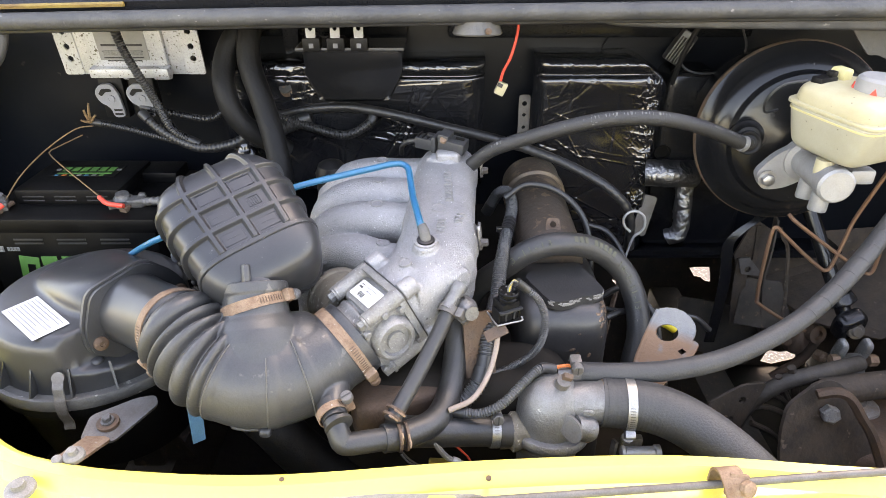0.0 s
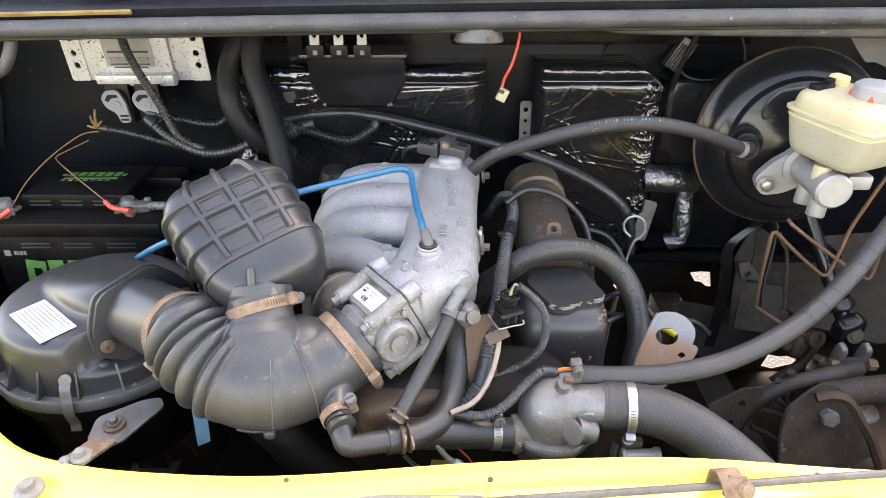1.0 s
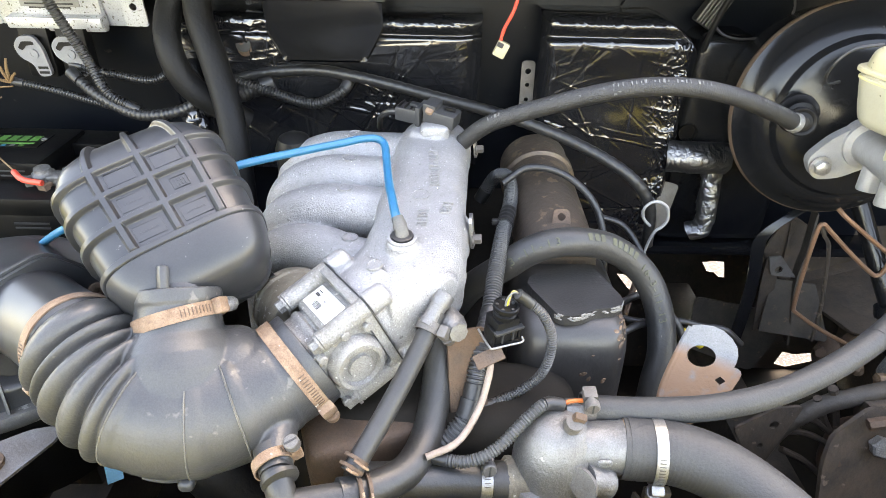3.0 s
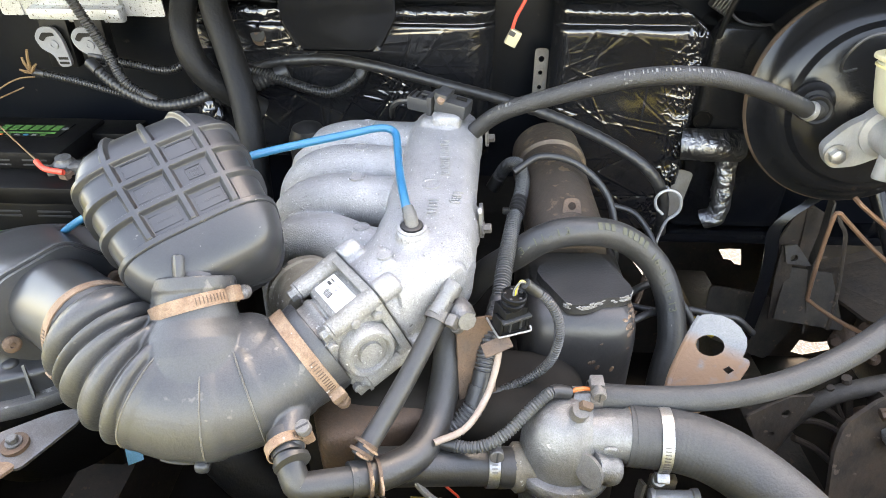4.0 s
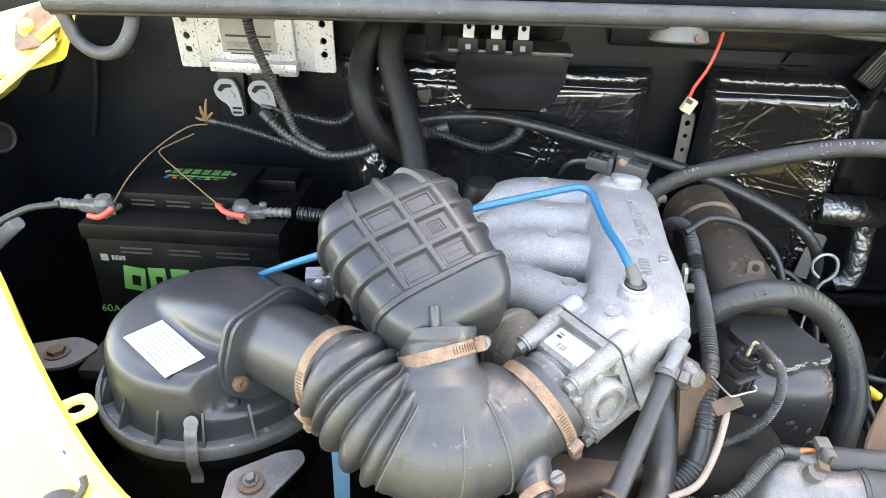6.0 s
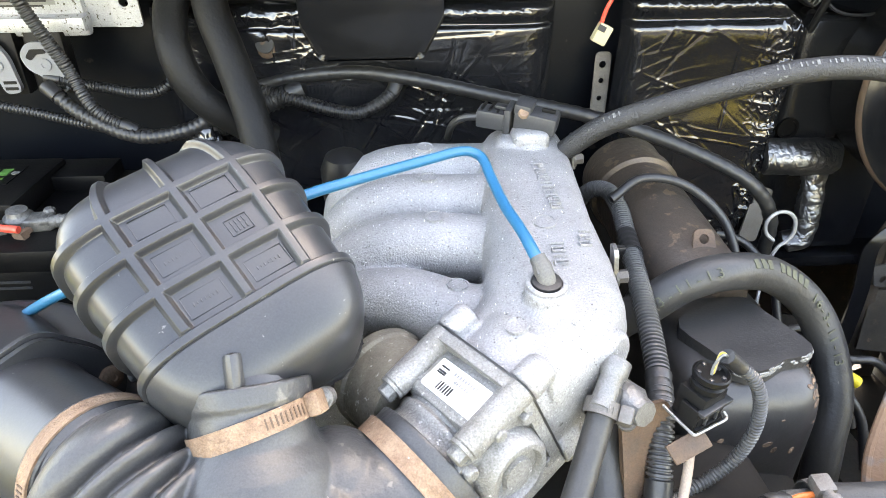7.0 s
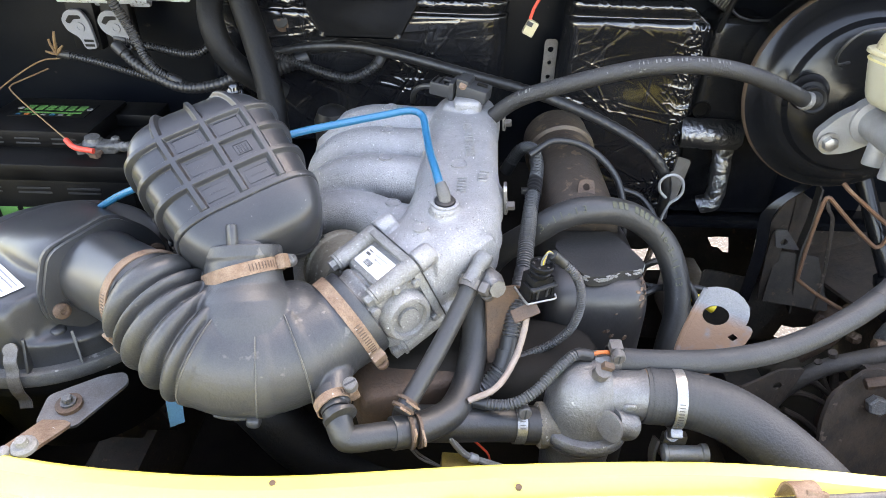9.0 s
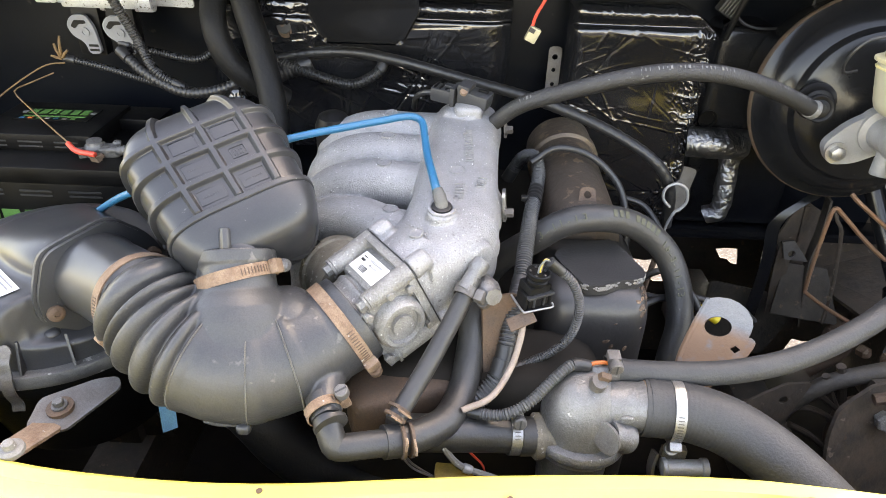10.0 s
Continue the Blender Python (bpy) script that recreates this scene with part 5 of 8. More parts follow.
mod.mode, mod.voxel_size, mod.use_smooth_shade = "VOXEL", 0.0012, True
mod = moulding.modifiers.new("fillet", "SMOOTH")
mod.factor, mod.iterations = 0.5, 4
dc, dt, dl = spline(DA, 0.006)
part("seam", sweep([q + V(-0.1, -0.72, -0.68).normalized() * 0.0474 for q in dc[int(len(dc) * 0.44):int(len(dc) * 0.80)]], 0.0028, 8), RUBBER_DUCT, duct, "dusty moulding seam")
part("lug", soft_box(Matrix.Translation((-0.165, 0.440, 0.948)), (0.006, 0.006, 0.005), 3, 8), RUBBER_DUCT, duct)
for f in (0.40, 0.556, 0.60, 0.72):
    i = int(f * (len(dc) - 1))
    rr = duct_radius(f * dl, dl)
    part("mould_ridge", lathe(dc[i], dt[i], [(-0.0008, rr - 0.0004), (-0.0003, rr + 0.0008), (0.0003, rr + 0.0008), (0.0008, rr - 0.0004)], 48), DUST_RUBBER, duct)
RUSTY = "rust-brown worm-drive hose clamp on the intake duct"
hose_clamp(A1 + S * 0.002, S, 0.0405, RUST, V(-0.5, -0.85, -0.40), 0.011, RUSTY)
TA = V(0.745, 0.540, 0.390).normalized()
hose_clamp(V(-0.097, 0.5175, 0.9925), TA, 0.0422, RUST, V(0.62, -0.73, -0.30), 0.011, RUSTY)
hose_clamp(NE + ND * 0.072, ND + V(-0.22, 0, 0.02), 0.0326, RUST, V(1.0, -0.2, 0.1), 0.011, "rust-brown hose clamp on the resonator neck", ZINC)

# ---- resonator box ----
RU, RV, RN = V(0.8026, 0.5560, 0.2162), V(-0.5894, 0.6832, 0.4310), V(0.0919, -0.4734, 0.8761)
RM = Matrix((RU, RV, RN)).transposed().to_4x4()
RM.translation = V(-0.2034, 0.5787, 1.1197) - RN * 0.0475 - RV * 0.003 - RU * 0.0040
COLS, ROWS = (-0.0350, 0.0030, 0.0395), (0.0452, 0.0185, -0.0105, -0.0415)


def near_rib(a, lines, w):
    k = min(abs(a - c) for c in lines)
    k = min(max((w - k) / (w * 0.62), 0.0), 1.0)
    return k * k * (3 - 2 * k)


def sliced_box(m, half, power, rows, cols):
    """A round-edged box cut along its own y, with raised ribs at rows (all round) and cols (over the top), a smooth front slope and a low seam."""
    hx, hy, hz = half
    ys = {round(-hy + 2 * hy * i / 70, 5) for i in range(71)}
    for r in rows:
        ys |= {round(r + 0.0005 * k, 5) for k in range(-13, 14)}
    ys |= {round(hy * (1 - 0.12 * (k / 16) ** 2.5), 6) for k in range(17)}
    ys = [min(max(y, -0.9999 * hy), 0.9999 * hy) for y in sorted(ys) if abs(y) <= hy]
    def foot(c):
        c = abs(c) / hx
        return c / (1 - c ** power) ** (1 / power)
    ss = {round(-1 + 2 * i / 44, 5) for i in range(45)}
    for c in cols:
        for k in range(-13, 14):
            ss.add(round(math.copysign(foot(c + 0.0005 * k), c + 0.0005 * k), 5))
    ss = sorted(a for a in ss if abs(a) <= 1)
    loop = [(a, 1.0, True) for a in ss] + [(1.0, 1 - 2 * i / 60, False) for i in range(1, 60)] + [(1 - 2 * i / 40, -1.0, False) for i in range(41)] + [(-1.0, -1 + 2 * i / 60, False) for i in range(1, 60)]
    bm = bmesh.new()
    rings, rise = [], []
    for y in ys:
        w = max(1 - (abs(y) / hy) ** power, 1e-6) ** (1 / power)
        ring = []
        for a, b, top in loop:
            q = (abs(a) ** power + abs(b) ** power) ** (1 / power)
            x, z = hx * w * a / q, hz * w * b / q
            k = near_rib(y, rows, 0.0047)
            if top:
                k = max(k, near_rib(hx * a / q, cols, 0.0047) * min(max((y - rows[-1]) / 0.004, 0), 1) * min(max((0.985 * hy - y) / 0.006, 0), 1))
            front = min(max((rows[-1] - y) / 0.004, 0), 1) * min(max((y + 0.98 * hy) / 0.04, 0), 1)
            k = max(k, 0.8 * front)
            rise.append(0.0044 * k + 0.0030 * near_rib(z, (-0.45 * hz,), 0.0035) * w)
            t = min(max(1 + 1.1 * (y - 0.02), 0.6), 1.03) * (1 - 0.12 * min(max(-z / hz, 0), 1))
            ring.append(bm.verts.new((x * t, y, z)))
        rings.append(ring)
    n = len(loop)
    for a, b in zip(rings, rings[1:]):
        for k in range(n):
            bm.faces.new((a[k], a[(k + 1) % n], b[(k + 1) % n], b[k]))
    bm.faces.new(rings[0][::-1])
    bm.faces.new(rings[-1])
    bmesh.ops.recalc_face_normals(bm, faces=bm.faces[:])
    bm.normal_update()
    flat = [v for ring in rings for v in ring]
    move = [v.normal * r for v, r in zip(flat, rise)]
    for v, d in zip(flat, move):
        v.co += d
    bm.transform(m)
    return bm


res = thing("resonator", (-0.2, 0.57, 1.02), "ribbed black plastic air resonator box above the duct", "resonator")
part("box", sliced_box(RM, (0.0680, 0.0850, 0.044), 4.0, ROWS, COLS), PLASTIC_GREY, res)
# embossed frames and raised figures in the ribbed fields
CELL_U = ((COLS[0] + COLS[1]) / 2, (COLS[1] + COLS[2]) / 2)
CELL_V = ((ROWS[0] + ROWS[1]) / 2, (ROWS[1] + ROWS[2]) / 2, (ROWS[2] + ROWS[3]) / 2)
for i, u in enumerate(CELL_U):
    for j, v in enumerate(CELL_V):
        small = (i, j) == (1, 1)
        w, h, z = (0.013, 0.0115, 0.0440) if small else (0.0225, 0.0142, 0.0436)
        for du, dv, a, b in ((0, h / 2, w, 0.0006), (0, -h / 2, w, 0.0006), (-w / 2, 0, 0.0006, h), (w / 2, 0, 0.0006, h)):
            part("embossing", box(RM @ V(u + du, v + dv, z), (a, b, 0.0011), RM.to_3x3().to_4x4(), 0.0003), PLASTIC_GREY, res)
        if small:
            for k in range(8):
                part("embossing", box(RM @ V(u - 0.0036 + 0.0024 * (k % 4), v + (0.0024 if k < 4 else -0.0024), z), (0.0009, 0.0034, 0.0011), RM.to_3x3().to_4x4(), 0.0003), PLASTIC_GREY, res)
        elif j > 0:
            for k in range(7):
                part("embossing", box(RM @ V(u - 0.0066 + 0.0022 * k, v, z), (0.0008, 0.0026 - 0.0008 * (k % 2), 0.0011), RM.to_3x3().to_4x4(), 0.0003), PLASTIC_GREY, res)
part("outlet", lathe(NE + ND * 0.084, ND, [(0, 0.0245), (0.012, 0.0245), (0.018, 0.021)], 32), PLASTIC_GREY, res)
part("latch_tab", box(NE + ND * 0.100 + V(0, -0.80, 0.60) * 0.027, (0.008, 0.008, 0.022), frame3(ND), 0.003), PLASTIC_GREY, res)

# ---- throttle body ----
TX = V(0.745, 0.540, 0.390).normalized()
TC = V(0.50, -0.85, 0.05)
TC = (TC - TX * TC.dot(TX)).normalized()
TB = TC.cross(TX)
TM = Matrix((TX, TC, TB)).transposed().to_4x4()
TM.translation = V(-0.071, 0.542, 1.000)
TR = TM.to_3x3().to_4x4()
BOSSES = ((-0.028, 0.039), (0.034, 0.034), (0.037, -0.029), (-0.031, -0.031))
thr = thing("throttle_body", (-0.066, 0.551, 0.97), "grey cast aluminium throttle body with a white bar-code label", "throttle body")
part("barrel", lathe(TM @ V(-0.040, 0, 0), TX, [(0, 0.036), (0.004, 0.038), (0.018, 0.038), (0.020, 0.0365), (0.026, 0.0365), (0.028, 0.038), (0.032, 0.038), (0.034, 0.036), (0.066, 0.036)], 48), ALU_DIRTY, thr)
part("block", soft_box(TM @ Matrix.Translation((0.013, 0.003, 0.002)), (0.018, 0.036, 0.0368), 7, 18), ALU_DIRTY, thr)
part("raised_field", soft_box(TM @ Matrix.Translation((0.013, 0.007, 0.036)), (0.0165, 0.029, 0.0022), 6, 12), ALU_DIRTY, thr)
part("flange", plate(rounded([(c * 1.24, b * 1.24) for c, b in (BOSSES[0], BOSSES[3], BOSSES[2], BOSSES[1])], 0.016, 8), 0.007, TM @ Matrix.Translation((0.027, 0, 0)) @ frame3(V(1, 0, 0), V(0, 1, 0))), ALU_DIRTY, thr)
part("gasket", plate(rounded([(c * 1.26, b * 1.26) for c, b in (BOSSES[0], BOSSES[3], BOSSES[2], BOSSES[1])], 0.016, 8), 0.0012, TM @ Matrix.Translation((0.034, 0, 0)) @ frame3(V(1, 0, 0), V(0, 1, 0))), CABLE, thr, "thin dark gasket")
for c, b in BOSSES:
    part("bolt_boss", lathe(TM @ V(-0.010, c, b), TX, [(0, 0.0074), (0.001, 0.0084), (0.040, 0.0092), (0.044, 0.0092)], 20), ALU_DIRTY, thr)
    bolt(thr, TM @ V(-0.011, c, b), -TX, 0.0056, 0.0065, ALU_DIRTY)
# web between the barrel and the lower bosses
for c, b, w, h in ((0.004, 0.0405, 0.0030, 0.060), (0.004, 0.0405, 0.026, 0.003)):
    part("rib", box(TM @ V(0.004 if w < 0.01 else 0.014, c, b - 0.0025), (w, h, 0.003), TR, 0.0012), ALU_DIRTY, thr)
LT = TM @ Matrix.Translation((0.0118, 0.0066, 0.0385))
part("label", plate(rounded([(-0.0100, -0.0225), (0.0100, -0.0225), (0.0100, 0.0225), (-0.0100, 0.0225)], 0.0015, 3), 0.0010, LT), WHITE_LABEL, thr, "white bar-code label")


def label_mark(a, c, w, h, name="print_bar"):
    part(name, box(LT @ V(a, c, 0.0012), (w, h, 0.0004), TR, 0), INK if name == "print_bar" else FAINT_INK, thr)


for k in range(6):
    label_mark(-0.0045, -0.0110 + k * 0.0020, 0.0058, 0.0007 + 0.0005 * (k % 2))
for k in range(9):
    label_mark(0.0058, -0.0070 + 0.0023 * k, 0.0024, 0.0012, "small_print")
for k in range(6):
    label_mark(0.0018, -0.0035 + 0.0022 * k, 0.0022, 0.0011, "small_print")
for k in range(25):
    if (k * 7) % 5 < 3:
        label_mark(0.0015 + 0.0014 * (k % 5), -0.0185 + 0.0014 * (k // 5), 0.0012, 0.0012)
part("gear_cap", lathe(TM @ V(0.004, 0.030, 0.002), TC, [(0, 0.0250), (0.012, 0.0238), (0.014, 0.0225), (0.018, 0.0218), (0.0205, 0.0195), (0.0205, 0.0165), (0.0165, 0.0150), (0.0165, 0.0105), (0.0195, 0.0095), (0.020, 0.003)], 40), ALU_DIRTY, thr, "round cast end cap with rings")
part("cap_plate", plate(rounded([(-0.030, -0.030), (0.028, -0.032), (0.028, 0.022), (0.012, 0.030), (-0.026, 0.027)], 0.010), 0.009, TM @ Matrix.Translation((0.004, 0.030, 0.000)) @ frame3(V(0, 1, 0), V(1, 0, 0))), ALU_DIRTY, thr)
for a, b in ((-0.024, 0.024), (0.022, 0.022), (0.022, -0.024), (-0.020, -0.026), (0.004, -0.031)):
    bolt(thr, TM @ V(0.004 + a, 0.039, -b if b > 0 else -b), TC, 0.0040, 0.005, ALU_DIRTY, False)
part("drain_screw", lathe(TM @ V(-0.010, 0.036, -0.031), -TX, [(0, 0.0085), (0.003, 0.0085), (0.003, 0.006), (0.012, 0.006), (0.0125, 0.004)], 6), ALU_DIRTY, thr)
part("motor_cover", lathe(TM @ V(-0.004, -0.036, 0.001), -TC, [(0, 0.034), (0.034, 0.034), (0.036, 0.036), (0.042, 0.036), (0.045, 0.0345), (0.046, 0.031), (0.046, 0.006)], 44), ALU_MUDDY, thr, "dull round motor cover")
part("cover_mark", box(TM @ V(0.010, -0.0825, 0.016), (0.012, 0.0012, 0.003), TR @ pose(0, 0, 0, 0, 40, 0), 0.0004), ALU_MUDDY, thr)
part("cover_notch", box(TM @ V(-0.004, -0.079, 0.036), (0.006, 0.008, 0.004), TR, 0.001), CABLE, thr)

# ---- inlet manifold ----
man = thing("inlet_manifold", (0.0, 0.68, 0.9), "speckled silver cast aluminium inlet manifold with curved runners", "inlet manifold")


def loft(sections, n=28, power=2.6):
    """A skin over oval sections: rows of (centre, half width x, half height z, heading)."""
    bm = bmesh.new()
    rings = []
    for c, w, h, head in sections:
        d = Vector((math.cos(head), math.sin(head), 0))
        side = Vector((d.y, -d.x, 0))
        ring = []
        for k in range(n):
            a = 2 * math.pi * k / n
            ca, sa = math.cos(a), math.sin(a)
            ring.append(bm.verts.new(Vector(c) + side * w * math.copysign(abs(ca) ** (2 / power), ca) + Vector((0, 0, 1)) * h * math.copysign(abs(sa) ** (2 / power), sa)))
        rings.append(ring)
    for a, b in zip(rings, rings[1:]):
        for k in range(n):
            bm.faces.new((a[k], a[(k + 1) % n], b[(k + 1) % n], b[k]))
    bm.faces.new(rings[0][::-1])
    bm.faces.new(rings[-1])
    return bm


# one casting: plenum, throttle neck, four runners, bosses, all run together with soft fillets
cast = loft([(V(-0.042, 0.563, 1.014), 0.041, 0.040, 0.62), (V(-0.030, 0.571, 1.019), 0.043, 0.041, 0.66), (V(-0.014, 0.584, 1.025), 0.047, 0.042, 0.88), (V(-0.005, 0.604, 1.029), 0.048, 0.043, 1.18),
             (V(-0.001, 0.632, 1.033), 0.044, 0.043, 1.46), (V(0.000, 0.68, 1.039), 0.042, 0.043, 1.57), (V(0.004, 0.73, 1.045), 0.0405, 0.043, 1.57),
             (V(0.008, 0.785, 1.051), 0.040, 0.042, 1.57), (V(0.010, 0.812, 1.054), 0.037, 0.040, 1.57), (V(0.011, 0.826, 1.055), 0.030, 0.031, 1.57)], 40, 3.6)
RUNNERS = (((0.0, 0.796), (-0.05, 0.799), (-0.100, 0.802), (-0.132, 0.803), 1.083, 0.0290), ((0.0, 0.742), (-0.05, 0.745), (-0.100, 0.749), (-0.134, 0.751), 1.077, 0.0285),
           ((0.0, 0.684), (-0.046, 0.688), (-0.095, 0.696), (-0.134, 0.700), 1.069, 0.0268), ((-0.01, 0.612), (-0.058, 0.6225), (-0.100, 0.647), (-0.138, 0.661), 1.050, 0.0245))
for a, b, c, d, crest, r in RUNNERS:
    z = crest - r
    join(cast, sweep([(*a, z + 0.001), (*b, z), (*c, z - 0.001), (*d, z - 0.016), (d[0] - 0.013, d[1], z - 0.050), (d[0] - 0.016, d[1], 0.90)], r, 32, 0.004))
for c, b in BOSSES[:3]:
    join(cast, lathe(TM @ V(0.0355, c, b), TX, [(0, 0.0105), (0.016, 0.0100), (0.019, 0.0080), (0.020, 0.004)], 24))
join(cast, lathe(TM @ V(0.0354, 0, 0), TX, [(0, 0.0405), (0.03, 0.0405)], 40))
join(cast, lathe((0.016, 0.590, 1.036), (1, -0.42, 0.06), [(0, 0.0125), (0.022, 0.0115), (0.024, 0.0090)], 24))
join(cast, lathe((0.010, 0.573, 1.042), (0.65, -0.75, 0.1), [(0, 0.0155), (0.020, 0.0140), (0.024, 0.011)], 24))
join(cast, lathe((-0.014, 0.588, 1.052), (0.0, -0.14, 1), [(0, 0.0145), (0.021, 0.0132), (0.022, 0.012)], 28))
join(cast, soft_box(pose(0.004, 0.782, 1.088, 6, 0, -18), (0.021, 0.016, 0.010), 4, 10))
join(cast, soft_box(pose(0.040, 0.800, 1.060), (0.010, 0.018, 0.018), 4, 10))
join(cast, soft_box(pose(0.036, 0.648, 1.040), (0.010, 0.018, 0.018), 4, 10))
body = part("casting", cast, ALU, man)
mod = body.modifiers.new("blend", "REMESH")
mod.mode, mod.voxel_size, mod.use_smooth_shade = "VOXEL", 0.0016, True
mod = body.modifiers.new("fillet", "SMOOTH")
mod.factor, mod.iterations = 0.5, 5
part("machined_seat", lathe((-0.0140, 0.5880, 1.0705), (0.0, -0.14, 1), [(0, 0.0128), (0.0052, 0.0128), (0.0056, 0.0122), (0.0056, 0.0100), (0.0030, 0.0094), (0.0030, 0.001)], 32), ALU, man, "bright machined seat round the tube stub")
bpy.context.view_layer.update()
skin = BVHTree.FromObject(body, bpy.context.evaluated_depsgraph_get())


def figure(x, y, shape, turn=0.0):
    """A raised casting sign: short bars laid on the skin, each (x, y, width, height)."""
    hit, n, _, _ = skin.ray_cast(Vector((x, y, 1.2)), Vector((0, 0, -1)))
    if hit is None:
        return
    m = Matrix.Translation(hit) @ frame3(n, V(math.cos(turn), math.sin(turn), 0))
    bm = bmesh.new()
    for a, b, w, h in shape:
        join(bm, box(m @ V(a, b, 0.0006), (w, h, 0.0028), m.to_3x3().to_4x4(), 0.0004))
    part("casting_figure", bm, ALU, man)


def ring(x, y, r):
    """A raised casting ring on the skin."""
    hit, n, _, _ = skin.ray_cast(Vector((x, y, 1.2)), Vector((0, 0, -1)))
    part("casting_ring", lathe(hit - n * 0.0010, n, [(0, r), (0.0022, r - 0.0002), (0.0022, r - 0.0012), (0.0014, r - 0.0014)], 22), ALU, man)


for x, y, r in ((-0.078, 0.797, 0.0078), (-0.078, 0.745, 0.0078), (-0.076, 0.691, 0.0078), (-0.064, 0.628, 0.0078), (-0.0352, 0.5647, 0.0072), (-0.0008, 0.6585, 0.0085)):
    ring(x, y, r)
SIGNS = (((-0.004, 0, 0.001, 0.0042), (0.004, 0, 0.001, 0.0042), (0, -0.0018, 0.009, 0.001), (0, 0.0018, 0.009, 0.001)), ((0, 0, 0.0095, 0.0013),), ((0, 0.0016, 0.0095, 0.0012), (-0.0042, 0, 0.0012, 0.004), (0.002, -0.0016, 0.005, 0.0012)))
for k in range(10):
    figure(0.0115 - 0.0003 * k, 0.676 + k * 0.0066, SIGNS[(0, 0, 2, 0, 1, 1, 2, 0, 1, 2)[k]])
for k in range(4):
    figure(0.001 + 0.0004 * k, 0.612 + k * 0.0068, SIGNS[(2, 1, 0, 1)[k]])
for k in range(3):
    figure(0.021 + 0.0016 * k, 0.632 + k * 0.0075, SIGNS[(0, 2, 1)[k]], 0.2)
part("vacuum_barb", sweep([(-0.0140, 0.588, 1.071), (-0.0142, 0.5886, 1.077), (-0.0155, 0.592, 1.0820), (-0.0185, 0.5985, 1.0870)], lambda s, t: 0.0062 - 0.0010 * s / t, 16, 0.002), CUP, man, "dull grey plastic elbow stub")
part("barb_collar", box((-0.0158, 0.5925, 1.0820), (0.0120, 0.010, 0.007), pose(0, 0, 0, 30, 0, 12), 0.003), CUP, man)
# black disc stands for the shade inside the seat's opening
part("seat_dark_disc", lathe((-0.0140, 0.5880, 1.0740), (0.0, -0.14, 1), [(0, 0.0092), (0.0030, 0.0092), (0.0034, 0.0080)], 20), CABLE, man)
for (x, y, z) in ((0.053, 0.801, 1.074), (0.045, 0.640, 1.052)):
    part("stud_tab", plate(rounded([(-0.008, -0.016), (0.008, -0.016), (0.008, 0.016), (-0.008, 0.016)], 0.005), 0.003, Matrix.Translation((x, y, z)) @ frame3((1, -0.1, 0.1), (0, 1, 0))), ZINC, man)
    bolt(man, (x + 0.003, y - 0.004, z - 0.006), (1, -0.1, 0.1), 0.0048, 0.007, DULL_STEEL)
WM = Matrix((TX, -TB, TC)).transposed().to_4x4()
WM.translation = TM @ V(0.0365, 0.0, 0.0)
part("lower_web", plate(rounded([(0.0, -0.002), (0.030, -0.010), (0.044, 0.008), (0.034, 0.030), (0.006, 0.048), (0.0, 0.044)], 0.004), 0.040, WM), ALU_MUDDY, man, "mud-stained flat web")
for du, dv, a, b in ((0.010, 0.018, 0.0016, 0.010), (0.018, 0.018, 0.0016, 0.010), (0.014, 0.018, 0.008, 0.0016)):
    part("casting_figure", box(WM @ V(du + 0.004, dv, 0.0405), (a, b, 0.0012), WM.to_3x3().to_4x4(), 0.0003), ALU_MUDDY, man)
hose("vacuum_tube", [(-0.43, 0.715, 0.965), (-0.395, 0.69, 0.995), (-0.350, 0.66, 1.030), (-0.315, 0.648, 1.050), (-0.275, 0.646, 1.067), (-0.229, 0.645, 1.084), (-0.185, 0.652, 1.099), (-0.157, 0.662, 1.106), (-0.105, 0.693, 1.1075), (-0.077, 0.708, 1.1085), (-0.060, 0.7165, 1.1095), (-0.049, 0.721, 1.1085), (-0.0415, 0.719, 1.1065), (-0.0375, 0.711, 1.1040), (-0.0345, 0.690, 1.0990), (-0.030, 0.655, 1.0945), (-0.0245, 0.622, 1.093), (-0.0200, 0.6005, 1.0885), (-0.0185, 0.5955, 1.0855)], 0.0038, BLUE, "bright blue silicone vacuum tube over the manifold", "tube", 12, 0.003)
solo("rubber_cap", lathe((-0.150, 0.815, 1.03), (0, -0.1, 1), [(0, 0.022), (0.03, 0.022), (0.042, 0.017), (0.047, 0.008), (0.048, 0.001)], 28), PLASTIC_DULL, "round black rubber cap behind the manifold runners", "cap")
sensor = thing("pressure_sensor", (0.0, 0.79, 1.09), "black plastic pressure sensor with its plug on the manifold", "sensor")
part("body", box((0.017, 0.787, 1.109), (0.036, 0.024, 0.016), pose(0, 0, 0, 5, 8, -22), 0.003), PLASTIC, sensor)
part("top", box((0.007, 0.791, 1.119), (0.015, 0.022, 0.010), pose(0, 0, 0, 5, 8, -22), 0.002), PLASTIC, sensor)
part("plug", box((-0.019, 0.800, 1.108), (0.026, 0.019, 0.016), pose(0, 0, 0, 5, 4, -22), 0.003), PLASTIC, sensor)
part("plug_collar", box((-0.005, 0.795, 1.109), (0.006, 0.025, 0.022), pose(0, 0, 0, 5, 4, -22), 0.002), PLASTIC, sensor)
part("screw", lathe((0.004, 0.781, 1.1165), (0, -0.7, 0.7), [(0, 0.005), (0.003, 0.004)], 12), RUST, sensor, "rusty screw")
SR = pose(0, 0, 0, 5, 6, -22)
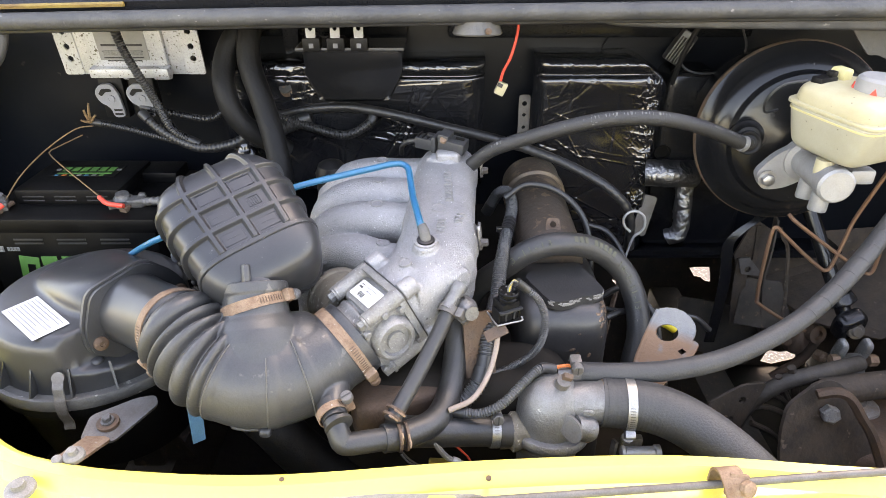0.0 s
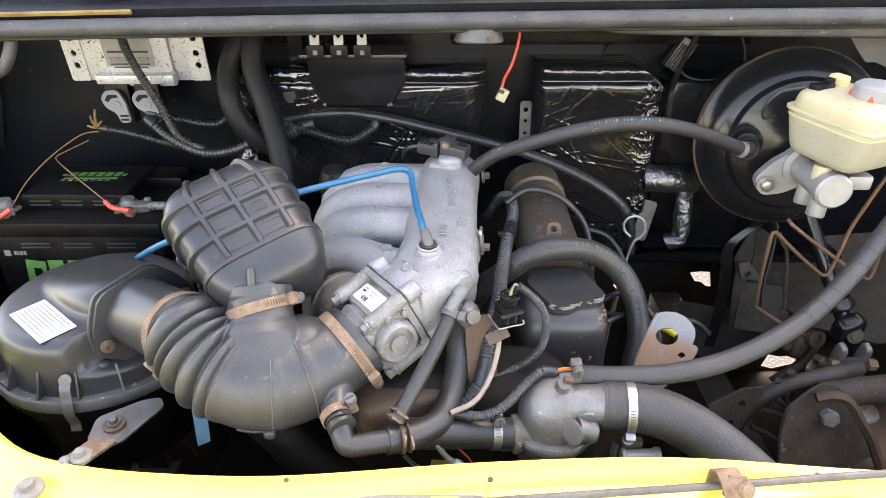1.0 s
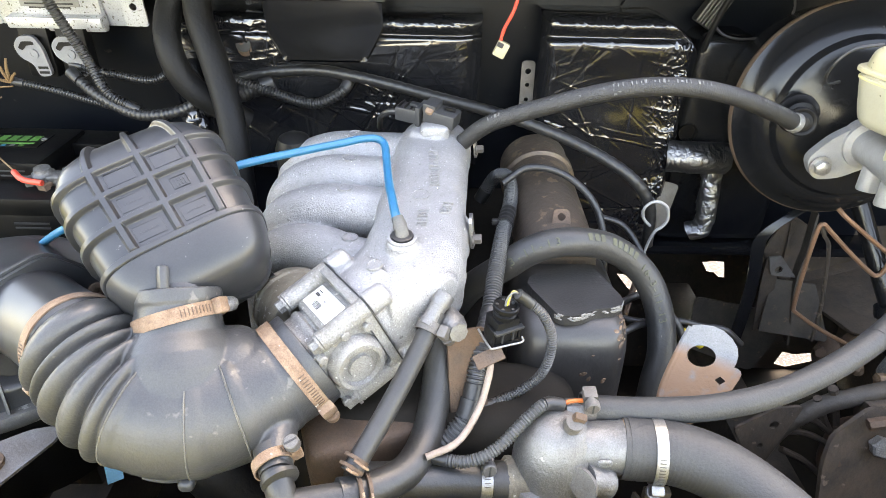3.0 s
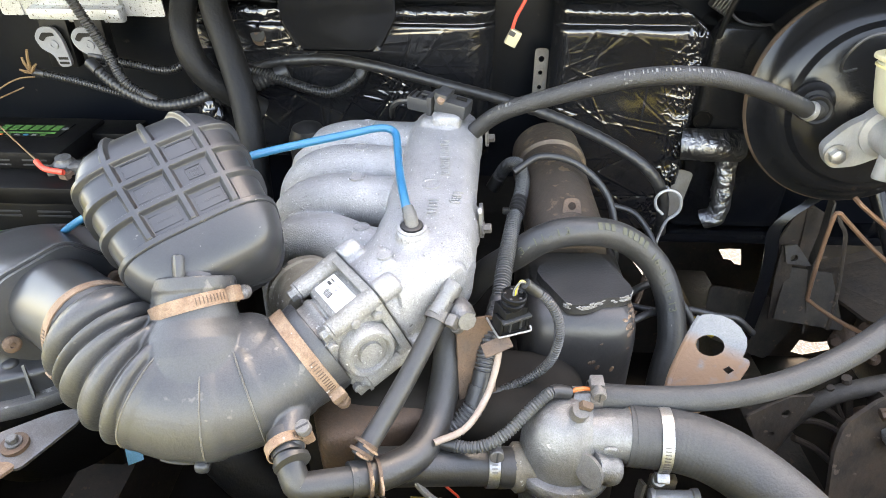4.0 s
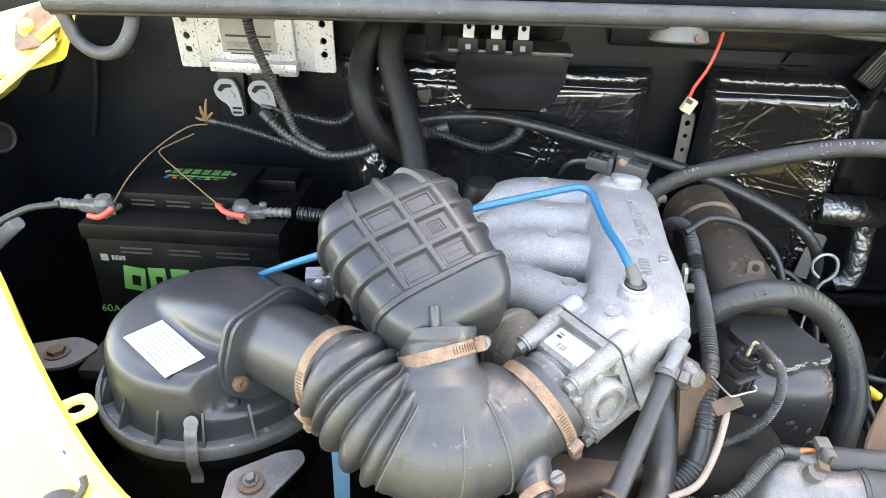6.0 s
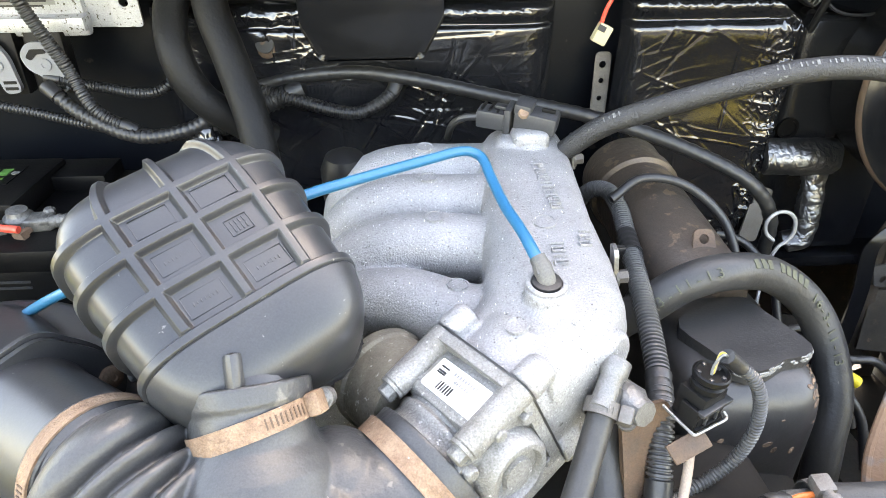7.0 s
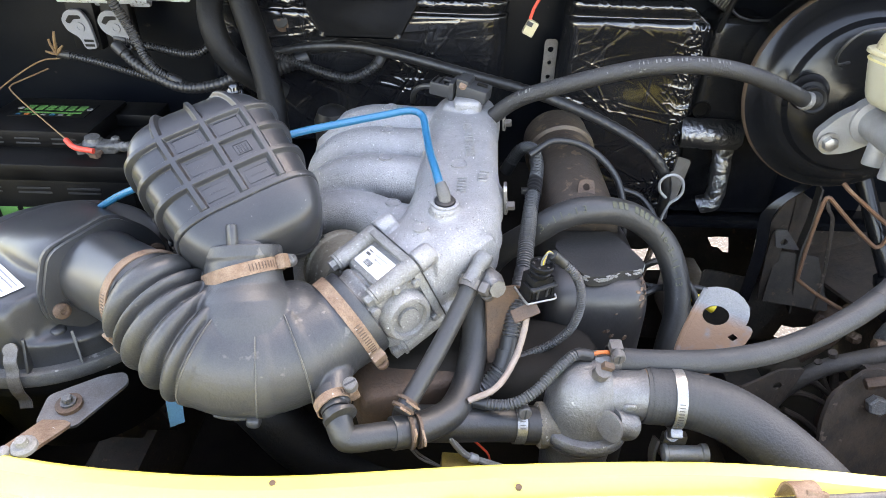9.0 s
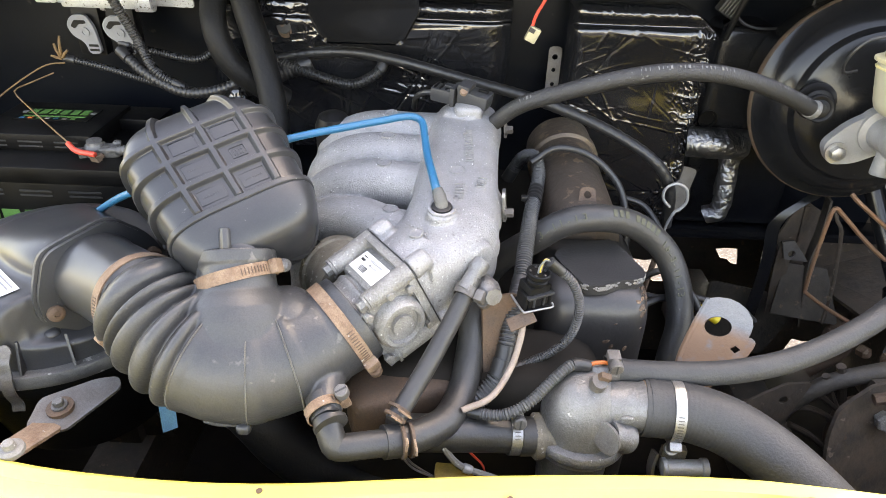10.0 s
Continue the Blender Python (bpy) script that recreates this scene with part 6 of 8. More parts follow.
for k in range(3):
    part("rib", box(V(-0.019, 0.800, 1.1165) + SR.to_3x3() @ V(-0.008 + 0.007 * k, 0, 0), (0.0022, 0.016, 0.0022), SR, 0.0005), PLASTIC_DULL, sensor)
part("latch", box(V(-0.012, 0.7975, 1.118), (0.010, 0.008, 0.003), SR, 0.001), PLASTIC_GREY, sensor)
part("rib", box(V(0.026, 0.7835, 1.1175), (0.012, 0.003, 0.003), SR, 0.0008), PLASTIC_DULL, sensor)
part("wire", sweep([V(-0.030, 0.805, 1.107), V(-0.042, 0.812, 1.104), V(-0.052, 0.822, 1.094), V(-0.055, 0.84, 1.075)], 0.0034, 8), CABLE, sensor, "black taped sensor lead")
part("boss", soft_box(pose(0.010, 0.780, 1.094), (0.016, 0.014, 0.010), 4, 8), ALU, sensor)

# ---- brake booster side ----
BC = V(0.480, 0.835, 1.103)
BA = V(-0.10, -1, 0.10).normalized()
boost = thing("brake_booster", (0.485, 0.95, 1.0), "large round black brake booster drum on the firewall", "brake booster")
part("drum", lathe(BC - BA * 0.12, BA, [(0, 0.09), (0.02, 0.110), (0.09, 0.117), (0.098, 0.123), (0.108, 0.123), (0.112, 0.116), (0.122, 0.110), (0.134, 0.102), (0.138, 0.091), (0.146, 0.086), (0.150, 0.075), (0.151, 0.045), (0.156, 0.035), (0.157, 0.005)], 72), BLACK_SATIN, boost)
part("rim", lathe(BC - BA * 0.024, BA, [(0, 0.1225), (0.003, 0.1248), (0.009, 0.1248), (0.012, 0.1225)], 72), RUST_DARK, boost, "rust-stained crimped rim")
VP = V(0.392, 0.775, 1.118)
part("vacuum_port", lathe(VP + V(0.006, 0.02, 0), (-0.25, -1, 0.05), [(0, 0.021), (0.006, 0.021), (0.010, 0.017), (0.018, 0.016), (0.020, 0.012), (0.020, 0.008), (0.024, 0.007)], 28), PLASTIC_DULL, boost, "black rubber vacuum port")
part("port_cap", lathe((0.3905, 0.769, 1.1175), (-0.32, -1, 0.22), [(0, 0.0150), (0.006, 0.0150), (0.0075, 0.0135), (0.0070, 0.0110), (0.0060, 0.0100), (0.0070, 0.0065), (0.0090, 0.0060), (0.0092, 0.0030), (0.0078, 0.0025)], 30), PLASTIC_DULL, boost, "ringed black rubber port cap")
mc = thing("master_cylinder", (0.46, 0.74, 1.07), "bare aluminium brake master cylinder bolted to the booster", "master cylinder")
MO = V(0.466, 0.775, 1.096)
MD = V(-0.08, -1, 0.02).normalized()
part("flange", plate(rounded([(-0.060, -0.016), (-0.035, -0.026), (0.03, -0.026), (0.052, -0.010), (0.052, 0.012), (0.03, 0.026), (-0.03, 0.022), (-0.060, 0.010)], 0.010), 0.012, Matrix.Translation(MO + V(0, 0, 0)) @ frame3(MD, V(1, 0, 0.55))), ALU_PLAIN, mc)
part("cylinder", lathe(MO, MD, [(0, 0.026), (0.016, 0.026), (0.018, 0.019), (0.085, 0.019), (0.087, 0.021), (0.100, 0.021), (0.103, 0.018), (0.103, 0.003)], 32), ALU_PLAIN, mc)
for k, (dx, dy) in enumerate(((-0.002, -0.042), (-0.004, -0.078))):
    part("outlet_boss", lathe(MO + V(dx - 0.004, dy, -0.006), (-0.15, -0.2, -1), [(0, 0.011), (0.030, 0.0105), (0.032, 0.009), (0.032, 0.004)], 20), ALU_PLAIN, mc)
bolt(mc, MO + V(-0.043, -0.012, -0.026), MD, 0.008, 0.008, ZINC)
part("port_block", box(MO + V(0.030, -0.075, 0.006), (0.030, 0.020, 0.018), None, 0.004), ALU_PLAIN, mc)
for k in range(8):
    part("casting_figure", box(MO + V(-0.006 + 0.0006 * k, -0.026 - 0.006 * k, 0.0225), (0.006, 0.003, 0.002), None, 0), ALU, mc)
rs = thing("brake_fluid_reservoir", (0.49, 0.71, 1.12), "yellowed translucent brake fluid reservoir with a grey cap", "fluid reservoir")
RR = pose(0.478, 0.715, 1.162, 3, 0, 24)
part("lower_tank", soft_box(RR @ Matrix.Translation((0, 0, -0.010)), (0.046, 0.052, 0.030), 6, 20, lambda p, n: Vector((p.x * (1 + p.z * 4), p.y * (1 + p.z * 5), p.z))), CREAM_LOW, rs)
part("seam", soft_box(RR @ Matrix.Translation((0, 0, 0.016)), (0.0515, 0.0595, 0.003), 7, 16), CREAM, rs)
part("seam", soft_box(RR @ Matrix.Translation((0, 0, 0.0085)), (0.0495, 0.0565, 0.0018), 7, 16), CREAM_YELLOW, rs, "dirt-lined lower seam")
part("upper_tank", soft_box(RR @ Matrix.Translation((0, 0, 0.022)), (0.049, 0.056, 0.019), 4.5, 24, lambda p, n: Vector((p.x * (1 - 2.2 * max(p.z, 0)), p.y * (1 - 2.2 * max(p.z, 0)), p.z))), CREAM, rs)
cap = part("cap", lathe(RR @ V(0.006, -0.012, 0.029), RR.to_3x3() @ V(0, 0, 1), [(0, 0.026), (0.006, 0.0265), (0.024, 0.0235), (0.027, 0.020), (0.027, 0.004)], 28), GREY_CAP, rs, "grey screw cap with red warning marks")
part("cap_ring", lathe(RR @ V(0.006, -0.012, 0.0305), RR.to_3x3() @ V(0, 0, 1), [(0, 0.0272), (0.007, 0.0272), (0.007, 0.0262)], 28), RED, cap, "red warning ring")
for a in (3.6, 4.7, 5.7, 2.4):
    d = V(math.cos(a), math.sin(a), 0)
    part("warning_mark", plate([(-0.006, 0), (0.006, 0), (0, 0.012)], 0.0012, RR @ Matrix.Translation(V(0.006, -0.012, 0.036) + d * 0.0258) @ frame3(d + V(0, 0, 0.1), V(-d.y, d.x, 0))), RED, cap)
part("level_plug", box(RR @ V(0.006, 0.036, 0.041), (0.016, 0.020, 0.024), RR.to_3x3().to_4x4(), 0.004), CREAM_YELLOW, rs)
conn = part("level_connector", box(RR @ V(-0.020, 0.036, 0.040), (0.028, 0.015, 0.011), RR.to_3x3().to_4x4(), 0.003), PLASTIC_DULL, rs, "black sensor connector")
part("latch", box(RR @ V(-0.013, 0.034, 0.048), (0.010, 0.009, 0.007), RR.to_3x3().to_4x4(), 0.002), PLASTIC_DULL, conn)
part("outlet", lathe((0.452, 0.70, 1.122), (0, 0, -1), [(0, 0.010), (0.02, 0.010)], 14), CREAM, rs)
hose("thin_wire", [(0.425, 0.735, 1.205), (0.400, 0.74, 1.198), (0.388, 0.745, 1.178), (0.398, 0.76, 1.160), (0.42, 0.775, 1.158)], 0.0016, CABLE, "thin black sensor wire", "wire", 8)
bh = thing("booster_vacuum_hose", (0.2, 0.73, 1.16), "braided black vacuum hose with worn white writing to the booster", "hose")
BH = [(0.040, 0.775, 1.085), (0.060, 0.762, 1.107), (0.085, 0.753, 1.122), (0.148, 0.730, 1.150), (0.199, 0.724, 1.163), (0.251, 0.725, 1.164), (0.305, 0.739, 1.151), (0.354, 0.753, 1.131), (0.384, 0.766, 1.116)]
part("hose", sweep(BH, ribbed(0.0088, 0.0028, 0.0001), 18, 0.0012), BRAID, bh)
hc, ht, hl = spline(BH, 0.004)
for i, q in enumerate(hc):
    f = i / len(hc)
    if (0.10 < f < 0.16 or 0.42 < f < 0.66 or 0.80 < f < 0.93) and i % 5 != 0:
        up = V(0, -0.62, 0.78)
        up = (up - ht[i] * up.dot(ht[i])).normalized()
        part("print_mark", box(q + up * 0.0091, (0.0010 + 0.0012 * (i % 4 == 1), 0.0040 - 0.0020 * (i % 3 == 0), 0.0003), frame3(up, ht[i]), 0), WHITE_INK, bh)
part("frayed_end", lathe(Vector(BH[-1]) - V(0.006, 0.003, -0.003), V(0.9, 0.35, -0.35), [(0, 0.0098), (0.006, 0.0106), (0.008, 0.009)], 18), ALU_DIRTY, bh, "frayed fabric end")
# edge trim cable hanging in front of the foil
hose("thin_cable", [(0.366, 0.93, 1.240), (0.352, 0.942, 1.19), (0.348, 0.960, 1.14), (0.352, 0.985, 1.085)], 0.004, HOSE_BLACK, "slim black cable hanging before the firewall", "cable", 8)
hose("thin_wire", [(0.420, 0.945, 1.250), (0.431, 0.945, 1.222), (0.441, 0.945, 1.199), (0.436, 0.945, 1.178), (0.416, 0.945, 1.164), (0.385, 0.945, 1.160), (0.362, 0.948, 1.165), (0.350, 0.955, 1.178)], 0.0016, CABLE, "thin black wire looped above the booster", "wire", 8)
hose("brake_pipe", [(0.60, 0.79, 1.08), (0.588, 0.795, 1.03), (0.580, 0.80, 0.989), (0.576, 0.80, 0.956), (0.570, 0.80, 0.916), (0.564, 0.80, 0.909), (0.556, 0.80, 0.912), (0.523, 0.80, 0.938), (0.482, 0.80, 0.974), (0.475, 0.80, 0.980), (0.470, 0.80, 0.973), (0.471, 0.80, 0.917), (0.475, 0.80, 0.860), (0.480, 0.80, 0.850), (0.520, 0.80, 0.823), (0.564, 0.80, 0.799)], 0.0028, COPPER, "bent rust-coloured brake pipe", "pipe", 8, 0.003)
hose("brake_pipe", [(0.64, 0.79, 1.06), (0.632, 0.80, 0.983), (0.634, 0.80, 0.93), (0.632, 0.80, 0.905), (0.617, 0.80, 0.908), (0.558, 0.80, 0.947), (0.503, 0.80, 0.986), (0.492, 0.81, 0.996)], 0.0028, COPPER, "bent rust-coloured brake pipe", "pipe", 8, 0.003)
for k in range(5):
    hose("thin_wire", [(0.60, 0.76, 1.02 - 0.002 * k), (0.61 + 0.004 * k, 0.74, 1.018 - 0.003 * k), (0.63, 0.735 + 0.006 * k, 1.02 - 0.006 * k)], 0.0008, ORANGE, "fine orange stray wires", "wire", 5)

# ---- engine ----
eng = thing("engine", (0.08, 0.75, 0.5), "dark grimy engine block with black valve cover", "engine")
# block and front case: shade under the manifold put into the colour
part("block", soft_box(pose(0.06, 0.80, 0.72), (0.14, 0.27, 0.20), 8, 20), SHADE_DARK, eng)
part("front_case", soft_box(pose(0.02, 0.545, 0.82), (0.13, 0.05, 0.13), 6, 14), SHADE_DARK, eng)
part("rusty_casting", soft_box(pose(-0.040, 0.515, 0.915, 0, 0, 20), (0.055, 0.030, 0.030), 7, 12), RUST_DARK, eng, "rust-brown casting below the throttle")
vc = part("valve_cover", soft_box(pose(0.142, 0.657, 0.917), (0.055, 0.084, 0.075), 5.0, 36), VALVE_BLACK, eng, "satin black valve cover end with small rust chips")
OC = [(-0.040, 0.014), (-0.037, 0.024), (-0.030, 0.030), (-0.008, 0.042), (0.010, 0.047), (0.022, 0.050), (0.027, 0.044), (0.032, 0.032), (0.039, 0.013), (0.045, -0.004), (0.046, -0.012), (0.043, -0.019), (0.036, -0.0235), (0.026, -0.0255), (0.018, -0.0270), (0.011, -0.0310), (0.004, -0.0350), (-0.003, -0.0370), (-0.012, -0.0375), (-0.019, -0.034), (-0.024, -0.024), (-0.030, -0.010), (-0.036, 0.002)]
part("oil_cover", plate(OC, 0.011, pose(0.142, 0.622, 0.988, 0, 0, 0)), CHIPPED_BLACK, vc, "black plate with wavy chipped edges")
chips = bmesh.new()
rng = random.Random(5)
for k in range(120):
    f = 8.6 + 10.6 * rng.random()
    a, b = OC[int(f) % len(OC)], OC[(int(f) + 1) % len(OC)]
    g = f - int(f)
    if noise.noise(Vector((f * 1.3, 4.0, 0))) < -0.10:
        continue
    r = rng.uniform(0.0005, 0.0013)
    d = Vector((b[0] - a[0], b[1] - a[1], 0)).normalized()
    join(chips, soft_box(Matrix.Translation((0.142 + a[0] * (1 - g) + b[0] * g, 0.622 + a[1] * (1 - g) + b[1] * g, 0.9935 + 0.005 * rng.random() ** 2)) @ frame3(V(0, 0, 1), d), (r * rng.uniform(1.2, 3.2), 0.0007, r), 2.4, 5))
part("chipped_edge", chips, ALU_DIRTY, vc, "bare metal where the paint has chipped")
for k in range(34):
    # flakes of rust on the shoulder of the cover
    far = k < 6
    d = V(rng.uniform(-0.9, 0.9), -1, rng.uniform(0.2, 0.7)) if far else V(rng.uniform(0.75, 1.0), rng.uniform(-1.0, -0.55), rng.uniform(0.75, 1.02))
    q = (abs(d.x) ** 5 + abs(d.y) ** 5 + abs(d.z) ** 5) ** 0.2
    at = V(0.142 + 0.055 * d.x / q, 0.657 + 0.084 * d.y / q, 0.917 + 0.075 * d.z / q)
    n = V(d.x * abs(d.x) ** 3 / 0.055, d.y * abs(d.y) ** 3 / 0.084, d.z * abs(d.z) ** 3 / 0.075).normalized()
    r = rng.uniform(0.0008, 0.0030)
    part("rust_chip", soft_box(Matrix.Translation(at) @ frame3(n, V(rng.random(), rng.random(), 0.2)), (r * 1.4, r * 0.8, 0.0005), 2.2, 6), RUST_DARK if k % 3 else RUST, vc)
tube_b = part("heat_tube", lathe((0.134, 0.885, 1.014), (0.03, -1, -0.13), [(0, 0.042), (0.03, 0.042), (0.032, 0.0445), (0.045, 0.0445), (0.047, 0.040), (0.185, 0.042), (0.205, 0.038)], 44), BROWN_STEEL, eng, "heat-browned steel cylinder")
part("tab", plate(rounded([(-0.010, -0.008), (0.010, -0.008), (0.008, 0.012), (-0.008, 0.012)], 0.005), 0.003, pose(0.140, 0.70, 1.032, 60, 0, 0), hole=(0, 0.004, 0.004)), RUST_DARK, tube_b)
hose("ignition_lead", [(0.085, 0.77, 1.04), (0.115, 0.78, 1.055), (0.155, 0.775, 1.048), (0.188, 0.76, 1.02), (0.20, 0.74, 0.98), (0.202, 0.73, 0.94)], 0.0042, CABLE, "black ignition lead looped over the cylinder", "cable", 10)
hose("ignition_lead", [(0.205, 0.80, 0.985), (0.235, 0.795, 0.975), (0.255, 0.77, 0.95), (0.262, 0.75, 0.91)], 0.004, CABLE, "black ignition lead with white writing", "cable", 10)
for k in range(1, 3):
    hose("ignition_lead", [(0.20, 0.70 - 0.03 * k, 0.96 - 0.012 * k), (0.24, 0.72 - 0.03 * k, 0.965 - 0.016 * k), (0.275, 0.70 - 0.03 * k, 0.94 - 0.02 * k), (0.285, 0.68 - 0.03 * k, 0.89 - 0.02 * k)], 0.004, CABLE, "black ignition lead beside the valve cover", "cable", 10)
hose("ignition_lead", [(0.225, 0.735, 0.886), (0.258, 0.72, 0.890), (0.294, 0.72, 0.893), (0.326, 0.72, 0.885), (0.351, 0.72, 0.881), (0.375, 0.72, 0.86)], 0.0042, CABLE, "black ignition lead passing under the lifting eye", "cable", 10)
hose("yellow_clip", [(0.292, 0.700, 0.892), (0.304, 0.697, 0.887), (0.316, 0.694, 0.880)], 0.006, YELLOW_WIRE, "small yellow plastic clip on a lead", "clip")
hose("dipstick", [(0.262, 0.790, 0.90), (0.267, 0.800, 0.922), (0.271, 0.806, 0.937), (0.274, 0.806, 0.952), (0.278, 0.806, 0.963), (0.285, 0.806, 0.969), (0.290, 0.806, 0.979), (0.287, 0.806, 0.994), (0.277, 0.806, 1.002), (0.266, 0.806, 1.001), (0.259, 0.806, 0.992), (0.261, 0.806, 0.980), (0.270, 0.804, 0.971)], 0.0019, ALU_PLAIN, "steel oil dipstick with a round finger loop", "dipstick", 8, 0.002)
hose("dipstick_tube", [(0.262, 0.790, 0.905), (0.25, 0.775, 0.85), (0.235, 0.75, 0.78)], 0.004, RUST_DARK, "thin rusty steel dipstick tube", "tube", 8)
solo("strap_bracket", plate(rounded([(-0.012, -0.034), (0.012, -0.034), (0.012, 0.034), (-0.012, 0.034)], 0.006), 0.003, pose(0.335, 0.95, 0.925, 75, 15, 0)), DULL_STEEL, "bent grey steel strap bracket", "bracket")

# black hose arching over the valve cover
ah = thing("coolant_hose", (0.13, 0.61, 1.05), "black rubber coolant hose arching over the valve cover", "hose")
AH = [(0.036, 0.690, 0.930), (0.052, 0.668, 0.972), (0.080, 0.656, 1.003), (0.108, 0.655, 1.025), (0.141, 0.658, 1.032), (0.186, 0.672, 1.018), (0.223, 0.671, 0.990), (0.242, 0.657, 0.955), (0.246, 0.636, 0.918), (0.239, 0.620, 0.885), (0.232, 0.600, 0.830)]
part("hose", sweep(AH, 0.0142, 20, 0.005), RUBBER, ah)
hc, ht, hl = spline(AH, 0.0035)
def hose_print(first, text):
    """Faded print along the hose, one sign after the other."""
    for k, sign in enumerate(text):
        i = first + 2 * k
        up = V(0, -0.62, 0.78)
        up = (up - ht[i] * up.dot(ht[i])).normalized()
        m = Matrix.Translation(hc[i] + up * 0.0143 - up.cross(ht[i]) * 0.004) @ frame3(up, ht[i])
        if sign == "|":
            part("print_mark", box(hc[i] + up * 0.0143, (0.0046, 0.0075, 0.0003), frame3(up, ht[i]), 0), YELLOW_INK, ah)
        else:
            lettering(sign, 0.011, m, YELLOW_INK, ah)


NP = len(hc)
hose_print(int(NP * 0.25), "3-11-13")
hose_print(int(NP * 0.405), "||| |||||")
hose_print(int(NP * 0.565), "16-3-11-13")

# injector loom beside the manifold
LOOM = [(0.066, 0.838, 0.985), (0.082, 0.832, 1.018), (0.094, 0.809, 1.030), (0.096, 0.775, 1.027), (0.090, 0.735, 1.023), (0.083, 0.700, 1.024), (0.075, 0.655, 1.022), (0.069, 0.6185, 1.018), (0.0625, 0.577, 1.008), (0.056, 0.550, 1.000), (0.050, 0.528, 0.982), (0.046, 0.512, 0.962)]
hose("conduit", LOOM, 0.0074, CONDUIT_GREY, "ribbed dusty grey injector wiring conduit", "conduit", 16, 0.0007, ribbed(0.0074, 0.0032, 0.0007))
hose("conduit", [(0.046, 0.514, 0.965), (0.042, 0.505, 0.953), (0.032, 0.497, 0.942), (0.018, 0.490, 0.932), (0.0, 0.488, 0.92)], 0.0085, CONDUIT_GREY, "thick ribbed conduit running down beside the hoses", "conduit", 16, 0.0009, ribbed(0.0082, 0.0038, 0.0009))
for seg in (LOOM[4:6], LOOM[8:10]):
    solo("tape_wrap", sweep([Vector(seg[0]), (Vector(seg[0]) + Vector(seg[1])) / 2, Vector(seg[1])], lambda s, t: 0.0085 + 0.0003 * math.sin(s * 700), 16, 0.002), CABLE, "black tape round the conduit", "tape")
solo("cable_tie", join(lathe((0.0835, 0.703, 1.024), (0.20, 0.97, -0.03), [(-0.0025, 0.0080), (-0.0025, 0.0094), (0.0025, 0.0094), (0.0025, 0.0080)], 24), box((0.0735, 0.701, 1.029), (0.007, 0.006, 0.006), None, 0.001)), CABLE, "black cable tie round the taped conduit", "cable tie")
ic = thing("injector_connector", (0.0685, 0.533, 1.015), "square black wiring connector with yellow and white wires", "connector")
IC = pose(0.0685, 0.533, 1.026, 4, 2, 30)
IR = IC.to_3x3().to_4x4()
part("body", box(IC @ V(0, 0.001, 0), (0.021, 0.018, 0.022), IR, 0.0015), PLASTIC_DULL, ic)
part("ledge", box(IC @ V(0.0, -0.009, 0.003), (0.027, 0.005, 0.0025), IR, 0.0008), PLASTIC_GREY, ic)
part("collar", box(IC @ V(0, 0.0005, -0.0115), (0.024, 0.021, 0.004), IR, 0.0012), PLASTIC_DULL, ic)
for sx in (-1, 1):
    part("latch", box(IC @ V(0.0125 * sx, -0.002, -0.004), (0.003, 0.012, 0.016), IR, 0.001), PLASTIC_DULL, ic)
    part("rib", box(IC @ V(0.005 * sx, -0.0088, -0.004), (0.0016, 0.002, 0.010), IR, 0.0005), PLASTIC_GREY, ic)
part("lock_wire", sweep([IC @ V(-0.0125, 0.014, -0.010), IC @ V(-0.0150, 0.0, -0.0095), IC @ V(-0.0164, -0.0095, -0.009), IC @ V(-0.0150, -0.0114, -0.009), IC @ V(0.0, -0.0116, -0.0105), IC @ V(0.0140, -0.0114, -0.012), IC @ V(0.0155, -0.008, -0.010)], 0.0010, 8, 0.001), ZINC, ic)
part("boot", lathe(IC @ V(0, 0, 0.010), IC.to_3x3() @ V(0.03, -0.02, 1), [(0, 0.0085), (0.003, 0.0095), (0.005, 0.0095), (0.006, 0.0080), (0.009, 0.0105), (0.012, 0.0105), (0.0128, 0.0095), (0.0112, 0.0085), (0.0112, 0.0005)], 28), PLASTIC_DULL, ic)
for a in range(5):
    part("boot_rib", box(IC @ V(0.0070 * math.cos(a * 1.257), 0.0070 * math.sin(a * 1.257), 0.0215), (0.0022, 0.0022, 0.002), IR, 0.0005), PLASTIC_GREY, ic)
for k, mm in enumerate((WHITE_INK, YELLOW_WIRE, PINK)):
    part("wire", sweep([V(0.0695 + 0.0012 * k, 0.531 + 0.001 * k, 1.046), V(0.0705 + 0.0012 * k, 0.532 + 0.001 * k, 1.053), V(0.0755, 0.5345 + 0.001 * k, 1.058), V(0.082, 0.537, 1.053)], 0.0009, 6, 0.0015), mm, ic)
hose("conduit", [(0.079, 0.536, 1.0555), (0.089, 0.538, 1.046), (0.100, 0.537, 1.036), (0.109, 0.538, 1.017), (0.111, 0.538, 0.995), (0.106, 0.538, 0.973), (0.092, 0.536, 0.957), (0.070, 0.530, 0.948), (0.050, 0.52, 0.945)], 0.0045, CONDUIT_GREY, "ribbed grey conduit looping from the connector", "conduit", 12, 0.0006, ribbed(0.0039, 0.0025, 0.0004))
hose("conduit", [(0.118, 0.502, 0.972), (0.104, 0.499, 0.976), (0.088, 0.488, 0.970), (0.064, 0.470, 0.956), (0.041, 0.465, 0.947), (0.012, 0.474, 0.942)], 0.0062, CONDUIT_GREY, "ribbed conduit to the thermostat sensor", "conduit", 12, 0.0007, ribbed(0.0046, 0.0027, 0.0005))
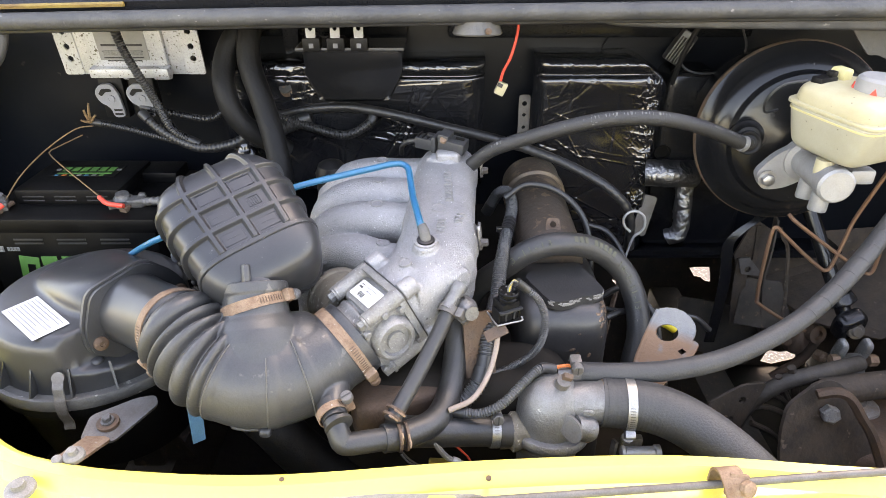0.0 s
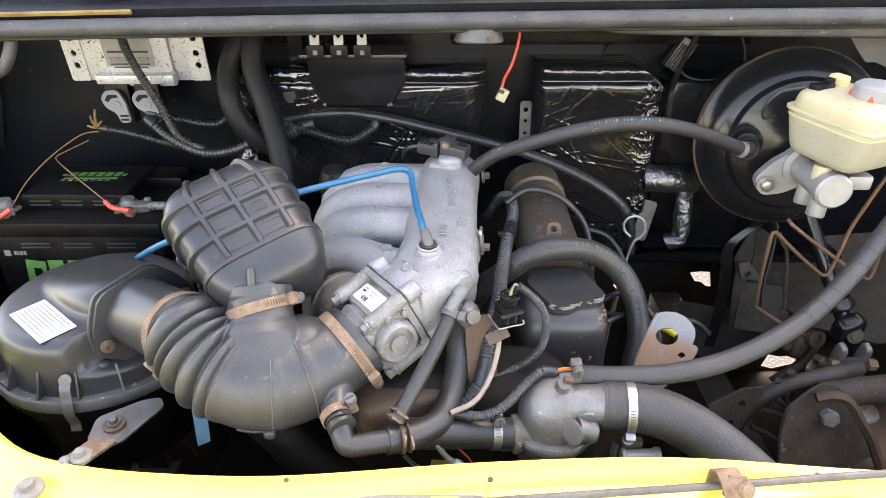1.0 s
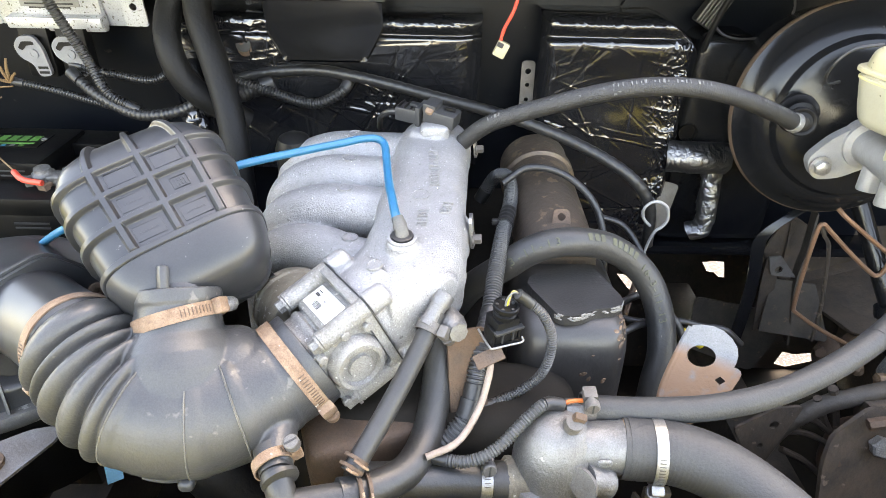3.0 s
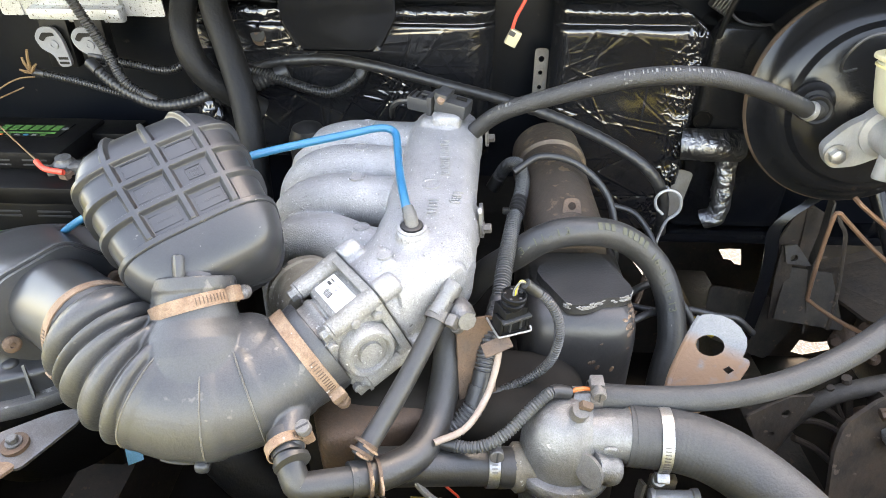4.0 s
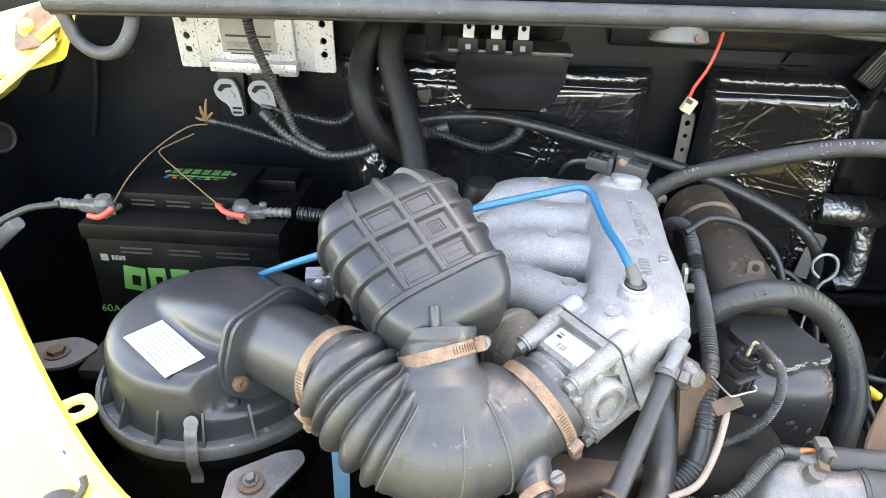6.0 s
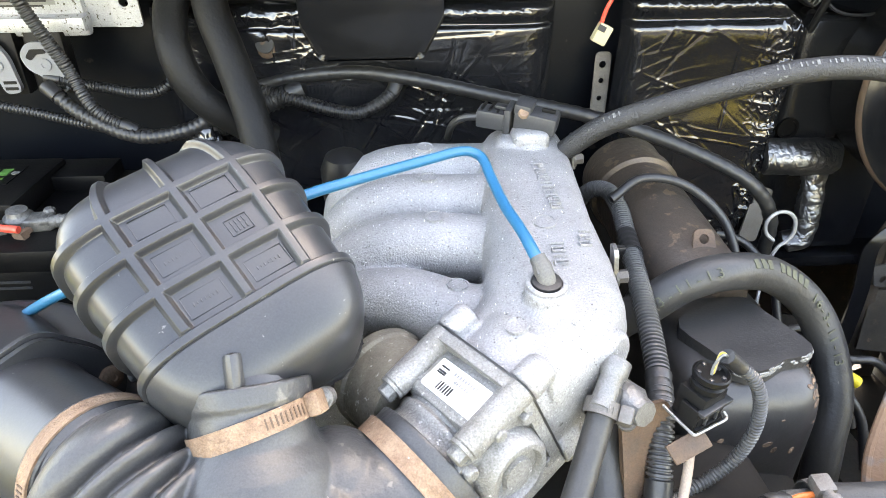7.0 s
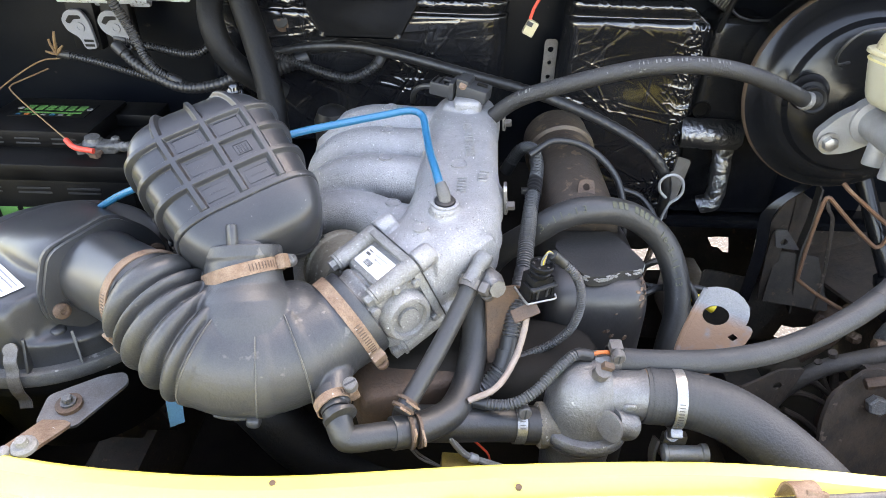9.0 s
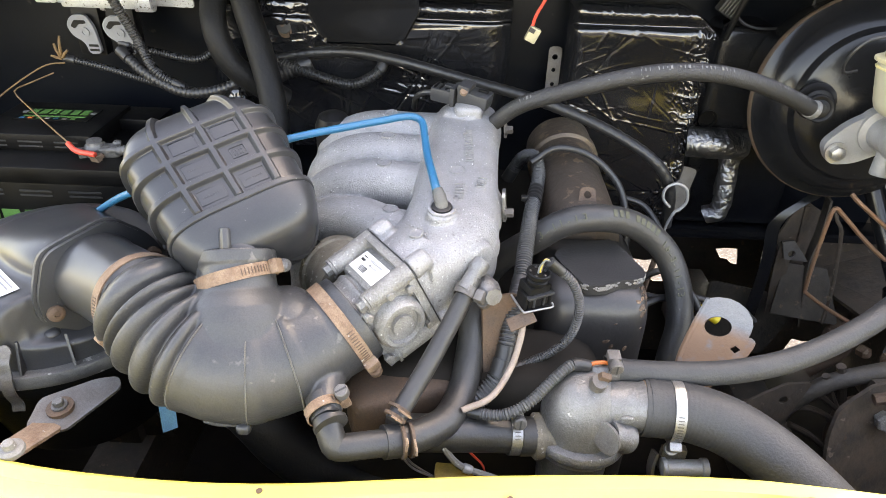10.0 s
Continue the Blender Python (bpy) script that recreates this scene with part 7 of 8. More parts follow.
hose("sensor_wire", [(0.118, 0.502, 0.973), (0.126, 0.503, 0.976), (0.136, 0.505, 0.974)], 0.0018, ORANGE, "short orange sensor wire", "wire", 8)
hose("pink_wire", [(0.060, 0.517, 1.003), (0.058, 0.510, 0.990), (0.050, 0.495, 0.970), (0.034, 0.476, 0.956), (0.010, 0.466, 0.950)], 0.0029, PINK, "dusty pink wire hanging beside the conduit", "wire", 10)
solo("rusty_clip", box((0.058, 0.516, 1.008), (0.024, 0.003, 0.012), pose(0, 0, 0, -55, -20, 15), 0.0012), RUST_DARK, "rusty folded steel clip under the connector", "clip")
solo("rusty_bracket", plate(rounded([(-0.016, -0.05), (0.016, -0.05), (0.020, 0.03), (-0.014, 0.03)], 0.006), 0.004, pose(0.040, 0.535, 0.985, 70, 0, 15)), RUST_DARK, "rust-brown steel bracket beside the hose", "bracket")

# breather and coolant hoses at the front
hose("breather_hose", [(0.016, 0.540, 1.034), (0.002, 0.517, 1.012), (-0.020, 0.480, 0.985), (-0.044, 0.440, 0.962)], 0.0080, RUBBER, "grey-black rubber breather hose with clamps", "hose", 18)
hose("coolant_hose", [(0.022, 0.575, 1.0), (0.020, 0.552, 0.985), (0.017, 0.527, 0.962), (0.010, 0.494, 0.943), (-0.004, 0.462, 0.940), (-0.030, 0.440, 0.944), (-0.052, 0.4300, 0.9485)], 0.0132, RUBBER, "black rubber coolant hose curving below the manifold", "hose", 18)
eb = thing("elbow_hose", (-0.09, 0.43, 0.95), "black moulded rubber elbow below the intake duct", "hose")
part("spigot", lathe((-0.104, 0.452, 0.972), (0.4, -0.90, -0.2), [(0, 0.0125), (0.012, 0.0125), (0.02, 0.0115)], 24), RUBBER, eb)
part("hose", sweep([(-0.103, 0.447, 0.971), (-0.0985, 0.438, 0.968), (-0.0940, 0.4295, 0.962), (-0.0905, 0.4240, 0.9545), (-0.0885, 0.4225, 0.9508), (-0.0850, 0.4225, 0.9495), (-0.078, 0.4235, 0.949), (-0.066, 0.426, 0.949), (-0.044, 0.4305, 0.949)], 0.0108, 20, 0.002), RUBBER, eb)
part("collar", lathe((-0.0935, 0.4315, 0.9675), (0.5, -0.85, -0.25), [(0, 0.0105), (0.0005, 0.0138), (0.004, 0.0138), (0.005, 0.0105)], 26), RUBBER, eb)
hose("coolant_hose", [(-0.05, 0.452, 0.935), (-0.01, 0.462, 0.926), (0.040, 0.470, 0.919), (0.078, 0.474, 0.914)], 0.0160, RUBBER, "thick black coolant hose to the thermostat housing", "hose", 20)
hose_clamp((-0.0995, 0.4405, 0.970), (0.5, -0.85, -0.2), 0.0136, RUST, (1.0, 0.35, 0.25), 0.008, "rust-brown hose clamp on the moulded elbow", DULL_STEEL)
hose_clamp((0.056, 0.472, 0.917), (1, 0.1, -0.1), 0.0163, ZINC, (0.1, 0.2, 1.0), 0.009, "bright zinc hose clamp on a coolant hose", DULL_STEEL)
hose_clamp((0.010, 0.531, 1.025), (0.5, 0.9, 0.75), 0.0092, DULL_STEEL, (0.9, -0.3, 0.1), 0.009, "dull zinc hose clamp on the breather hose")
for q, ax, r in ((V(-0.042, 0.445, 0.966), V(0.5, 0.8, 0.5), 0.0090), (V(-0.034, 0.433, 0.948), V(-0.9, -0.3, 0.1), 0.0130)):
    th = thing("spring_clip", q, "rusty sprung wire hose clip", "clip", "spring clips")
    for d in (-0.0035, 0.0035):
        part("wire_ring", lathe(q + ax.normalized() * d, ax, [(-0.0014, r), (-0.0012, r + 0.0009), (0.0012, r + 0.0009), (0.0014, r)], 28), RUST_DARK, th)
    e = V(0.3, -0.8, 0.55)
    side = ax.normalized().cross(e)
    for d in (-1, 1):
        base = q + e * (r + 0.001) + ax.normalized() * 0.0035 * d
        part("ear", sweep([base - side * 0.004 * d, base + e * 0.003, base + e * 0.006 + side * 0.003 * d, base + e * 0.004 + side * 0.007 * d], 0.0011, 6, 0.002), RUST, th)
part_b = thing("manifold_fitting", (0.022, 0.545, 1.03), "grey cast hose fitting on the manifold end", "fitting")
part("spigot", lathe((0.0225, 0.550, 1.043), (-0.5, -0.75, -0.5), [(0, 0.0085), (0.008, 0.0085), (0.010, 0.0070), (0.03, 0.0070)], 18), CAST_GREY, part_b)
part("nut", lathe((0.030, 0.535, 1.022), (0.4, -0.9, 0.2), [(-0.02, 0.012), (0, 0.012), (0.004, 0.009), (0.010, 0.008)], 8), CAST_GREY, part_b)

# ---- thermostat housing and radiator hose ----
tm = thing("thermostat_housing", (0.116, 0.483, 0.88), "dark grey cast thermostat housing with a domed top", "thermostat housing")
part("dome", lathe((0.114, 0.485, 0.900), (0.02, 0.10, 1), [(0, 0.0345), (0.030, 0.0345), (0.046, 0.0325), (0.058, 0.0275), (0.066, 0.020), (0.070, 0.010), (0.071, 0.001)], 48), CAST_GREY, tm)
part("base_ring", lathe((0.115, 0.484, 0.904), (0.02, 0.06, 1), [(0, 0.034), (0.001, 0.0395), (0.004, 0.0415), (0.009, 0.0415), (0.012, 0.0395), (0.013, 0.034)], 48), CAST_GREY, tm)
part("lower_housing", lathe((0.113, 0.482, 0.850), (0.02, 0.06, 1), [(0, 0.030), (0.045, 0.032), (0.050, 0.038), (0.052, 0.030)], 40), CAST_GREY, tm)
part("outlet", lathe((0.116, 0.485, 0.943), (1, 0.0, 0.01), [(0, 0.0225), (0.018, 0.0215), (0.046, 0.0218), (0.048, 0.0230), (0.0515, 0.0228), (0.052, 0.020)], 40), CAST_GREY, tm)
part("rust_line", lathe((0.1655, 0.485, 0.9435), (1, 0.0, 0.01), [(0, 0.0232), (0.0008, 0.0238), (0.0022, 0.0238), (0.003, 0.0232)], 40), RUST, tm)
part("inlet", lathe((0.112, 0.478, 0.912), (-1, -0.05, -0.02), [(0, 0.020), (0.028, 0.018), (0.032, 0.0205), (0.037, 0.0205), (0.040, 0.017), (0.05, 0.017)], 28), ALU_MUDDY, tm)
part("lug", plate([(0.0105 * math.cos(a), 0.0140 * math.sin(a)) for a in (2 * math.pi * k / 22 for k in range(22))], 0.004, Matrix.Translation((0.131, 0.454, 0.938)) @ frame3(V(-0.55, -0.75, 0.36))), DULL_STEEL, tm, "round cast ear")
part("lug_boss", lathe((0.133, 0.458, 0.937), (0.9, 0.3, -0.45), [(0, 0.012), (0.012, 0.012), (0.016, 0.014), (0.022, 0.013), (0.024, 0.006)], 20), CAST_GREY, tm)
bolt(tm, (0.150, 0.463, 0.922), (0.5, -0.8, 0.35), 0.0065, 0.005, RUST)
part("sensor_seat", lathe((0.121, 0.486, 0.957), (0.12, -0.45, 1), [(0, 0.0145), (0.006, 0.0145), (0.008, 0.012), (0.006, 0.010)], 24), CAST_GREY, tm)
sens = part("sensor", lathe((0.121, 0.485, 0.960), (0.12, -0.40, 1), [(0, 0.0095), (0.010, 0.0095), (0.011, 0.0075), (0.020, 0.007), (0.021, 0.004)], 10), DULL_STEEL, tm, "dull steel temperature sensor")
part("terminal", box((0.126, 0.480, 0.979), (0.010, 0.006, 0.012), pose(0, 0, 0, 20, 20, 0), 0.0015), RUST_DARK, sens)
part("casting_figure", soft_box(pose(0.148, 0.4645, 0.948, 15, 0, 0), (0.006, 0.002, 0.005), 2.5, 8), ALU_DIRTY, tm)
part("bypass_spigot", lathe((0.122, 0.506, 0.962), (1, 0, 0.03), [(0, 0.010), (0.02, 0.010)], 14), CAST_GREY, tm)
gh = thing("bypass_hose", (0.3, 0.53, 0.97), "long grey-black rubber hose sweeping up to the expansion tank side", "hose")
GH = [(0.137, 0.508, 0.964), (0.187, 0.506, 0.964), (0.245, 0.508, 0.967), (0.307, 0.523, 0.973), (0.377, 0.554, 0.987), (0.437, 0.590, 1.010), (0.488, 0.628, 1.038), (0.535, 0.665, 1.072), (0.60, 0.71, 1.12)]
part("hose", sweep(GH, 0.0106, 20, 0.005), HOSE_MATT, gh)
hc, ht, hl = spline(GH, 0.004)
for k, i in enumerate(range(len(hc) // 2, len(hc) - 10, 6)):
    part("joint_line", lathe(hc[i], ht[i] + V(0.0, 0.18, 0.1), [(0, 0.0106), (0, 0.0110), (0.0010, 0.0110), (0.0010, 0.0106)], 20), RUBBER, gh)
hose_clamp((0.140, 0.508, 0.964), (1, 0, 0.02), 0.0112, DULL_STEEL, (-0.1, -0.1, 1.0), 0.010, "dull zinc hose clamp on the bypass hose")
rh = thing("radiator_hose", (0.25, 0.46, 0.92), "thick black fabric-marked radiator top hose", "hose")
RH = [(0.165, 0.486, 0.943), (0.205, 0.482, 0.942), (0.24, 0.470, 0.937), (0.275, 0.446, 0.925), (0.310, 0.415, 0.905), (0.345, 0.382, 0.879), (0.38, 0.35, 0.844)]
part("hose", sweep(RH, ribbed(0.0251, 0.0042, 0.00012), 48, 0.0014), HOSE_MATT, rh)
part("hose_end", lathe((0.1685, 0.4858, 0.943), (1, -0.05, 0), [(0, 0.0225), (0.0004, 0.0256), (0.004, 0.0256), (0.0065, 0.0251)], 40), HOSE_MATT, rh)
hose_clamp((0.193, 0.483, 0.942), (1, -0.10, 0.02), 0.0256, ZINC, (0.1, -0.80, -0.62), 0.009, "bright zinc hose clamp on the radiator hose")
gb_ = thing("alternator_stay", (0.20, 0.465, 0.87), "bright steel stay with a bolt under the radiator hose", "stay")
part("sleeve", lathe((0.186, 0.462, 0.895), (1, 0.0, 0.03), [(0, 0.005), (0.001, 0.0080), (0.004, 0.0085), (0.005, 0.0070), (0.034, 0.0070), (0.035, 0.0085), (0.040, 0.0085)], 22), ALU_PLAIN, gb_)
part("arm", box((0.200, 0.476, 0.892), (0.022, 0.008, 0.026), None, 0.002), ALU_MUDDY, gb_, "mud-stained flat ear")
part("hook", ribbon([(0.180, 0.470, 0.905), (0.178, 0.466, 0.890), (0.182, 0.464, 0.872), (0.192, 0.464, 0.860)], V(0.3, -1, 0.2), 0.008, 0.003), DULL_STEEL, gb_)

# lifting eye
LE = Matrix.Translation((0.251, 0.572, 0.955)) @ frame3(V(-0.45, -0.62, 0.60), V(0.90, -0.36, 0.2)) @ Matrix.Diagonal((1, 0.78, 1, 1))
eye = thing("lifting_eye", (0.251, 0.572, 0.90), "galvanised steel lifting eye with rust on its foot", "lifting eye")
part("eye_plate", plate([(-0.0027, 0.046), (0.005, 0.0475), (0.015, 0.0465), (0.0235, 0.042), (0.0305, 0.034), (0.035, 0.024), (0.0358, 0.015), (0.0345, 0.007), (0.0326, 0.0014), (0.0355, 0.0008), (0.0378, -0.0015), (0.0387, -0.005), (0.0372, -0.011),
     (0.0315, -0.024), (0.0118, -0.051), (-0.0028, -0.070), (-0.032, -0.080), (-0.0269, -0.0335), (-0.0194, -0.0036), (-0.0096, 0.0264)], 0.005, LE, hole=[(0.0055, 0.0112, 0.0123), (0.0218, -0.0145, 0.0046, 4)]), GALV_RUSTY, eye)
part("turned_edge", sweep([LE @ V(-0.031, -0.07, 0.003), LE @ V(-0.0275, -0.0335, 0.003), LE @ V(-0.02, -0.0036, 0.003), LE @ V(-0.0105, 0.0264, 0.003), LE @ V(-0.004, 0.044, 0.003)], 0.0032, 8), GALV_RUSTY, eye)

# ---- steering and chassis, low on the driver's side ----
ss = thing("steering_shaft", (0.58, 0.8, 0.8), "greasy black steering shaft with a universal joint", "steering shaft")
part("shaft", sweep([(0.535, 0.88, 1.02), (0.574, 0.815, 0.91), (0.600, 0.780, 0.845)], 0.011, 14), BLACK_SATIN, ss)
part("collar", lathe((0.590, 0.793, 0.872), (0.35, -0.45, -0.82), [(0, 0.018), (0.01, 0.021), (0.014, 0.021), (0.018, 0.015)], 24), BLACK_SATIN, ss)
part("yoke", soft_box(pose(0.606, 0.772, 0.832, 20, -20, 10), (0.022, 0.014, 0.026), 4, 10), BLACK_SATIN, ss)
part("cross", lathe((0.606, 0.757, 0.832), (0, -1, 0.3), [(0, 0.012), (0.006, 0.012), (0.006, 0.008), (0.009, 0.006)], 18), SOOT, ss)
for s in (-1, 1):
    part("fork", soft_box(pose(0.612 + 0.018 * s, 0.755, 0.797, 20, -8, 0), (0.006, 0.010, 0.024), 4, 8), ALU_DIRTY, ss)
    part("pinch_nut", lathe((0.612 + 0.022 * s, 0.745, 0.786), (s, 0, 0), [(0, 0.009), (0.012, 0.009)], 6), RUST, ss)
part("lower_shaft", sweep([(0.612, 0.750, 0.79), (0.622, 0.735, 0.75), (0.630, 0.725, 0.71)], 0.013, 14), ALU_DIRTY, ss)
gearbox = thing("steering_box", (0.6, 0.70, 0.6), "rust-stained cast steering box on the chassis rail", "steering box")
part("case", soft_box(pose(0.63, 0.70, 0.66), (0.085, 0.075, 0.055), 4, 16), RUST_DARK, gearbox)
part("neck", lathe((0.63, 0.725, 0.70), (-0.1, 0.1, 1), [(0, 0.034), (0.015, 0.030), (0.02, 0.022)], 24), GALV, gearbox)
part("spline", lathe((0.66, 0.73, 0.755), (1, 0.1, 0), [(0, 0.016), (0.03, 0.018), (0.06, 0.018)], 12), GALV, gearbox)
part("mount_plate", plate(rounded([(-0.066, -0.20), (0.12, -0.20), (0.082, -0.035), (0.040, 0.030), (0.008, 0.056), (-0.014, 0.056), (-0.058, 0.026), (-0.066, -0.01)], 0.012), 0.006, pose(0.528, 0.652, 0.762, 72, 0, 8)), GRIME, gearbox, "grimy brown steel mounting plate")
part("flange", sweep([(0.500, 0.642, 0.812), (0.522, 0.640, 0.818), (0.540, 0.636, 0.812), (0.560, 0.630, 0.785), (0.585, 0.618, 0.745), (0.64, 0.59, 0.62)], 0.007, 6), RUST_DARK, gearbox, "pitted turned-over plate edge")
part("side_bolt", lathe((0.527, 0.646, 0.777), (-0.2, -1, 0.35), [(0, 0.012), (0.012, 0.0125), (0.014, 0.010)], 6), ALU_DIRTY, gearbox)
part("side_bolt", lathe((0.480, 0.648, 0.750), (-0.2, -1, 0.35), [(0, 0.010), (0.010, 0.010), (0.011, 0.008)], 6), RUST_DARK, gearbox)
part("spacer", lathe((0.612, 0.775, 0.752), (1, -0.1, -0.15), [(0, 0.014), (0.005, 0.016), (0.026, 0.016), (0.03, 0.013)], 20), ALU_DIRTY, gearbox)
part("side_shaft", lathe((0.545, 0.70, 0.765), (1, 0.1, 0.05), [(0, 0.020), (0.12, 0.020)], 20), GRIME, gearbox)
hung = thing("pulley_guard", (0.49, 0.72, 0.70), "dusty spoked steel guard low beside the steering box", "guard")
part("spoke", sweep([(0.476, 0.72, 0.752), (0.503, 0.72, 0.737), (0.527, 0.72, 0.718)], 0.0045, 8), GRIME, hung)
part("spoke", sweep([(0.460, 0.72, 0.716), (0.490, 0.72, 0.717), (0.521, 0.72, 0.703), (0.54, 0.72, 0.685)], 0.0042, 8), GRIME, hung)
part("spoke", sweep([(0.494, 0.722, 0.775), (0.510, 0.722, 0.745), (0.527, 0.722, 0.718)], 0.005, 8), GRIME, hung)
part("spoke", sweep([(0.510, 0.724, 0.790), (0.522, 0.724, 0.76), (0.534, 0.724, 0.725)], 0.006, 8), GRIME, hung)
part("spoke", sweep([(0.470, 0.715, 0.69), (0.50, 0.712, 0.675), (0.53, 0.71, 0.65)], 0.0045, 8), GRIME, hung)
part("drilled_plate", plate(rounded([(0, 0), (0.05, 0.028), (0.085, 0.028), (0.052, -0.062), (0.03, -0.055)], 0.006), 0.004, pose(0.387, 0.70, 0.745, 84, 0, 6), hole=[(0.052, 0.002, 0.006), (0.04, -0.03, 0.004)]), GRIME, hung)
em = thing("dash_bracket", (0.55, 0.96, 0.80), "grimy folded steel bracket hanging under the firewall", "bracket")
part("web", plate([(0.507, 0.843), (0.528, 0.911), (0.566, 0.888), (0.566, 0.797), (0.596, 0.697), (0.570, 0.702), (0.526, 0.797)], 0.004, pose(0, 0.965, 0, 90, 0, 0)), GRIME, em)
part("folded_edge", ribbon([(0.553, 0.94, 0.925), (0.554, 0.935, 0.867), (0.552, 0.932, 0.817), (0.562, 0.93, 0.754), (0.572, 0.93, 0.70)], V(0.2, 1, 0), 0.024, 0.003), SOOT, em)
part("rib", ribbon([(0.536, 0.958, 0.90), (0.541, 0.956, 0.85), (0.543, 0.956, 0.80)], V(1, 0, 0), 0.007, 0.004), GRIME, em)
bolt(em, (0.582, 0.957, 0.715), (0, -1, 0.1), 0.007, 0.006, RUST_DARK)
mb = thing("mount_bracket", (0.535, 0.95, 0.80), "dusty drilled steel bracket under the firewall", "bracket")
part("plate", plate(rounded([(0.499, 0.855), (0.517, 0.857), (0.549, 0.820), (0.510, 0.824)], 0.003), 0.003, pose(0, 0.93, 0, 90, 0, 0), hole=[(0.519, 0.834, 0.0055)]), DULL_STEEL, mb)
part("leg", ribbon([(0.512, 0.934, 0.850), (0.515, 0.936, 0.81), (0.522, 0.938, 0.76), (0.530, 0.94, 0.71)], V(1, 0, 0), 0.022, 0.003), GRIME, mb)
solo("pedal_arm", ribbon([(0.510, 0.905, 0.952), (0.497, 0.90, 0.941), (0.476, 0.90, 0.921), (0.464, 0.90, 0.902), (0.463, 0.90, 0.884), (0.470, 0.90, 0.836), (0.472, 0.90, 0.77), (0.470, 0.90, 0.70)], V(0.9, -0.35, 0.25), 0.017, 0.006), BLACK_SATIN, "bent glossy black steel arm under the firewall", "arm")
hose("chassis_cable", [(0.530, 0.885, 0.935), (0.535, 0.88, 0.920), (0.547, 0.88, 0.902), (0.559, 0.88, 0.851), (0.569, 0.88, 0.799), (0.575, 0.88, 0.74)], 0.0028, GRIME, "grimy cable running down to the chassis", "cable", 8)
arch = bmesh.new()
av = [arch.verts.new(q) for q in ((0.60, 1.02, 0.85), (0.90, 1.0, 0.89), (0.90, 0.84, 0.80), (0.70, 0.82, 0.768), (0.628, 0.88, 0.758), (0.605, 0.95, 0.757), (0.595, 1.02, 0.76))]
arch.faces.new(av)
got = bmesh.ops.extrude_face_region(arch, geom=arch.faces[:])
bmesh.ops.translate(arch, verts=[g for g in got["geom"] if isinstance(g, bmesh.types.BMVert)], vec=(0, 0.004, -0.006))
solo("wheel_arch", arch, GRIME, "grimy sloping inner wheel arch panel", "wheel arch", kind="structure", smooth=False)
kn = thing("idler_casting", (0.63, 0.90, 0.70), "rust-brown cast linkage joint under the wheel arch", "linkage")
part("body", soft_box(pose(0.622, 0.90, 0.705, 0, 20, 10), (0.016, 0.018, 0.024), 3, 12), RUST_DARK, kn)
part("lug", lathe((0.640, 0.892, 0.728), (0.2, -1, 0.3), [(0, 0.016), (0.014, 0.016), (0.015, 0.008), (0.008, 0.008)], 20), RUST_DARK, kn)
part("nut", lathe((0.660, 0.89, 0.682), (0.3, -1, 0.2), [(0, 0.010), (0.014, 0.010), (0.018, 0.006)], 6), RUST, kn)
part("nut", lathe((0.598, 0.89, 0.715), (-0.3, -1, 0.2), [(0, 0.008), (0.012, 0.008)], 6), RUST_DARK, kn)
part("rod", sweep([(0.66, 0.905, 0.70), (0.64, 0.90, 0.66), (0.60, 0.90, 0.62)], 0.009, 10), RUST_DARK, kn)
solo("splash_shield", plate(rounded([(0, 0), (0.11, -0.018), (0.152, -0.066), (0.12, -0.143), (0.0, -0.10)], 0.012), 0.004, pose(0.452, 1.02, 0.72, 84, 0, -4)), SOOT, "brown grimy splash shield behind the linkage", "splash shield")
rail = thing("chassis_rail", (0.5, 0.8, 0.5), "grimy black chassis rail under the engine bay", "chassis rail")
part("web", box((0.53, 0.80, 0.50), (0.07, 1.0, 0.12), None, 0.008), SOOT, rail)
part("gusset", plate([(0, 0), (0.10, 0.0), (0.06, 0.09), (0.0, 0.09)], 0.004, pose(0.52, 0.93, 0.72, 80, 0, -15)), SOOT, rail)
rail2 = thing("chassis_rail", (-0.45, 0.8, 0.5), "grimy black chassis rail under the battery", "chassis rail")
part("web", box((-0.47, 0.78, 0.52), (0.08, 1.0, 0.14), None, 0.008), SOOT, rail2)
part("gusset", plate([(0, 0), (0.10, 0.0), (0.06, 0.09), (0.0, 0.09)], 0.004, pose(-0.50, 0.74, 0.59, 90, 0, 0)), SOOT, rail2)
tray = thing("battery_tray", (-0.51, 0.83, 0.8), "black steel battery tray on the inner wing", "battery tray")
part("tray", box((-0.52, 0.83, 0.808), (0.28, 0.21, 0.018), None, 0.004), SOOT, tray)
part("leg", box((-0.47, 0.80, 0.69), (0.05, 0.16, 0.22), None, 0.004), SOOT, tray)
hose("fan_belt_hose", [(0.44, 0.72, 0.62), (0.447, 0.72, 0.674), (0.463, 0.72, 0.724), (0.498, 0.72, 0.761), (0.531, 0.72, 0.777), (0.578, 0.725, 0.787), (0.62, 0.74, 0.785)], 0.0115, SOOT, "grimy black power-steering hose over the steering box", "hose", 16)
solo("blue_tag", plate([(-0.007, -0.030), (0.007, -0.026), (0.008, 0.030), (-0.008, 0.030)], 0.001, pose(-0.268, 0.515, 0.892, 72, 0, 12)), BLUE_TAG, "pale blue paper tag hanging under the duct", "tag")
solo("relay_block", box((-0.325, 0.70, 0.985), (0.03, 0.02, 0.036), pose(0, 0, 0, 10, 0, 10), 0.002), LIGHT_PLASTIC, "small grey terminal block behind the air filter", "terminal block")

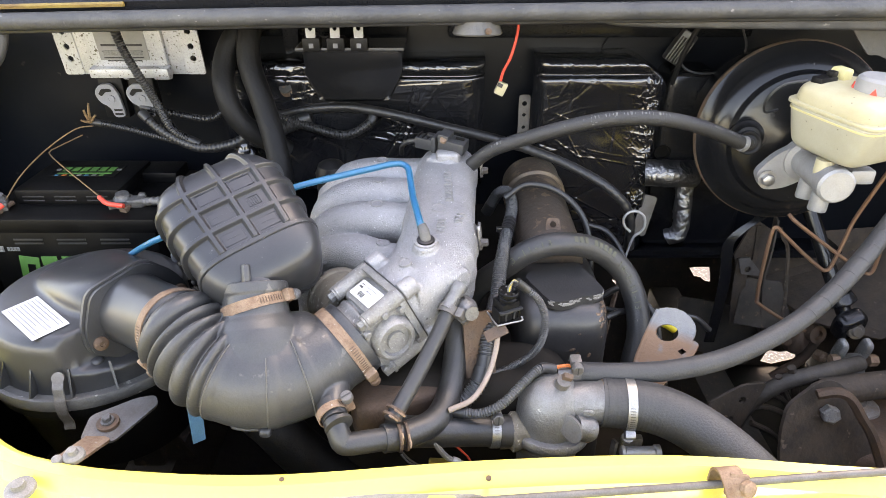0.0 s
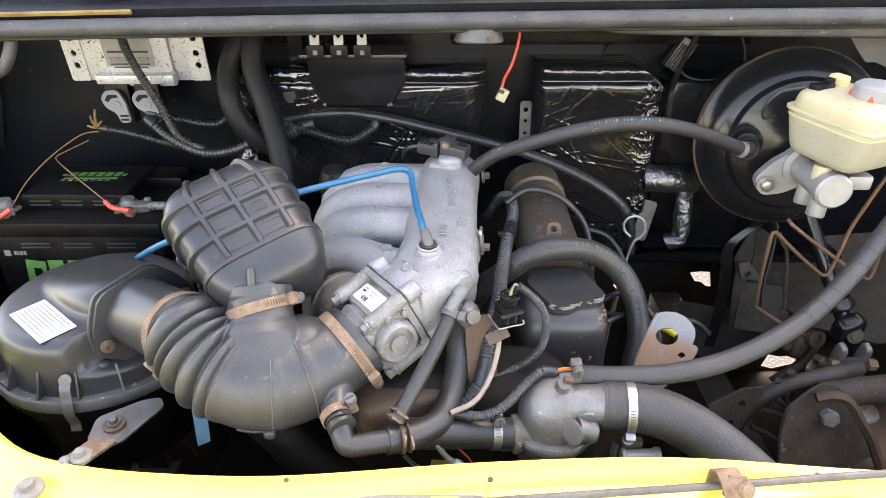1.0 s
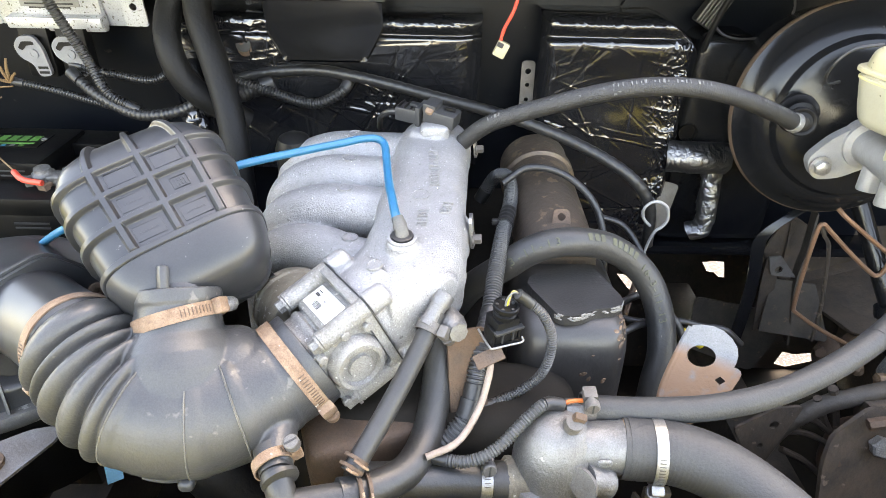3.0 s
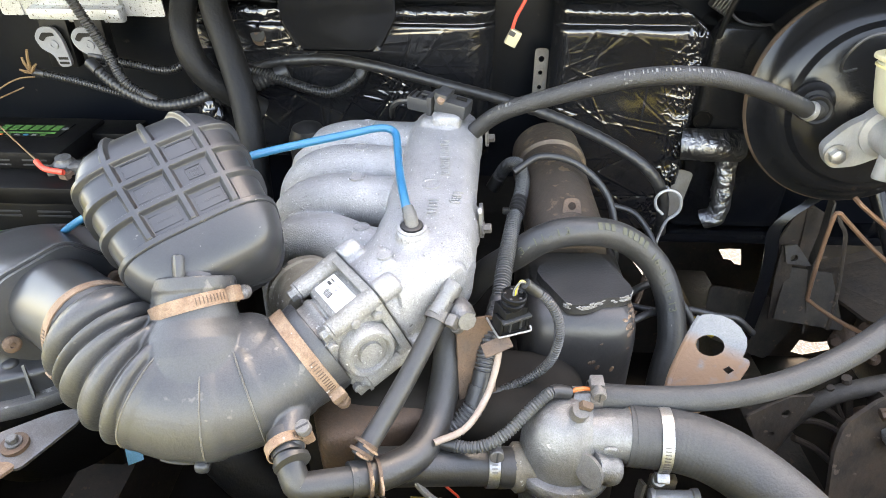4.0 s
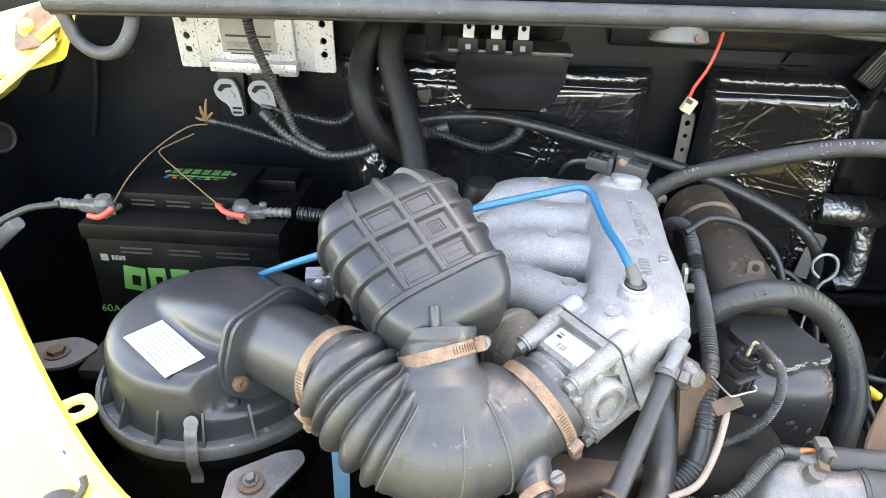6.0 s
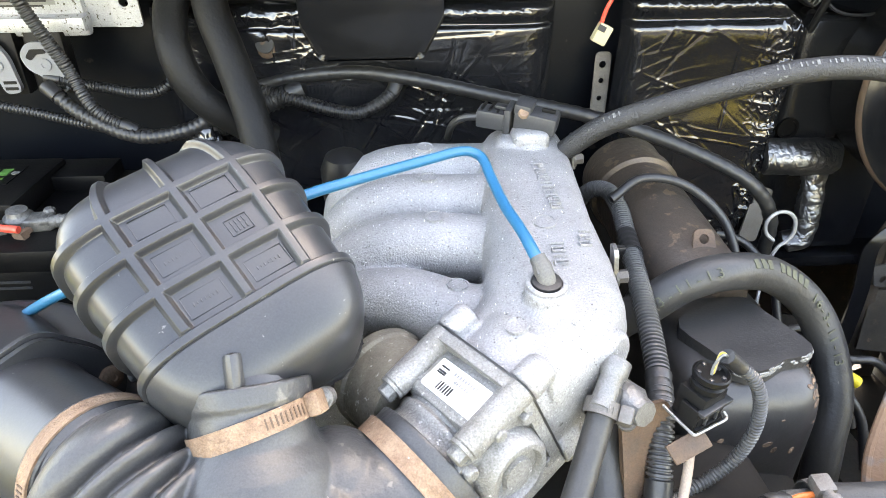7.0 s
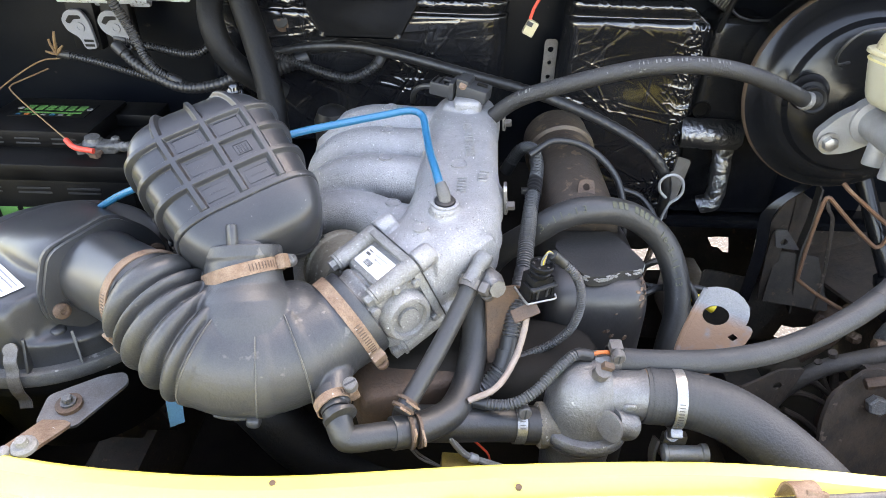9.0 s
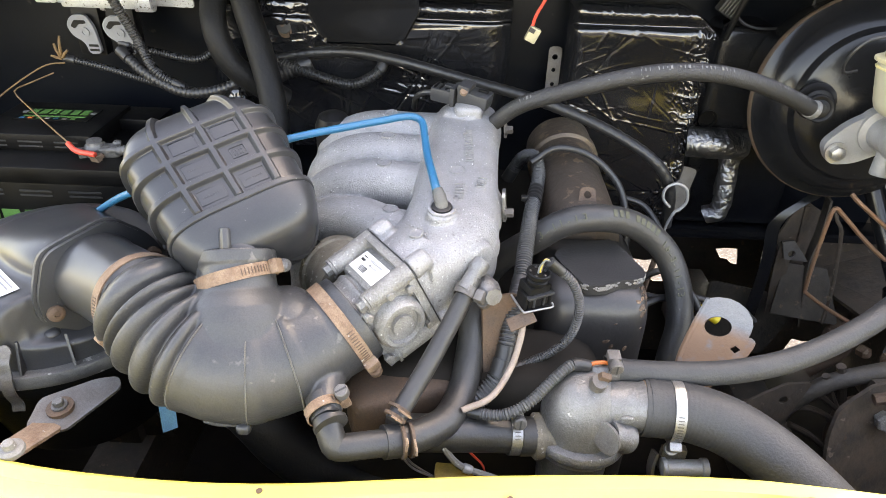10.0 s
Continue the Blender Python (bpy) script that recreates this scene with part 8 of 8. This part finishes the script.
# stray wires low at the front, crumpled foil and a terminal strip behind the battery
hose("stray_wire", [(-0.010, 0.46, 0.935), (-0.0048, 0.45, 0.9263), (0.0026, 0.45, 0.9104), (0.0133, 0.45, 0.8987), (0.0365, 0.45, 0.8884), (0.060, 0.45, 0.878)], 0.0030, DUSTY_GREY, "dusty grey wire with a crimp below the coolant hose", "wire", 8)
solo("wire_crimp", lathe((0.0135, 0.4495, 0.8990), (0.9, 0, -0.45), [(0, 0.0036), (0.001, 0.0042), (0.007, 0.0042), (0.008, 0.0036)], 12), ALU_PLAIN, "small crimped sleeve on a grey wire", "crimp")
hose("stray_wire", [(0.0142, 0.46, 0.9118), (0.0236, 0.46, 0.900), (0.0312, 0.46, 0.8893), (0.0352, 0.46, 0.870)], 0.0011, RED, "thin red stray wire below the coolant hose", "wire", 6)
for k in range(2):
    hose("stray_wire", [(-0.0374, 0.45 + 0.004 * k, 0.906), (-0.0286, 0.45 + 0.004 * k, 0.8935), (-0.0081, 0.45, 0.8820), (0.004, 0.45, 0.874)], 0.0010, DULL_STEEL, "thin grey stray wire below the coolant hose", "wire", 6)
solo("yellow_block", box((0.006, 0.452, 0.882), (0.034, 0.018, 0.016), pose(0, 0, 0, 0, 4, 0), 0.002), RUSTED_YELLOW, "dirty yellow plastic block low behind the front panel", "block")
hose("lower_hose", [(-0.20, 0.52, 0.90), (-0.175, 0.505, 0.885), (-0.155, 0.50, 0.860), (-0.128, 0.50, 0.830), (-0.09, 0.505, 0.806), (-0.03, 0.51, 0.79)], 0.026, HOSE_BLACK, "thick black lower radiator hose under the duct", "hose", 24)
for k, (x, y, z, r) in enumerate(((-0.295, 0.905, 1.045, 0.018), (-0.30, 0.925, 1.10, 0.014))):
    bm = soft_box(pose(x, y, z), (r, r * 0.8, r * 1.5), 3, 14)
    for v in bm.verts:
        v.co += Vector((noise.noise(v.co * 90), noise.noise(v.co * 80 + Vector((9, 0, 0))), noise.noise(v.co * 85))) * 0.006
    solo("foil_wrap", bm, FOIL, "crumpled foil wrapped round the wiring loom", "foil")
for k in range(2):
    th = thing("terminal_stud", (-0.318, 0.70, 0.965 - 0.022 * k), "small zinc terminal nut behind the air filter", "terminal", "terminal studs")
    bolt(th, (-0.322, 0.688, 0.995 - 0.022 * k), (0, -1, 0.3), 0.006, 0.006, ZINC)
